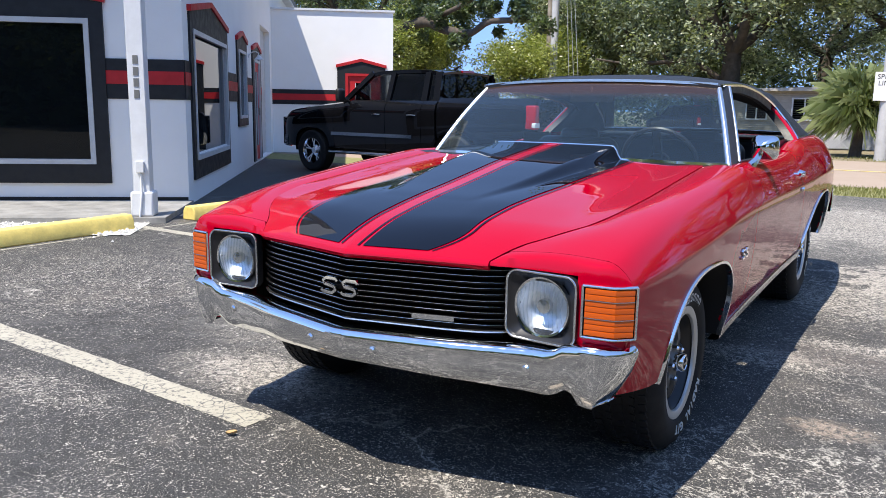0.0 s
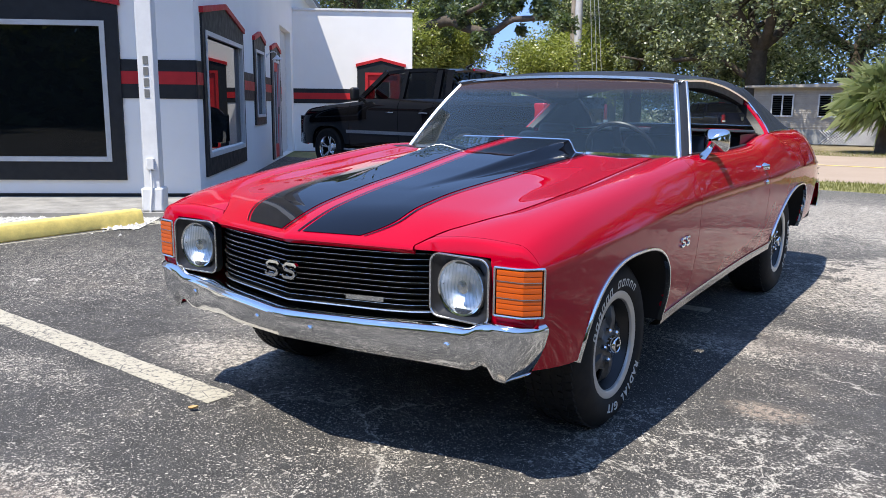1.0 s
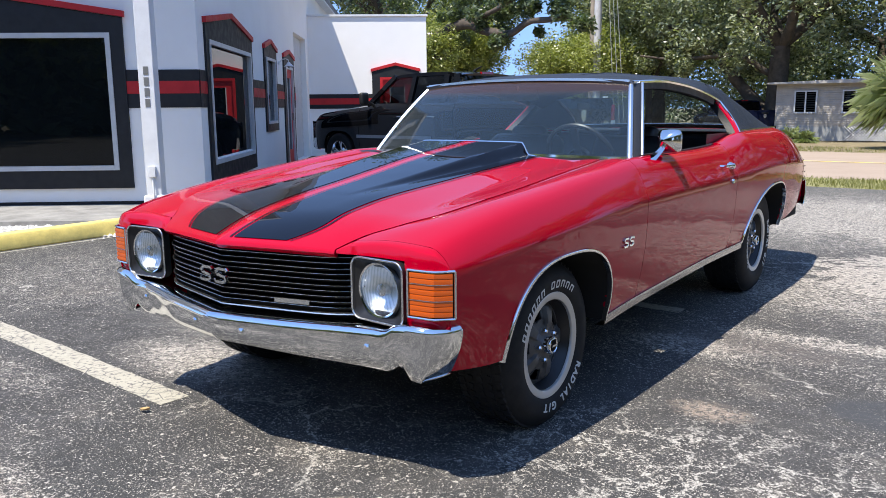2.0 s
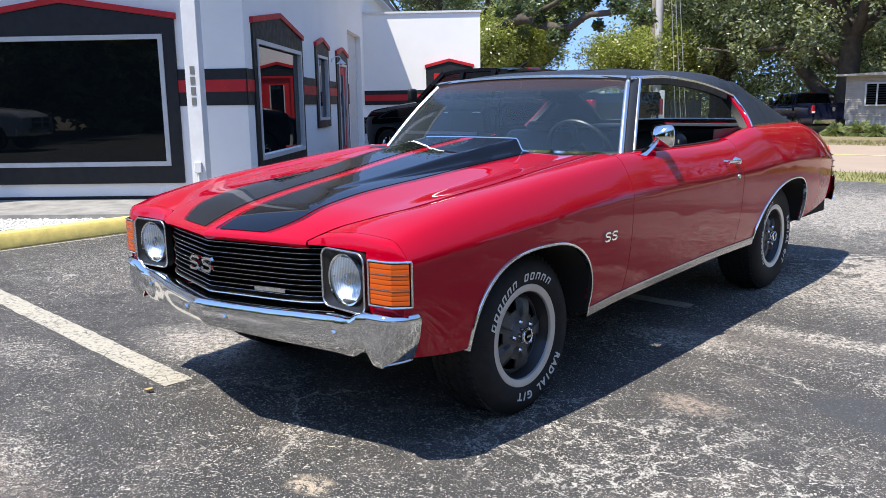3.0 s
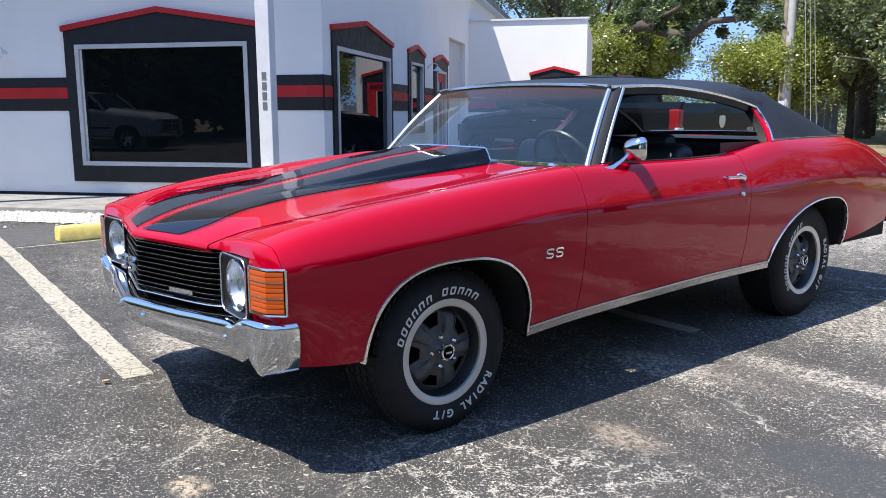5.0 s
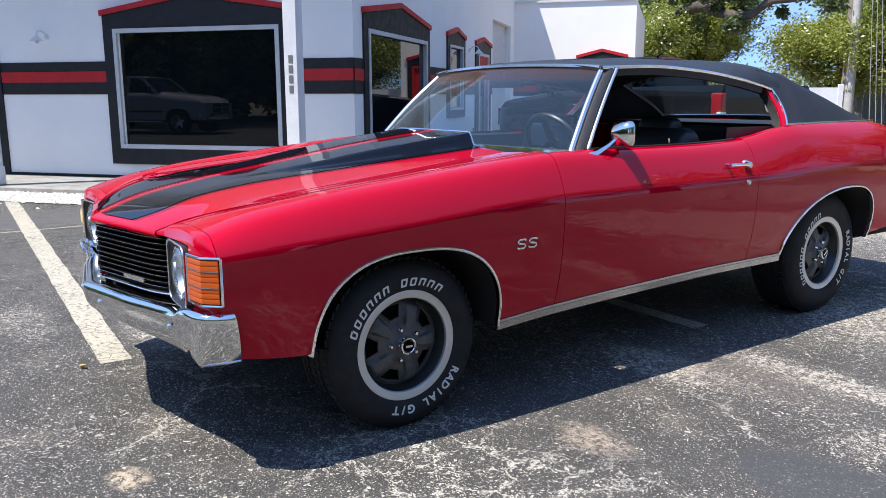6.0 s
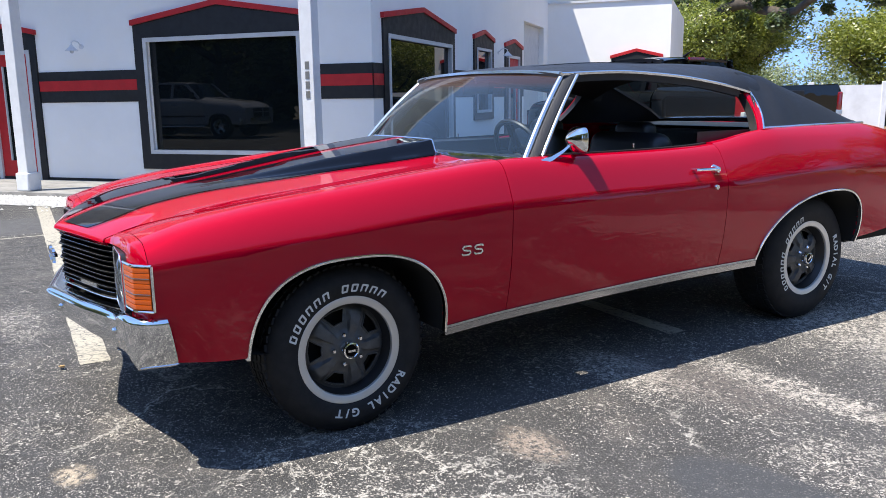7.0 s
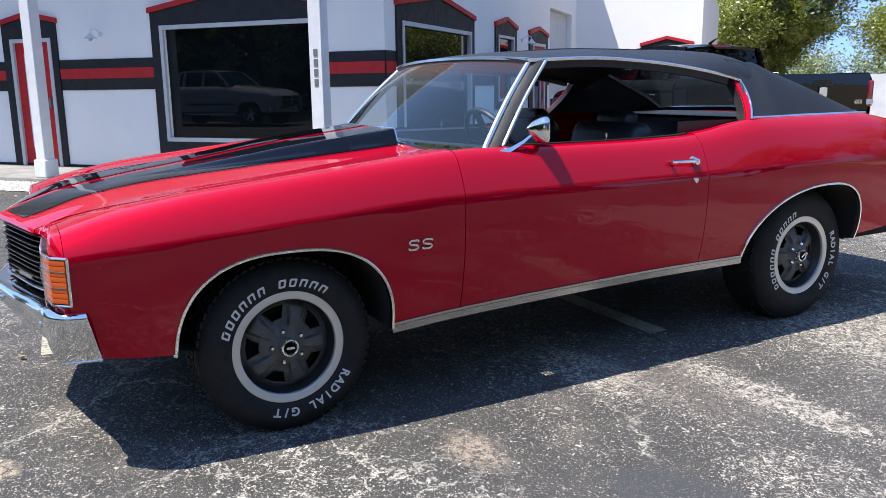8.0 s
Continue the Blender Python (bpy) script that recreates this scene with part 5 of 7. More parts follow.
# sail panels down to the belt
glass_z = curve1([(2.50, 1.398), (2.60, 1.374), (2.9, 1.272), (3.15, 1.182), (3.37, 1.092)])
glass_x = curve1([(2.44, 0.60), (2.60, 0.605), (2.9, 0.645), (3.15, 0.685), (3.37, 0.75)])


def roof_z(x, y):
    q = min(1.0, abs(x) / rail_x(y))
    return rail_z(y) + (crown_z(y) - rail_z(y)) * (1 - q ** (2.6 + 6.0 * step(2.15, 2.65, y))) ** 0.75


rows = []
for j in range(33):
    y = lerp(2.426, 3.38, j / 32)
    xb, zb = lerp(0.836, 0.80, j / 32), 1.090
    k = step(2.50, 2.70, y)
    xr, zr = lerp(rail_x(min(y, 2.6)), lerp(xb, glass_x(y), 0.62), k), lerp(rail_z(min(y, 2.6)) + 0.003, lerp(zb, glass_z(y) + 0.012, 0.66) + 0.02 * (1 - step(3.0, 3.38, y)), k)
    xt, zt = glass_x(y), lerp(roof_z(glass_x(y), min(y + 0.055 * max(0.0, 1 - (y - 2.44) / 0.35), 2.66)) + 0.003, glass_z(y) + 0.012, step(2.56, 2.68, y))
    row = []
    lean = 0.155 * max(0.0, 1 - (y - 2.44) / 0.35)
    for i in range(17):
        t = i / 16
        # quadratic curve from the belt over the shoulder to the window edge
        a, b_, c = (1 - t) ** 2, 2 * t * (1 - t), t * t
        mx, mz = 2 * xr - (xb + xt) / 2, 2 * zr - (zb + zt) / 2
        row.append((a * xb + b_ * mx + c * xt, y + lean * (t if t < 0.5 else lerp(0.5, 0.355, 2 * t - 1)), a * zb + b_ * mz + c * zt))
    rows.append(row)
sl, sr = both("sail_panel", sheet([r[::-1] for r in rows]), VINYL, roof_p, "black vinyl sail panel")
thick(sl, 0.02), thick(sr, 0.02)
both("vinyl_molding", tube([(lerp(0.846, 0.808, i / 20), lerp(2.43, 3.385, i / 20), 1.0925) for i in range(21)], 0.008, 8), CHROME, roof_p, "bright belt molding")
# red rear pillar edge between door opening and vinyl
pil, liner = [], []
for i in range(13):
    t = i / 12
    y = lerp(2.395, 2.475, t) + 0.02 * math.sin(math.pi * t)
    x, z = lerp(0.848, 0.685, t**1.1), lerp(1.082, 1.272, t)
    liner.append([(x - 0.062, y - 0.008, z - 0.006), (x - 0.014, y - 0.009, z - 0.002), (x - 0.014, y + 0.01, z - 0.002)])
    pil.append([(x - 0.016, y - 0.006, z - 0.002), (x - 0.006, y - 0.006, z), (x + 0.001, y + 0.004, z + 0.001), (x + 0.001, y + 0.024, z + 0.003)])
pl, pr2 = both("rear_pillar", sheet([r[::-1] for r in pil], True), RED, car, "red pillar edge")
thick(pl, 0.01), thick(pr2, 0.01)
both("pillar_liner", sheet([r[::-1] for r in liner], True), BLACKP, car, "black weatherstrip", 0)
both("pillar_molding", tube([(lerp(0.850, 0.690, (i / 12) ** 1.1), lerp(2.420, 2.503, i / 12) + 0.02 * math.sin(math.pi * i / 12), lerp(1.085, 1.278, i / 12)) for i in range(13)], 0.006, 8), CHROME, roof_p, "bright molding")
drip = [(rail_x(y) + 0.004, y, rail_z(y) + 0.002) for y in [lerp(1.205, 2.50, i / 30) for i in range(31)]]
both("drip_rail", sweep(drip, [(-0.006, -0.008), (0.007, -0.006), (0.009, 0.004), (0.0, 0.009), (-0.006, 0.006)]), CHROME, roof_p, "bright drip rail")
head_in = [(rail_x(y) - 0.015, y, rail_z(y) - 0.022) for y in [lerp(1.22, 2.43, i / 30) for i in range(31)]]
both("window_header", sweep(head_in, [(-0.016, -0.014), (0.014, -0.014), (0.014, 0.016), (-0.016, 0.016)]), BLACKP, roof_p)

# windshield
def ws_point(s, t, lift=0.0):
    xb, xt = 0.790, 0.640
    x = s * lerp(xb, xt, t)
    yb = 0.885 - 0.175 * (1 - abs(s) ** 2.2)
    yt = 1.215 - 0.065 * (1 - abs(s) ** 2.2)
    zb = 1.000 + 0.015 * (1 - s * s)
    zt = 1.368 + 0.020 * (1 - s * s)
    return (x, lerp(yb, yt, t), lerp(zb, zt, t) + 0.018 * math.sin(math.pi * t))


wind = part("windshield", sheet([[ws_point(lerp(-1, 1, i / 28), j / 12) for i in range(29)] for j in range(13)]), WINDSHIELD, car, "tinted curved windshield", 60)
wind.visible_shadow = False
edge_t = [ws_point(lerp(-1, 1, i / 28), 1.0) for i in range(29)]
edge_b = [ws_point(lerp(-1, 1, i / 28), 0.0) for i in range(29)]
part("windshield_molding", sweep([(x, y - 0.002, z + 0.008) for x, y, z in edge_t], [(-0.010, -0.008), (0.010, -0.007), (0.008, 0.006), (-0.010, 0.007)]), TRIM, wind, "bright header molding")
part("windshield_molding", sweep([(x, y - 0.008, z + 0.006) for x, y, z in edge_b], [(-0.008, -0.006), (0.008, -0.006), (0.006, 0.006), (-0.006, 0.006)]), CHROME, wind, "bright lower molding")


def pillar_strip(o_x, o_y, w, d, z_off=0.0):
    rws = []
    for i in range(13):
        t = i / 12
        x, y, z = ws_point(1.0, t)
        c = Vector((x + o_x, y + o_y, z + z_off))
        n1 = Vector((0.83, -0.45, 0.32)).normalized()
        tt = Vector((-0.45, -0.87, 0.0)).normalized()
        rws.append([c - tt * w - n1 * 0.012, c - tt * w + n1 * d * 0.3, c - tt * w * 0.6 + n1 * d * 0.8, c + n1 * d, c + tt * w * 0.6 + n1 * d * 0.8, c + tt * w + n1 * d * 0.3, c + tt * w - n1 * 0.012])
    return sheet(rws, False)


both("pillar_trim", pillar_strip(0.006, 0.004, 0.013, 0.008), TRIM, wind, "bright pillar molding", 60)
both("front_pillar", pillar_strip(0.024, 0.038, 0.022, 0.003), VINYL, car, "black vinyl front pillar", 60)
both("pillar_trim", pillar_strip(0.038, 0.070, 0.009, 0.007), TRIM, car, "bright vent pillar molding", 60)
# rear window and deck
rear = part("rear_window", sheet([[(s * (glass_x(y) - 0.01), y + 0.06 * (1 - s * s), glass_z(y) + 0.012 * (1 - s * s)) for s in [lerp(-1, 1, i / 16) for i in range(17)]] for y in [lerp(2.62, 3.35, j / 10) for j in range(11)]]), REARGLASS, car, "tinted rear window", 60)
rear.visible_shadow = False
deck = []
for j in range(15):
    t = j / 14
    y = lerp(3.42, 4.12, t)
    xw = quarter_in(y) - 0.004
    deck.append([(s * xw, y + 0.03 * (1 - s * s), shoulder_z(y) + 0.002 + 0.010 * (1 - s * s)) for s in [lerp(-1, 1, i / 16) for i in range(17)]])
thick(part("trunk_lid", sheet(deck, False), RED, car, "red trunk lid"), 0.012)
part("rear_window_molding", sweep([(s * 0.76, 3.365 + 0.06 * (1 - s * s), 1.099 + 0.010 * (1 - s * s)) for s in [lerp(-1, 1, i / 20) for i in range(21)]], [(-0.014, -0.026), (0.014, -0.026), (0.010, 0.007), (-0.010, 0.007)]), CHROME, rear, "bright lower molding")
part("deck_filler", sheet([[(s * 0.79, y, 1.078) for s in (-1, 0, 1)] for y in (2.74, 3.44)]), BLACKP, car, "", 0)
tail = []
for z in (0.93, 0.88, 0.78, 0.66, 0.54):
    tail.append([(s * side_x(4.13, min(z, 0.9)) * 0.99, 4.13 + 0.05 * (1 - s * s) - 0.3 * abs(z - 0.8) ** 2, z) for s in [lerp(-1, 1, i / 16) for i in range(17)]])
thick(part("tail_panel", sheet(tail, True), RED, car, "red tail panel"), 0.012)
rb = []
for i in range(41):
    x = lerp(-0.9, 0.9, i / 40)
    a = abs(x)
    y = 4.235 - 0.05 * (a / 0.9) ** 2 - 0.10 * max(0, (a - 0.8) / 0.1) ** 2
    rb.append([(x, y - 0.08, 0.66), (x, y - 0.02, 0.67), (x, y, 0.645), (x, y - 0.005, 0.56), (x, y - 0.03, 0.49), (x, y - 0.06, 0.48)])
thick(part("rear_bumper", sheet(rb, False), CHROME, car, "chrome rear bumper", 50), 0.006)
for s in (1, -1):
    lampb = part("side_marker", _solid(sheet([[(side_x(y, z) + 0.004, y, z) for y in (3.98 + 0.14 * (0.85 - z), 4.06 + 0.12 * (0.85 - z))] for z in (0.84, 0.78, 0.72, 0.66)], False), s), REDLENS, car, "dark red louvred side marker", 0)
    for k in range(4):
        z = 0.69 + k * 0.045
        part("marker_bar", _solid(tube([(side_x(3.98, z) + 0.006, 3.975 + 0.14 * (0.85 - z), z), (side_x(4.06, z) + 0.006, 4.07 + 0.12 * (0.85 - z), z)], 0.003, 6), s), GRILLE_BLACK, lampb, "", 20)

# door furniture
def on_side(y, z, off=0.0):
    return Vector((side_x(y, z) + off, y, z))


for s, dr in ((1, door_left), (-1, door_right)):
    h = part("door_handle", _solid(join(tube([on_side(1.775, 0.917, 0.03), on_side(1.86, 0.916, 0.034), on_side(1.92, 0.914, 0.03)], 0.0075, 8), tube([on_side(1.785, 0.917, -0.005), on_side(1.785, 0.917, 0.03)], 0.008, 8), tube([on_side(1.915, 0.914, -0.005), on_side(1.915, 0.914, 0.03)], 0.012, 8)), s), CHROME, dr, "chrome door handle")
    part("push_button", _solid(moved(lathe([(0.0, 0.034), (0.014, 0.032), (0.018, 0.02), (0.024, 0.0)], 20), Matrix.Translation(on_side(1.93, 0.911, 0.0))), s), CHROME, h)
    part("door_lock", _solid(moved(lathe([(0.0, 0.012), (0.011, 0.012), (0.014, 0.004), (0.014, -0.004)], 20), Matrix.Translation(on_side(1.925, 0.826, 0.0))), s), CHROME, dr, "chrome key lock")
    sill = [Vector((side_x(y, shoulder_z(y)) - 0.055, y, shoulder_z(y) + 0.004)) for y in [lerp(0.95, 2.012, i / 20) for i in range(21)]]
    part("window_sill_trim", _solid(sweep(sill, [(-0.012, -0.006), (0.010, -0.004), (0.010, 0.004), (-0.012, 0.006)]), s), BLACKP, dr)
    part("lock_knob", _solid(moved(lathe([(0.0, 0.035), (0.006, 0.034), (0.005, 0.0)], 10, "z"), Matrix.Translation((side_x(1.55, 1.0) - 0.12, 1.56, 1.01))), s), CHROME, dr)
    part("door_card", _solid(sheet([[(side_x(y, 1.0) - o, y, z) for y in (0.75, 1.1, 1.6, 2.4)] for o, z in ((0.085, 1.01), (0.13, 1.0), (0.14, 0.6), (0.16, 0.4))]), s), SEATV, dr, "black door card", 0)
# mirror on the driver's door
mst = Vector((0.868, 0.975, 0.990))
mir = part("door_mirror", sweep([mst + Vector((0.0, -0.06, 0.004)), mst + Vector((0.006, -0.01, 0.016)), mst + Vector((0.018, 0.045, 0.045)), mst + Vector((0.026, 0.085, 0.075))], [(-0.022, -0.006), (0.022, -0.006), (0.014, 0.01), (-0.014, 0.01)], scale=[1.3, 1.0, 0.7, 0.5]), CHROME, door_left, "chrome bullet door mirror")
hc = mst + Vector((0.032, 0.125, 0.092))
headp = rounded_rect(0.066, 0.056, 0.030, 5)
mrows = []
for d, k in ((-0.058, 0.10), (-0.050, 0.30), (-0.034, 0.58), (-0.015, 0.86), (0.0, 0.98), (0.012, 1.0), (0.016, 0.96)):
    mrows.append([(x * k, d, y * k + 0.004 * (1 - k)) for x, y in headp])
part("mirror_head", moved(sheet(mrows, True, True), Matrix.Translation(hc) @ pose(0, 0, 0, 0, 0, -14)), CHROME, mir, "chrome mirror housing", 60)
part("mirror_glass", moved(([(x * 0.95, 0.0145, y * 0.95) for x, y in headp], [tuple(range(len(headp)))[::-1]]), Matrix.Translation(hc) @ pose(0, 0, 0, 0, 0, -14)), CHROME, mir, "", 0)
for s, fd in ((1, fender_left), (-1, fender_right)):
    mm = Matrix.Translation(on_side(0.50, 0.677, 0.001)) @ pose(0, 0, 0, 90, 0, 90) @ Matrix.Diagonal((0.78, 0.72, 0.8, 1))
    if s < 0:
        mm = Matrix.Translation((-side_x(0.5, 0.677) - 0.001, 0.5, 0.677)) @ pose(0, 0, 0, 90, 0, -90) @ Matrix.Diagonal((0.78, 0.72, 0.8, 1))
    for c in (-0.037, 0.037):
        g = []
        for pts in ([(0.026, 0.016), (0.018, 0.024), (-0.016, 0.024), (-0.026, 0.014), (-0.018, 0.004)], [(-0.020, 0.004), (0.018, -0.003), (0.020, -0.005)], [(0.020, -0.004), (0.026, -0.014), (0.016, -0.024), (-0.018, -0.024), (-0.026, -0.016)]):
            g.append(sweep([Vector((c + x + y * 0.15, y, 0.004)) for x, y in pts], [(-0.0065, -0.005), (0.0065, -0.005), (0.005, 0.004), (-0.005, 0.004)], (0, 0, 1)))
        part("emblem_plate", moved(join(*g), mm), CHROME, fd, "chrome emblem plate")

# ---- interior ----
part("cabin_floor", box(-0.8, 0.8, 0.6, 3.3, 0.40, 0.44), CARPET, car, "", 0)
part("firewall", box(-0.72, 0.72, 0.60, 0.64, 0.44, 0.975), CARPET, car, "", 0)
dash = []
for y, z in ((0.86, 0.99), (0.98, 1.01), (1.08, 1.005), (1.13, 0.97), (1.12, 0.90), (1.16, 0.80), (1.05, 0.72), (0.8, 0.70)):
    dash.append([(x, y - 0.12 * (1 - (abs(x) / 0.78) ** 2), z) for x in [lerp(-0.78, 0.78, i / 16) for i in range(17)]])
part("dashboard", sheet(dash), SEATV, car, "black padded dashboard", 50)
part("headliner", sheet([[(x, y, lerp(rail_z(y) - 0.012, crown_z(y) - 0.045, 1 - (abs(x) / 0.64) ** 2.4)) for x in [lerp(-0.64, 0.64, i / 10) for i in range(11)]] for y in [lerp(1.26, 2.58, i / 12) for i in range(13)]]), CARPET, car, "", 60)


def cushion(w, d, h, r=0.06, n=5):
    bm = bmesh.new()
    bmesh.ops.create_cube(bm, size=1.0)
    bmesh.ops.scale(bm, vec=(w, d, h), verts=bm.verts)
    bmesh.ops.bevel(bm, geom=bm.edges[:], offset=r, segments=n, profile=0.5, affect="EDGES")
    return bm


for x in (0.38, -0.38):
    seat = part("front_seat", cushion(0.56, 0.56, 0.2, 0.07), SEATV, car, "black vinyl bucket seat")
    seat.location = (x, 1.56, 0.62)
    bk = part("seat_back", cushion(0.54, 0.15, 0.52, 0.07), SEATV, seat)
    bk.location, bk.rotation_euler = (0, 0.32, 0.20), (radians(-14), 0, 0)
    hr = part("headrest", cushion(0.26, 0.10, 0.16, 0.045), SEATV, seat)
    hr.location, hr.rotation_euler = (0, 0.40, 0.43), (radians(-10), 0, 0)
rs = part("rear_seat", cushion(1.3, 0.5, 0.2, 0.06), SEATV, car, "black vinyl rear bench")
rs.location = (0, 2.45, 0.62)
rbk = part("seat_back", cushion(1.3, 0.16, 0.5, 0.06), SEATV, rs)
rbk.location, rbk.rotation_euler = (0, 0.27, 0.2), (radians(-20), 0, 0)
part("parcel_shelf", box(-0.72, 0.72, 2.72, 3.36, 1.04, 1.06), SEATV, car, "", 0)
sw_m = Matrix.Translation((0.38, 1.20, 0.985)) @ pose(0, 0, 0, -62, 0, 0)
part("steering_wheel", moved(sweep([(0.19 * math.cos(2 * math.pi * i / 40), 0.19 * math.sin(2 * math.pi * i / 40), 0) for i in range(41)], ring_prof(0.013, 8), caps=False), sw_m), SEATV, car, "black steering wheel")
part("steering_spokes", moved(join(box(-0.18, 0.18, -0.02, 0.01, -0.015, 0.0), box(-0.02, 0.02, -0.18, 0.0, -0.015, 0.0), lathe([(0.0, 0.03), (0.05, 0.02), (0.06, -0.02)], 20, "z"), tube([(0, 0, -0.02), (0, 0, -0.3)], 0.03)), sw_m), SEATV, car)
part("interior_mirror", moved(box(-0.12, 0.12, -0.012, 0.012, -0.03, 0.03), Matrix.Translation((0, 1.19, 1.315))), BLACKP, car)
part("mirror_stem", tube([(0, 1.17, 1.37), (0, 1.19, 1.32)], 0.006), TRIM, car)
both("quarter_trim", sheet([[(x, y, z) for y, z in ((1.98, zz), (2.2, zz), (2.42, zz))] for x, zz in ((0.785, 0.5), (0.790, 1.02), (0.792, 1.085))]), SEATV, car, "black quarter trim", 0)

# ---- pickups ----
def pickup(name, label, paint, m):
    """Crew-cab pickup, nose towards -y, front axle at y = 0."""
    e = thing(name, label, "pickup truck", m)
    wb = 3.55
    top = curve1([(-0.98, 0.90), (-0.93, 1.0), (-0.85, 1.08), (-0.6, 1.17), (0.0, 1.235), (0.6, 1.29), (0.85, 1.32), (1.05, 1.36), (3.1, 1.37), (3.2, 1.41), (5.11, 1.42)])
    hw_ = curve1([(-0.98, 0.78), (-0.93, 0.86), (-0.8, 0.93), (-0.6, 0.975), (0, 1.0), (0.6, 0.985), (3.0, 0.985), (3.55, 1.0), (4.5, 0.99), (5.11, 0.97)])

    def arch(y):
        for c in (0.0, wb):
            q = abs(y - c) / 0.50
            if q < 1:
                return 0.42 + 0.45 * (1 - q**2.8) ** (1 / 2.4)
        return 0.0

    def side(y, z):
        t = top(y)
        x = hw_(y)
        if z > t - 0.2:
            return x - 0.09 * ((z - t + 0.2) / 0.2) ** 2.4
        return x - 0.05 * ((t - 0.2 - z) / 0.7) ** 2

    def panel(y0, y1, n, extra=()):
        rws = []
        for y in ys(y0, y1, n, extra):
            zb, t = max(0.50, arch(y)), top(y)
            rws.append([(side(y, t) - 0.06, y, t - 0.002)] + [(side(y, z), y, z) for z in [lerp(t, zb, k / 14) for k in range(15)]] + [(side(y, zb) - 0.03, y, zb)])
        return sheet(rws, True)
    ax = [c - 0.5 * math.cos(math.pi * i / 24) for c in (0.0, wb) for i in range(25)]
    for nm, a, b_ in (("fender", -0.96, 0.62), ("front_door", 0.63, 1.95), ("rear_door", 1.96, 2.80), ("cab_corner", 2.81, 3.12), ("bed_side", 3.17, 5.11)):
        L, R = both(nm, panel(a, b_, 12, ax), paint, e)
        thick(L, 0.02), thick(R, 0.02)
        if "door" in nm:
            for s, dd in ((1, L), (-1, R)):
                yh = b_ - 0.2
                part("handle", _solid(tube([(side(yh, 1.13) + 0.02, yh - 0.1, 1.13), (side(yh, 1.13) + 0.035, yh, 1.135), (side(yh, 1.13) + 0.02, yh + 0.1, 1.13)], 0.016, 8), s), CHROME, dd)
    hood_r = []
    for j in range(13):
        y = lerp(-0.97, 0.9, j / 12)
        hood_r.append([(s * (side(y, top(y)) - 0.055), y - 0.08 * (1 - s * s), top(y) + 0.07 * (1 - abs(s) ** 3) + 0.02 * step(0.3, 0.5, abs(s)) * (1 - step(0.6, 0.75, abs(s)))) for s in [lerp(-1, 1, i / 16) for i in range(17)]])
    part("hood", sheet(hood_r), paint, e)
    part("front_face", sheet([[(s * 0.86, -0.98 - 0.09 * (1 - s * s), z) for s in [lerp(-1, 1, i / 12) for i in range(13)]] for z in (1.04, 0.9, 0.62, 0.5)]), paint, e, "", 50)
    gr = part("grille", sheet([[(s * 0.5, -1.0 - 0.09 * (1 - s * s * 0.4), z) for s in [lerp(-1, 1, i / 12) for i in range(13)]] for z in (1.02, 0.88, 0.72)]), BLACKP, e)
    part("grille_cross", join(box(-0.5, 0.5, -1.11, -1.08, 0.87, 0.91), box(-0.03, 0.03, -1.12, -1.08, 0.72, 1.02)), paint, gr, "", 0)
    part("front_bumper", sweep([(s * 0.95, -1.05 + 0.30 * abs(s) ** 3, 0.6) for s in [lerp(-1, 1, i / 16) for i in range(17)]], [(-0.06, -0.14), (0.05, -0.12), (0.07, 0.0), (0.05, 0.10), (-0.06, 0.12)]), CHROME, e)
    part("rear_bumper", box(-0.93, 0.93, 5.11, 5.28, 0.5, 0.68), CHROME, e, "", 30)
    for s in (1, -1):
        part("headlight", _solid(moved(cushion_geo(0.26, 0.12, 0.2, 0.04), Matrix.Translation((0.74, -0.93, 0.93))), s), LAMPGLASS, e)
        part("tail_light", _solid(moved(cushion_geo(0.13, 0.20, 0.38, 0.03), Matrix.Translation((0.93, 5.04, 1.14))), s), REDLENS, e)
        part("running_board", _solid(moved(cushion_geo(0.14, 2.4, 0.06, 0.025), Matrix.Translation((1.0, 1.75, 0.42))), s), CHROME, e, "bright running board")
        mrr = part("door_mirror", _solid(moved(cushion_geo(0.2, 0.10, 0.24, 0.045), Matrix.Translation((1.12, 0.95, 1.47))), s), BLACKP, e)
        part("mirror_arm", _solid(tube([(0.92, 0.98, 1.36), (1.06, 0.96, 1.42)], 0.03), s), BLACKP, mrr)
        part("badge_bar", _solid(box(side(0.30, 0.98) - 0.01, side(0.30, 0.98) + 0.010, 0.28, 0.52, 0.97, 1.02), s), SIGNWHITE, e, "bright badge bar", 0)
        part("badge_bar", _solid(box(side(0.30, 0.98) - 0.01, side(0.30, 0.98) + 0.010, 0.32, 0.52, 0.90, 0.945), s), SIGNWHITE, e, "bright badge bar", 0)
        part("lower_molding", _solid(box(0.985, 1.0, 0.56, 2.6, 0.73, 0.79), s), ROCKER if paint is not SILVER_PAINT else BLACKP, e, "bright side molding", 0)
    part("tailgate", box(-0.9, 0.9, 5.08, 5.13, 0.62, 1.42), paint, e, "", 30)
    gate_badge = prism([(-0.07, 0.09), (-0.075, -0.01), (-0.045, -0.075), (0, -0.1), (0.045, -0.075), (0.075, -0.01), (0.07, 0.09), (0, 0.10)], 5.13, 5.145)
    part("tailgate_badge", ([(x, y, z + 1.14) for x, y, z in gate_badge[0]], gate_badge[1]), CHROME, e, "chrome shield badge", 30)
    part("tailgate_recess", moved(cushion_geo(0.34, 0.02, 0.10, 0.009), Matrix.Translation((0, 5.132, 1.30))), BLACKP, e)
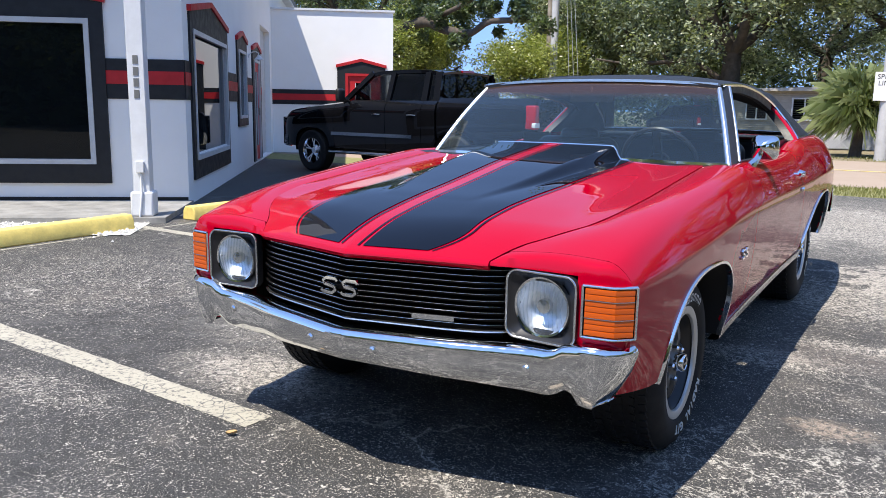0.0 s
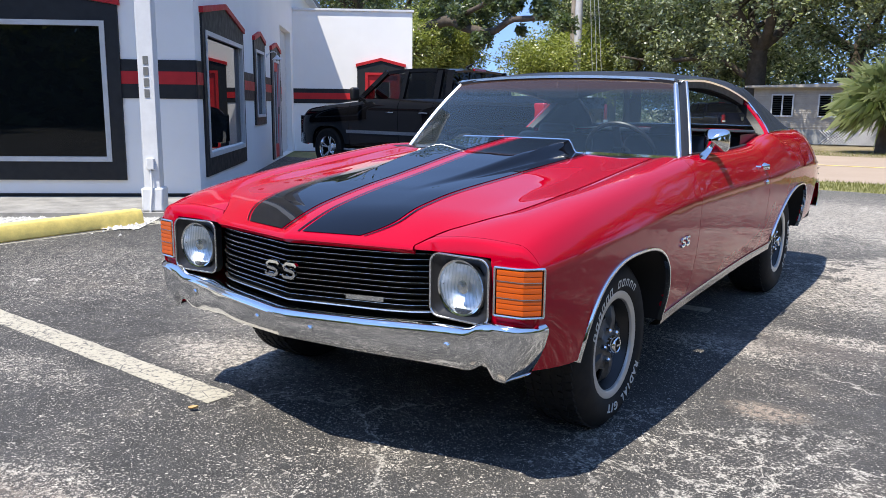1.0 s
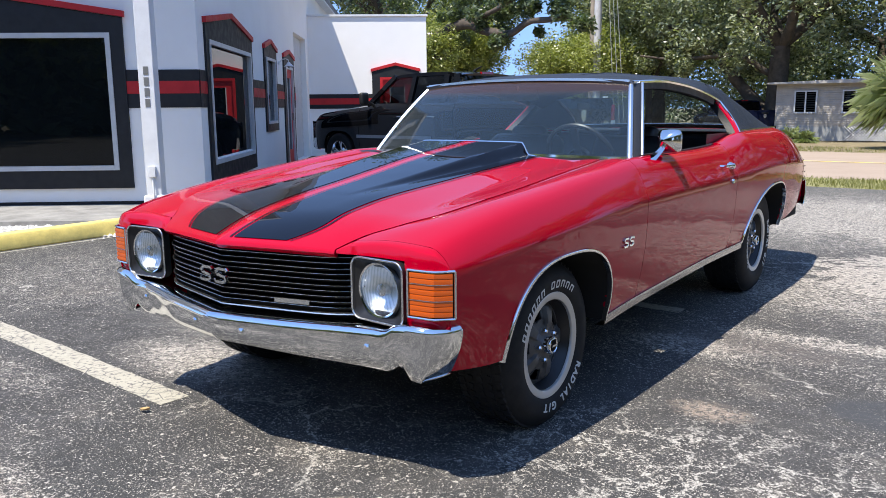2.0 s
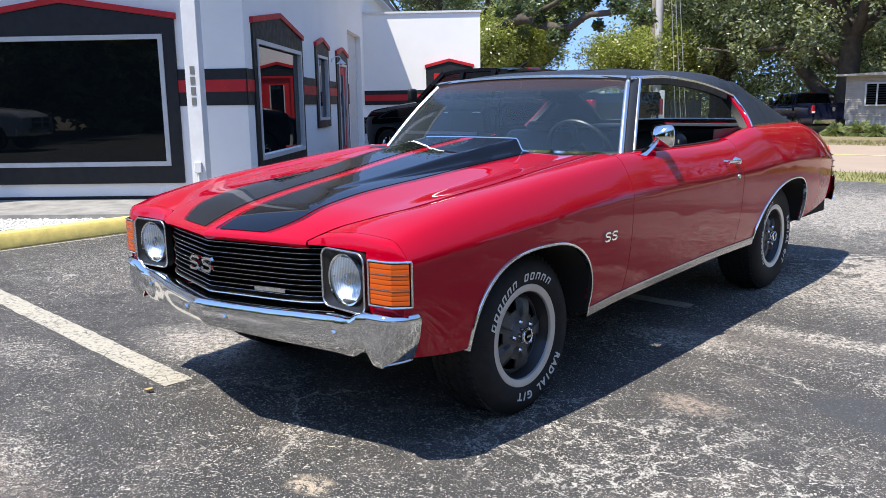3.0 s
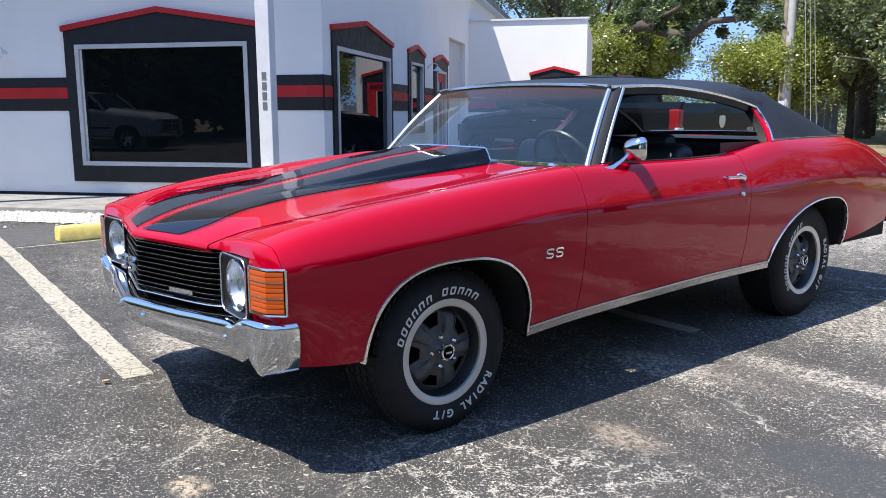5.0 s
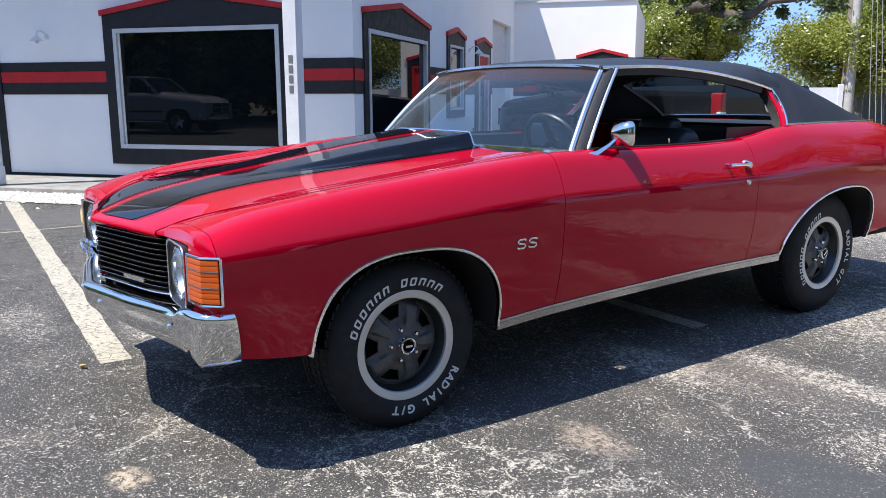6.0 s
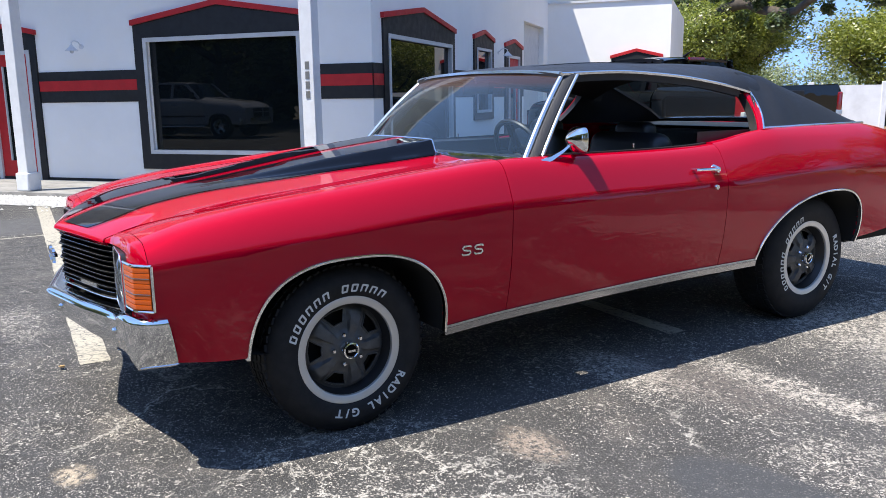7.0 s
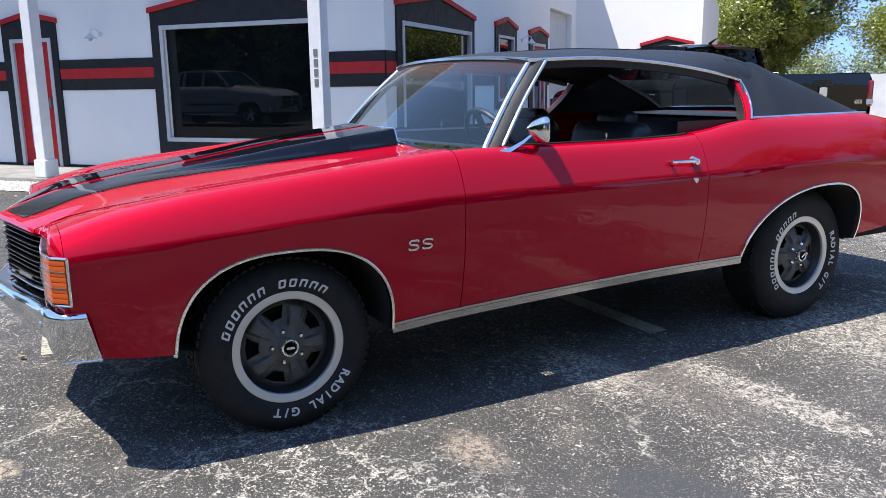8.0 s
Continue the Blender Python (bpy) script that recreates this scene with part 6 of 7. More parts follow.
    part("tailgate_mark", moved(text_geo("4X4", 0.09, 0.002, 0.002), Matrix.Translation((-0.70, 5.134, 1.02)) @ pose(0, 0, 0, 90, 0, 180)), CHROME, e, "chrome lettering", 0)
    part("reverse_lamp", join(*[moved(cushion_geo(0.136, 0.07, 0.08, 0.012), Matrix.Translation((k * 0.931, 5.108, 1.02))) for k in (1, -1)]), SIGNWHITE, e)
    part("bed_floor", box(-0.9, 0.9, 3.17, 5.08, 0.7, 0.75), BLACKP, e, "", 0)
    part("bed_front", box(-0.9, 0.9, 3.14, 3.19, 0.6, 1.40), paint, e, "", 0)
    part("tonneau", box(-0.92, 0.92, 3.2, 5.08, 1.38, 1.415), BLACKP, e, "", 0)
    # cab
    rz = curve1([(1.45, 1.90), (1.7, 1.94), (2.4, 1.955), (2.95, 1.93), (3.05, 1.90)])
    rr_ = [[(s * 0.74, y - 0.1 * (1 - s * s) * max(0, 1 - (y - 1.45) / 0.5), rz(y) - 0.05 * abs(s) ** 3) for s in [lerp(-1, 1, i / 14) for i in range(15)]] for y in [lerp(1.45, 3.05, j / 10) for j in range(11)]]
    thick(part("roof", sheet(rr_), paint, e), 0.04)
    lo, hi = 0.90, 0.735
    for s in (1, -1):
        for y0, y1, w in ((0.82, 1.45, 0.05), (1.95, 1.97, 0.05), (2.80, 2.78, 0.06), (3.08, 3.02, 0.07)):
            part("pillar", _solid(sweep([(lo, y0, 1.34), (hi + 0.005, y1, 1.875)], [(-0.02, -w), (0.02, -w), (0.02, w), (-0.02, w)], (0, 1, 0)), s), paint, e, "", 30)
        part("roof_rail", _solid(sweep([(hi, y, rz(y) - 0.06) for y in [lerp(1.42, 3.04, i / 8) for i in range(9)]], [(-0.03, -0.03), (0.02, -0.03), (0.02, 0.03), (-0.03, 0.03)]), s), paint, e, "", 30)
    for s in (1, -1):
        for y0, y1, t0, t1 in ((0.92, 1.91, 1.50, 1.93), (2.0, 2.76, 2.01, 2.74), (2.86, 3.04, 2.84, 2.98)):
            part("side_window", _solid(([(lo - 0.01, y0, 1.345), (lo - 0.01, y1, 1.345), (hi - 0.005, t1, 1.865), (hi - 0.005, t0, 1.865)], [(0, 1, 2, 3)]), s), PRIVACY if y0 > 1.5 else TRUCKGLASS, e, "", 0)
    part("windshield", sheet([[(s * lerp(0.88, 0.72, t), lerp(0.84, 1.45, t) - 0.1 * (1 - s * s), lerp(1.32, 1.88, t)) for s in [lerp(-1, 1, i / 10) for i in range(11)]] for t in (0, 0.5, 1)]), TRUCKGLASS, e, "", 60)
    part("back_window", ([(-0.86, 3.11, 1.36), (0.86, 3.11, 1.36), (0.72, 3.04, 1.86), (-0.72, 3.04, 1.86)], [(0, 1, 2, 3)]), PRIVACY, e, "dark rear glass", 0)
    part("brake_lamp", box(-0.16, 0.16, 3.03, 3.075, 1.885, 1.925), REDLENS, e, "", 0)
    part("roof_antenna", sweep([(0.0, 2.75, 1.95), (0.0, 2.85, 2.0), (0.0, 2.93, 2.03)], ring_prof(0.02, 6), scale=[1.4, 0.8, 0.4]), BLACKP, e)
    part("cabin", join(box(-0.85, 0.85, 0.95, 3.05, 0.6, 1.2), box(-0.66, -0.16, 1.75, 1.9, 1.2, 1.72), box(0.16, 0.66, 1.75, 1.9, 1.2, 1.72), box(-0.66, 0.66, 2.75, 2.9, 1.2, 1.65)), CARPET, e, "", 0)
    part("chassis", box(-0.7, 0.7, -0.8, 4.6, 0.38, 0.62), DARKHOLE, e, "", 0)
    for s in (1, -1):
        for c in (0.0, wb):
            part("wheel_house", _solid(join(box(0.55, 0.56, c - 0.5, c + 0.5, 0.42, 0.86), sheet([[(x_, c - 0.5 * math.cos(math.pi * i / 16), 0.42 + 0.44 * math.sin(math.pi * i / 16)) for i in range(17)] for x_ in (0.55, 0.95)])), s), DARKHOLE, e, "", 0)
            w = part("wheel", lathe([(0.0, 0.07), (0.06, 0.075), (0.08, 0.05), (0.11, 0.03)], 30), CHROME, e, "chrome alloy wheel")
            w.matrix_local = pose(0.86 * s, c, 0.41, 0, 0, 0 if s > 0 else 180)
            part("tyre", lathe([(0.25, -0.14), (0.28, -0.14), (0.36, -0.145), (0.40, -0.12), (0.41, 0), (0.40, 0.12), (0.36, 0.145), (0.28, 0.14), (0.25, 0.13)], 60), RUBBER, w)
            part("rim", lathe([(0.20, -0.1), (0.25, 0.06), (0.255, 0.12), (0.245, 0.13), (0.23, 0.10), (0.22, 0.02)], 48), CHROME, w)
            part("brake", lathe([(0.21, -0.02), (0.0, -0.02)], 24), DARKHOLE, w)
            for k in range(5):
                a = 2 * math.pi * k / 5 + 0.3
                sp = []
                for da in (-0.16, 0.16):
                    sp.append(sweep([(0.055, 0.07 * math.cos(a), 0.07 * math.sin(a)), (0.06, 0.15 * math.cos(a + da * 0.6), 0.15 * math.sin(a + da * 0.6)), (0.07, 0.24 * math.cos(a + da), 0.24 * math.sin(a + da))], [(-0.017, -0.02), (0.017, -0.02), (0.012, 0.012), (-0.012, 0.012)], (1, 0, 0)))
                part("spoke", join(*sp), CHROME, w)
    return e


def cushion_geo(w, d, h, r):
    bm = cushion(w, d, h, r, 3)
    bm.verts.ensure_lookup_table()
    v = [x.co.copy() for x in bm.verts]
    f = [tuple(q.index for q in fc.verts) for fc in bm.faces]
    bm.free()
    return v, f


pickup("pickup_truck", "black crew-cab pickup parked beside the shop", TRUCK_BLACK, Matrix.Translation((-8.43, 9.56, 0)) @ pose(0, 0, 0, 0, 0, -96.7) @ Matrix.Scale(0.967, 4))


# ---- trees ----
def leafy(points, size, rnd, n_per, spread, droop=0.0):
    """Loose leaves scattered round clump centres."""
    v, f = [], []
    for c, r in points:
        for _ in range(n_per):
            d = Vector((rnd.gauss(0, 1), rnd.gauss(0, 1), rnd.gauss(0, 0.75)))
            d = d.normalized() * (rnd.random() ** 0.45) * r * spread
            p = c + d
            p.z -= droop * rnd.random()
            a = Vector((rnd.uniform(-1, 1), rnd.uniform(-1, 1), rnd.uniform(-0.7, 0.7))).normalized()
            b = a.cross(Vector((rnd.uniform(-1, 1), rnd.uniform(-1, 1), rnd.uniform(-1, 1)))).normalized()
            s = size * rnd.uniform(0.6, 1.35)
            o = len(v)
            v += [p - a * s, p + b * s * 0.42, p + a * s, p - b * s * 0.42]
            f.append((o, o + 1, o + 2, o + 3))
    return v, f


def branching(rnd, base, direction, length, radius, depth, limbs, tips, bend=0.35, up=0.15):
    pts, d, p = [Vector(base)], Vector(direction).normalized(), Vector(base)
    n = 6
    for i in range(n):
        d = (d + Vector((rnd.uniform(-bend, bend), rnd.uniform(-bend, bend), rnd.uniform(-bend, bend) * 0.7 + up)) * 0.5).normalized()
        p = p + d * (length / n)
        pts.append(p.copy())
    limbs.append((pts, radius))
    if depth == 0:
        tips.append(pts[-1])
        tips.append(pts[-3])
        return
    k = rnd.choice((2, 3, 3)) if depth > 1 else 3
    for i in range(k):
        j = rnd.randint(3, n) if i else n
        side = Vector((rnd.uniform(-1, 1), rnd.uniform(-1, 1), rnd.uniform(-0.15, 0.6))).normalized()
        branching(rnd, pts[j], (d * 0.7 + side).normalized(), length * rnd.uniform(0.58, 0.78), radius * 0.55, depth - 1, limbs, tips, bend, up)


def tree(label, x, y, h, spread, seed, leaf=None, leaf_size=0.092, n_per=230, trunk_r=0.35, lean=(0, 0), trunk_frac=0.28, clump=1.25, depth=3, fill=60, low=1.8, boughs=()):
    rnd = random.Random(seed)
    e = thing("tree", label, "tree", Matrix.Translation((x, y, -0.03)), "trees behind the street")
    limbs, tips = [], []
    t_len = h * trunk_frac
    base = Vector((0, 0, 0))
    topp = Vector((lean[0] * t_len, lean[1] * t_len, t_len))
    limbs.append(([base, base.lerp(topp, 0.4) + Vector((rnd.uniform(-0.1, 0.1), 0, 0)), topp], trunk_r))
    k = 5
    for i in range(k):
        a = 2 * math.pi * (i + rnd.random() * 0.6) / k
        branching(rnd, topp, (math.cos(a) * spread, math.sin(a) * spread, rnd.uniform(0.35, 1.0)), h * 0.36, trunk_r * 0.55, depth - 1, limbs, tips)
    g = []
    for pts, r, leaves in boughs:
        # heavy crooked boughs, rounded between their bends
        fx, fy, fz = (curve1([(i, p[a]) for i, p in enumerate(pts)]) for a in range(3))
        m = 4 * (len(pts) - 1)
        g.append(tube([(fx(i / 4), fy(i / 4), fz(i / 4)) for i in range(m + 1)], r, 8, [lerp(1.0, 0.28, i / m) * (1 + 0.1 * math.sin(i * 2.3)) for i in range(m + 1)]))
    for pts, r in limbs:
        m = len(pts)
        g.append(tube(pts, r, 7, [lerp(1.0, 0.5, i / (m - 1)) if r < trunk_r else (1.35, 1.0, 0.85)[min(i, 2)] for i in range(m)]))
    part("trunk", join(*g), BARK, e, "grey-brown trunk with spreading limbs", 60)
    clumps = [(t + Vector((rnd.uniform(-0.5, 0.5), rnd.uniform(-0.5, 0.5), rnd.uniform(-0.3, 0.5))), clump * rnd.uniform(0.6, 1.25)) for t in tips]
    cr = h * 0.40
    for _ in range(fill):
        d = Vector((rnd.gauss(0, 1), rnd.gauss(0, 1), rnd.gauss(0, 0.8))).normalized() * (rnd.random() ** 0.35)
        c = topp + Vector((d.x * cr * spread * 0.85, d.y * cr * spread * 0.85, h * 0.30 + d.z * h * 0.40))
        if c.z > low:
            clumps.append((c, clump * rnd.uniform(0.4, 0.95)))
    for pts, r, leaves in boughs:
        for k in range(len(pts)):
            for _ in range(leaves if k > len(pts) * 0.35 else 0):
                c = Vector(pts[k]) + Vector((rnd.uniform(-0.9, 0.9), rnd.uniform(-0.6, 0.9), rnd.uniform(-0.45, 1.1)))
                clumps.append((c, rnd.uniform(0.18, 0.5)))
    part("crown", leafy(clumps, leaf_size, rnd, n_per, 1.0, 0.15), leaf or OAKLEAF, e, "loose leafy crown", 0)
    return e


OAK = "spreading live oak with small dark green leaves"
LIME = "bright yellow-green shade tree in full sun"
tree(OAK, -13.8, 38.0, 13, 1.2, 11, n_per=300, fill=110, low=2.0)
tree(OAK, -5.9, 30.2, 12.5, 1.3, 12, n_per=340, fill=150, lean=(0.05, -0.1), low=2.4, trunk_r=0.4, boughs=(
    ([(-0.3, 0.2, 0.9), (-1.2, 0.3, 1.8), (-2.1, 0.2, 2.9), (-3.0, 0.0, 4.0), (-4.6, -0.4, 4.6)], 0.30, 3),
    ([(-0.1, -0.2, 2.4), (-1.5, -0.8, 3.2), (-3.4, -1.2, 3.1), (-5.0, -1.4, 3.3)], 0.13, 3)))
tree(OAK, 1.5, 30.0, 12.5, 1.3, 26, n_per=320, fill=130, low=2.6)
tree(OAK, 5.5, 35.0, 13, 1.3, 13, n_per=280, fill=90)
tree(OAK, -3.5, 39.0, 14, 1.3, 14, n_per=240, fill=80)
tree(OAK, 11.5, 33.0, 14, 1.3, 15, n_per=160, fill=60)
tree(OAK, 2.5, 43.0, 14, 1.3, 25, n_per=170, fill=80)
tree(OAK, -23.5, 28.5, 12.5, 1.4, 16, DARKLEAF, n_per=260, fill=110, lean=(0.3, 0), low=3.6, boughs=(
    ([(0.9, -1.5, 3.0), (5.2, -5.0, 3.85), (6.5, -5.0, 4.2), (7.6, -5.0, 4.5), (8.7, -5.0, 4.12), (9.6, -5.0, 3.98), (10.6, -5.0, 4.4), (12.3, -4.8, 4.4)], 0.30, 5),
    ([(7.6, -5.0, 4.5), (8.6, -5.1, 4.75), (9.9, -5.2, 5.2), (11.2, -5.0, 5.9)], 0.14, 6),
    ([(5.2, -5.0, 3.85), (6.2, -5.3, 3.3), (6.9, -5.4, 3.15)], 0.15, 1)))
tree(LIME, -18.6, 25.0, 4.7, 1.1, 21, LIMELEAF, 0.062, 420, 0.14, clump=0.75, fill=60, low=0.8)
tree(LIME, -17.5, 25.2, 4.5, 0.55, 28, LIMELEAF, 0.062, 380, 0.13, clump=0.6, fill=45, low=0.7)
tree(OAK, -12.0, 32.5, 7.5, 1.1, 24, OAKLEAF, 0.075, 380, 0.16, clump=0.85, fill=75, low=0.9)
tree(LIME, -14.0, 30.0, 4.9, 1.0, 31, LIMELEAF, 0.066, 400, 0.14, clump=0.8, fill=55, low=0.8)
tree(LIME, -30.5, 40.0, 9.5, 1.1, 22, LIMELEAF, 0.12, 200, 0.2, fill=60)
tree(LIME, -15.5, 43.0, 9.5, 0.9, 23, LIMELEAF, 0.12, 200, 0.2, fill=60)
tree(OAK, -33.0, 33.0, 12, 1.3, 17, DARKLEAF, n_per=150, fill=60)
# trees round the rest of the lot, behind the camera's side
for i, (x, y, hh) in enumerate(((19, -8, 10), (22, 3, 11), (20, 12, 10), (16, -20, 11), (6, -25, 11), (-6, -26, 11), (-17, -24, 12), (-27, -20, 12), (17, 21, 11))):
    tree(OAK, x, y, hh, 1.35, 40 + i, n_per=120, fill=60, leaf_size=0.15, clump=1.4, low=1.2)
rb_ = random.Random(79)
bc = [(Vector((rb_.uniform(-45, 28), rb_.uniform(-36, -30), rb_.uniform(0.0, 11))), rb_.uniform(1.2, 2.4)) for _ in range(260)]
bc += [(Vector((rb_.uniform(27, 33), rb_.uniform(-32, 24), rb_.uniform(0.0, 11))), rb_.uniform(1.2, 2.4)) for _ in range(180)]
bc += [(Vector((rb_.uniform(-45, 28), rb_.uniform(-41, -36), rb_.uniform(0.0, 7))), rb_.uniform(1.6, 2.6)) for _ in range(200)]
tagged(part("hedgerow", leafy(bc, 0.6, rb_, 130, 1.0), OAKLEAF, None, "", 0), "tall dark tree line round the lot", "trees", kind="stuff")
# low scrub along the far side of the street
rs_ = random.Random(77)
sc = [(Vector((rs_.uniform(-9, 20), rs_.uniform(35.5, 38), rs_.uniform(0.2, 3.2))), rs_.uniform(0.6, 1.4)) for _ in range(110)]
rw_ = random.Random(78)
wc = [(Vector((rw_.uniform(-14, 24), rw_.uniform(44, 54), rw_.uniform(0.0, 11))), rw_.uniform(1.2, 2.4)) for _ in range(230)]
wc += [(Vector((rw_.uniform(-60, -21), rw_.uniform(52, 62), rw_.uniform(0.0, 3.2))), rw_.uniform(1.2, 2.2)) for _ in range(90)]
wc += [(Vector((rw_.uniform(-21, -9), rw_.uniform(46, 56), rw_.uniform(0.0, 7.5))), rw_.uniform(1.2, 2.2)) for _ in range(110)]
tagged(part("woodland", leafy(wc, 0.14, rw_, 320, 1.0), OAKLEAF, None, "", 0), "dense shaded woodland behind the oaks", "woodland", kind="stuff")
tagged(part("undergrowth", leafy(sc, 0.12, rs_, 130, 1.0), OAKLEAF, None, "", 0), "dense dark green scrub under the oaks", "shrubs", kind="stuff")


# ---- palm ----
def palm(x, y, h, seed, n=70, reach=1.5, name="palm", label="low bushy fan palm with sunlit fronds", cat="palm tree"):
    rnd = random.Random(seed)
    e = thing(name, label, cat, Matrix.Translation((x, y, -0.03)))
    part("trunk", tube([(0, 0, 0), (0.03, 0.02, h * 0.5), (0, 0.02, h)], 0.15, 10, [1.2, 1.0, 0.9]), BARK, e)
    v, f = [], []
    for i in range(n):
        a = rnd.uniform(0, 2 * math.pi)
        el = rnd.uniform(-0.5, 1.35)
        d = Vector((math.cos(a) * math.cos(el), math.sin(a) * math.cos(el), math.sin(el)))
        stem = rnd.uniform(0.25, 0.75) * reach * 0.6
        c0 = Vector((0, 0, h)) + d * stem
        side = d.cross(Vector((0, 0, 1))).normalized()
        upv = side.cross(d).normalized()
        o = len(v)
        w = 0.018
        v += [Vector((0, 0, h)) - side * w, Vector((0, 0, h)) + side * w, c0 + side * w, c0 - side * w]
        f.append((o, o + 1, o + 2, o + 3))
        for k in range(13):
            b = lerp(-1.25, 1.25, k / 12)
            bd = (d * math.cos(b) + side * math.sin(b)).normalized()
            ln = reach * 0.7 * rnd.uniform(0.7, 1.15) * (0.7 + 0.3 * math.cos(b))
            p1 = c0 + bd * ln * 0.55
            p2 = c0 + bd * ln + Vector((0, 0, -ln * rnd.uniform(0.15, 0.5)))
            ws = upv.cross(bd).normalized() * 0.007
            o = len(v)
            v += [c0, p1 - ws, p2, p1 + ws]
            f += [(o, o + 1, o + 2), (o, o + 2, o + 3)]
    part("fronds", (v, f), PALMLEAF, e, "stiff green fan fronds", 0)


palm(-0.6, 23.5, 1.48, 3, 170, 1.5)
for k, (x, y, r) in enumerate(((-5.2, 26.6, 0.5), (-4.5, 26.8, 0.6), (-3.9, 26.5, 0.45), (1.2, 24.6, 0.7))):
    palm(x, y, 0.12, 60 + k, 30, r, "yucca", "low spiky yucca clump on bare ground", "shrub")


# ---- poles, sign, far fence and houses ----
def utility_pole(x, y, h, r, material, label):
    e = thing("utility_pole", label, "utility pole", Matrix.Translation((x, y, -0.03)), "utility poles")
    part("shaft", tube([(0, 0, 0), (0, 0, h)], r, 14, [1.0, 0.75]), material, e)
    return e


p1 = utility_pole(-12.4, 27.9, 11, 0.17, POLEGREY, "pale concrete utility pole among the trees")
p2 = utility_pole(-12.75, 28.2, 10, 0.15, POLEWOOD, "weathered wooden utility pole among the trees")
for k in range(3):
    tagged(part("guy_wire", tube([(-12.2 + 0.12 * k, 27.7, 10.5), (-11.2 + 0.22 * k, 27.2, 0.0)], 0.010, 5), GALV), "thin steel guy wire beside the poles", "wire", "guy wires")

sgn = thing("speed_sign", "white speed limit sign on a grey wooden pole", "road sign", Matrix.Translation((0.13, 21.9, -0.03)) @ pose(0, 0, 0, 0, 0, 5))
part("sign_post", tube([(0.04, 0.12, 0), (0.04, 0.12, 8.5)], 0.165, 14, [1.0, 0.85]), POLEGREY, sgn, "weathered grey wooden pole")
plate = part("sign_plate", box(-0.3, 0.3, -0.06, -0.045, 1.62, 2.38), SIGNWHITE, sgn, "", 0)
for wd, z in (("SPEED", 2.25), ("LIMIT", 2.08)):
    part("sign_word", moved(text_geo(wd, 0.18, 0.002), Matrix.Translation((0, -0.064, z)) @ pose(0, 0, 0, 90, 0, 0)), SIGNBLACK, plate, "black sign lettering", 0)

ff = thing("board_fence", "grey weathered board fence across the street", "fence", Matrix.Translation((-9.5, 33.0, -0.03)))
for i in range(11):
    x0 = -6.5 + i * 0.30
    part("fence_board", box(x0 + 0.008, x0 + 0.292, -0.012, 0.012, 0.05, 1.75 + 0.02 * ((i * 7) % 3)), FENCEGREY, ff, "", 0)


def trailer_home(x, y, rz, w=6.0, d=3.6, h=2.5):
    e = thing("mobile_home", "pale mobile home with lap siding and lattice skirt", "house", Matrix.Translation((x, y, 0)) @ pose(0, 0, 0, 0, 0, rz))
    rws = []
    for i in range(19):
        z = 0.55 + i * (h - 0.55) / 18
        rws += [(z, -0.0), (z + (h - 0.55) / 18 - 0.004, -0.02)]
    part("wall", sheet([[(-w / 2, o, z), (w / 2, o, z)] for z, o in rws], True), SIDING, e, "pale lap siding", 0)
    part("wall", box(-w / 2, w / 2, 0.01, d, 0.5, h), SIDING, e, "", 0)
    part("roof", prism([(-w / 2 - 0.25, h), (w / 2 + 0.25, h), (w / 2 + 0.25, h + 0.06), (0, h + 0.14), (-w / 2 - 0.25, h + 0.06)], -0.35, d + 0.2), SIDING, e, "", 0)
    for c, ww in ((-w / 2 + 1.0, 0.33), (-w / 2 + 2.6, 0.38), (w / 2 - 1.0, 0.38)):
        wdw = part("window", box(c - ww, c + ww, -0.05, -0.01, 1.0, 1.7), BRIGHTGLASS, e, "", 0)
        part("window_frame", join(box(c - ww - 0.05, c - ww, -0.07, 0, 0.95, 1.75), box(c + ww, c + ww + 0.05, -0.07, 0, 0.95, 1.75), box(c - 0.025, c + 0.025, -0.07, 0, 1.0, 1.7), box(c - ww, c + ww, -0.07, 0, 1.7, 1.75), box(c - ww, c + ww, -0.07, 0, 0.95, 1.0)), FRAMEWHITE, wdw, "", 0)
    lat = []
    part("skirt_panel", box(-w / 2 + 0.05, w / 2 - 0.05, 0.015, 0.05, 0.0, 0.52), FENCEGREY, e, "grey skirt panel", 0)
    for i in range(14):
        x0 = -0.7 + i * 0.1
        lat.append(sweep([(x0, -0.01, 0.02), (min(x0 + 0.5, w / 2), -0.01, 0.5)], [(-0.012, -0.006), (0.012, -0.006), (0.012, 0.006), (-0.012, 0.006)], (0, 1, 0)))
        lat.append(sweep([(min(x0 + 0.5, w / 2), -0.02, 0.02), (x0, -0.02, 0.5)], [(-0.012, -0.006), (0.012, -0.006), (0.012, 0.006), (-0.012, 0.006)], (0, 1, 0)))
    part("lattice_skirt", join(*lat), SIGNWHITE, e, "white lattice skirt", 0)
    return e


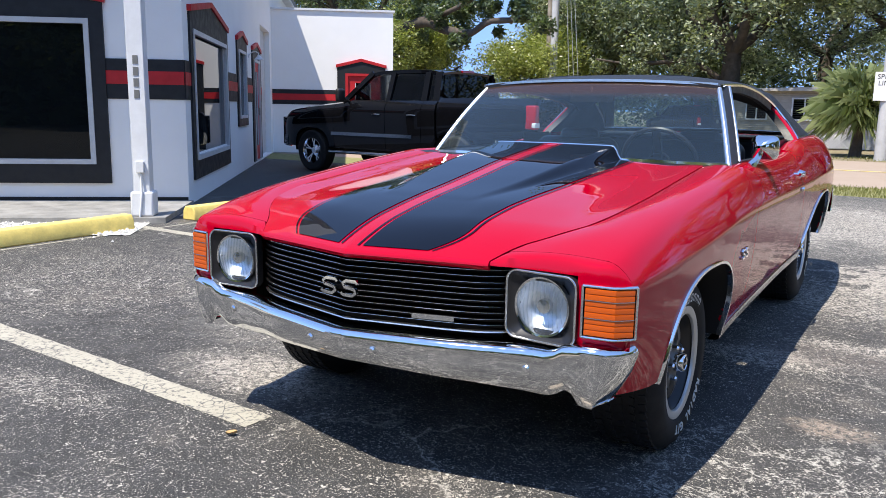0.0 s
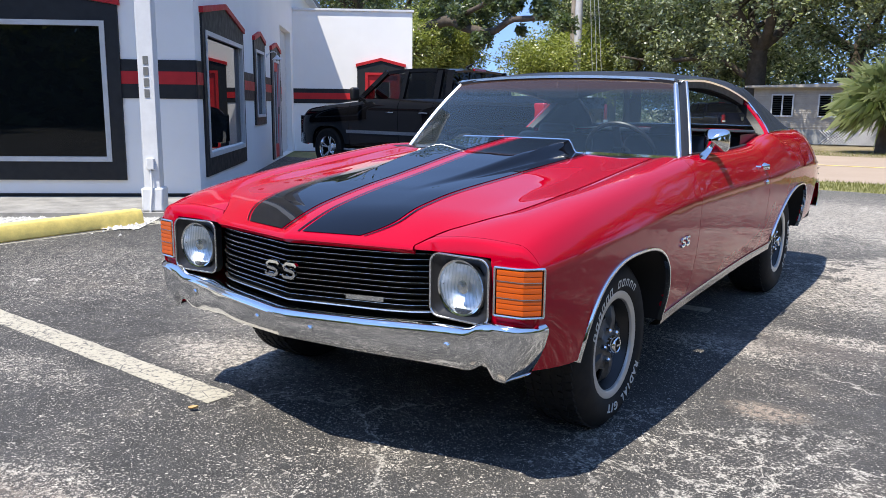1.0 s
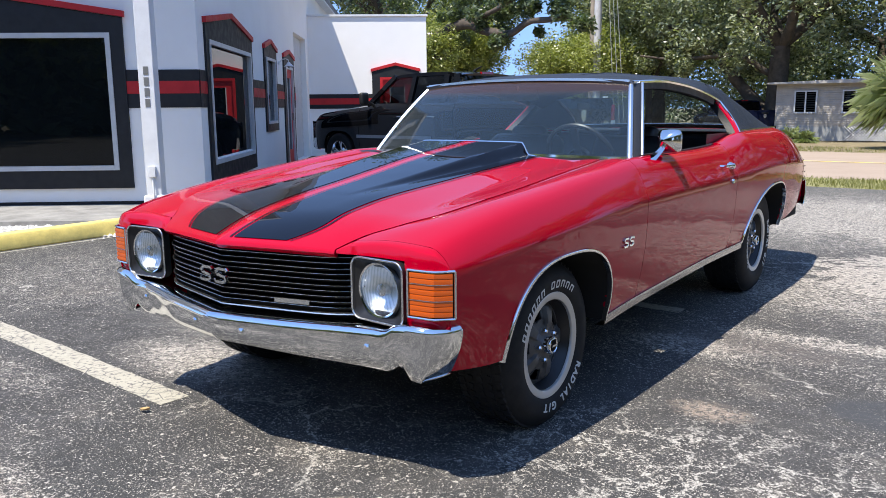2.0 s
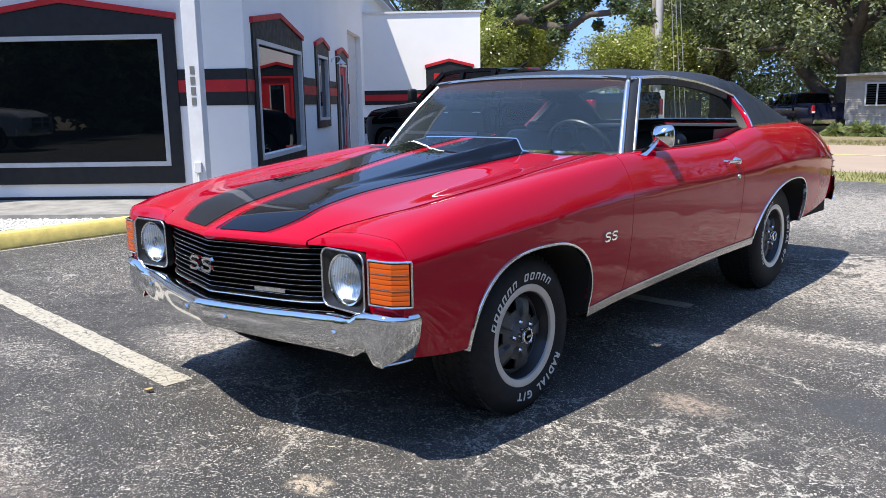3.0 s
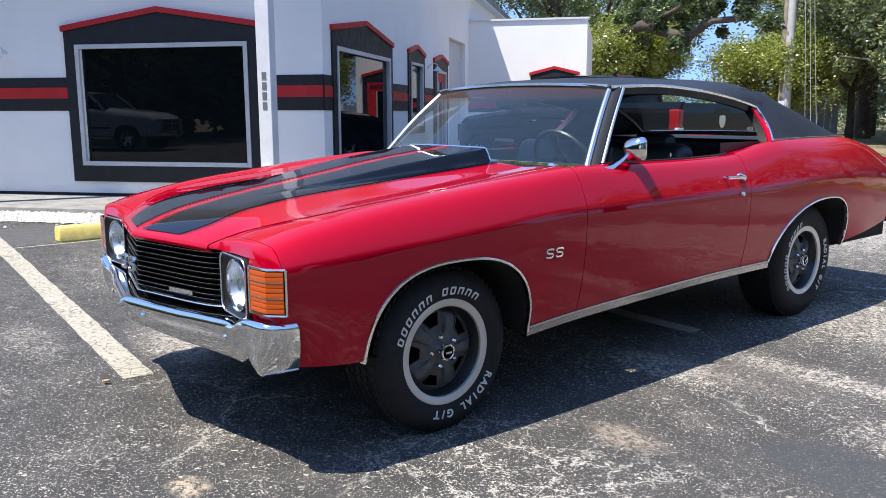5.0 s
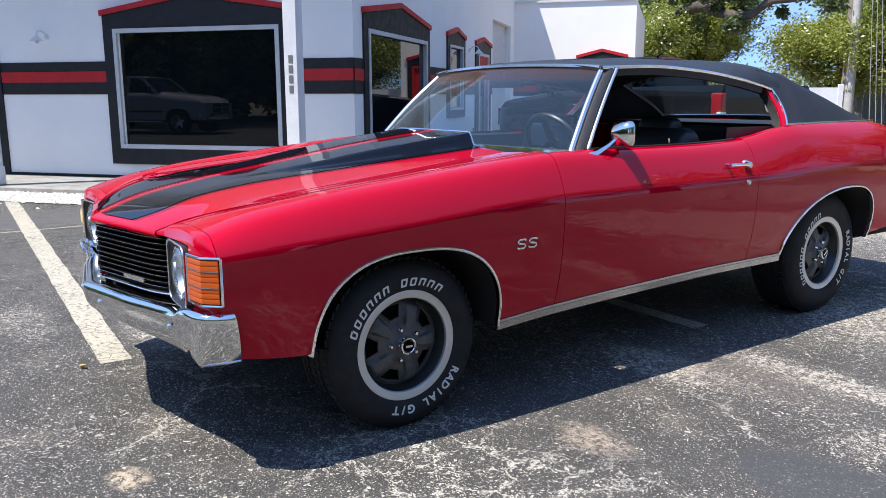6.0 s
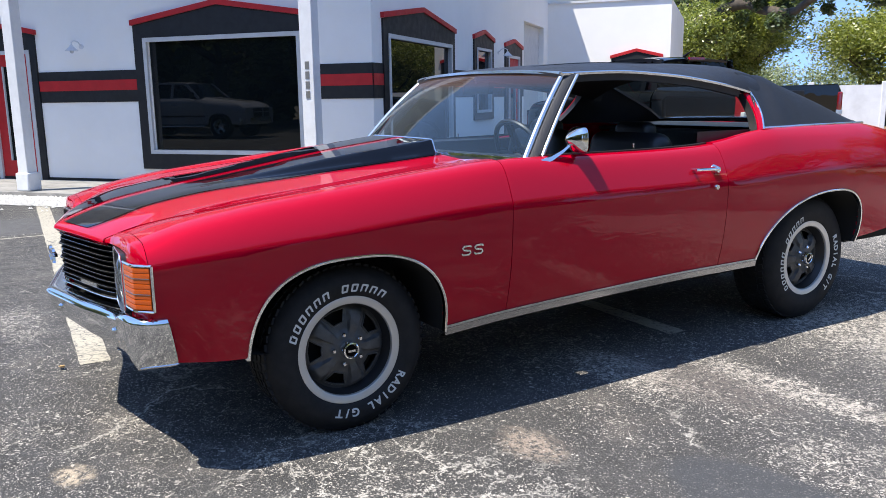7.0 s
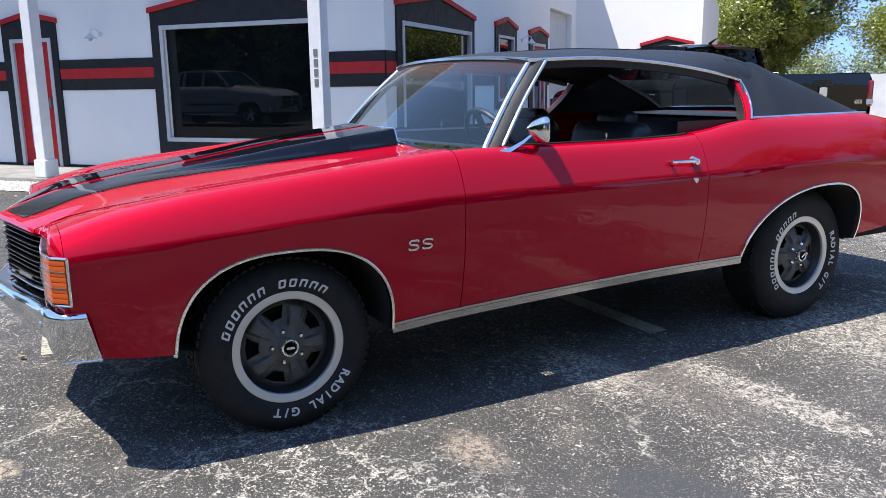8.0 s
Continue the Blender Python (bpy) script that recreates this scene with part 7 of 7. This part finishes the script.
trailer_home(-2.3, 28.0, 2, 6.0, 3.6, 1.98)
pickup("parked_pickup", "dark blue pickup parked under the oaks", NAVY, Matrix.Translation((-8.4, 31.0, -0.03)) @ pose(0, 0, 0, 0, 0, 223) @ Matrix.Scale(0.77, 4))
# pickup model in place of a sedan, for the shop window's reflection
pickup("silver_stand_in", "silver pickup standing in for a lower car across the lot", SILVER_PAINT, BM @ Matrix.Translation((-14.3, -7.5, 0)) @ pose(0, 0, 0, 0, 0, 90))


# small red marker cone on the street
cone = thing("marker_cone", "small red plastic marker cone on the street", "traffic cone", Matrix.Translation((-3.13, 18.44, -0.02)) @ Matrix.Scale(0.5, 4))
part("cone_body", lathe([(0.018, 0.24), (0.022, 0.235), (0.075, 0.02), (0.075, 0.012)], 20, "z"), CONE_ORANGE, cone)
part("cone_foot", box(-0.1, 0.1, -0.1, 0.1, 0.0, 0.014), CONE_ORANGE, cone, "", 0)

# dry leaf lying by the parking line
leaf_rows = [[(0.045 * t, 0.014 * k * math.sin(math.pi * min(1.0, 0.08 + t * 0.9)), 0.006 + 0.010 * abs(k) + 0.008 * t * t) for k in (-1, -0.5, 0, 0.5, 1)] for t in [i / 6 for i in range(7)]]
dry_leaf = thick(part("fallen_leaf", sheet(leaf_rows), painted("dry_leaf", (0.55, 0.36, 0.16), 0.8, 0.15, 30), None, "", 60), 0.0015)
dry_leaf.matrix_world = pose(-0.59, -0.88, 0.0, 0, 0, 25)
tagged(dry_leaf, "dry tan fallen leaf lying on the asphalt", "leaf")

# grass on the verges
rgv = random.Random(91)
gv_, gf_ = [], []
for i in range(30000):
    if rgv.random() < 0.62:
        x, y = rgv.uniform(-9, 9), rgv.uniform(10.62, 12.4)
    else:
        x, y = rgv.uniform(-14, 10), rgv.uniform(21.05, 23.6)
    if math.sin(x * 1.7 + math.sin(y * 2.3)) + rgv.uniform(-1, 1) < -0.5:
        continue
    a, h_ = rgv.uniform(0, 6.28), rgv.uniform(0.015, 0.065)
    w_ = 0.008
    c, s_ = math.cos(a) * w_, math.sin(a) * w_
    o = len(gv_)
    gv_ += [(x - c, y - s_, -0.025), (x + c, y + s_, -0.025), (x + rgv.uniform(-0.04, 0.04), y + rgv.uniform(-0.04, 0.04), h_)]
    gf_.append((o, o + 1, o + 2))
tagged(part("grass", (gv_, gf_), GRASS, None, "", 0), "dry yellow-green grass blades along the street", "grass", kind="stuff")
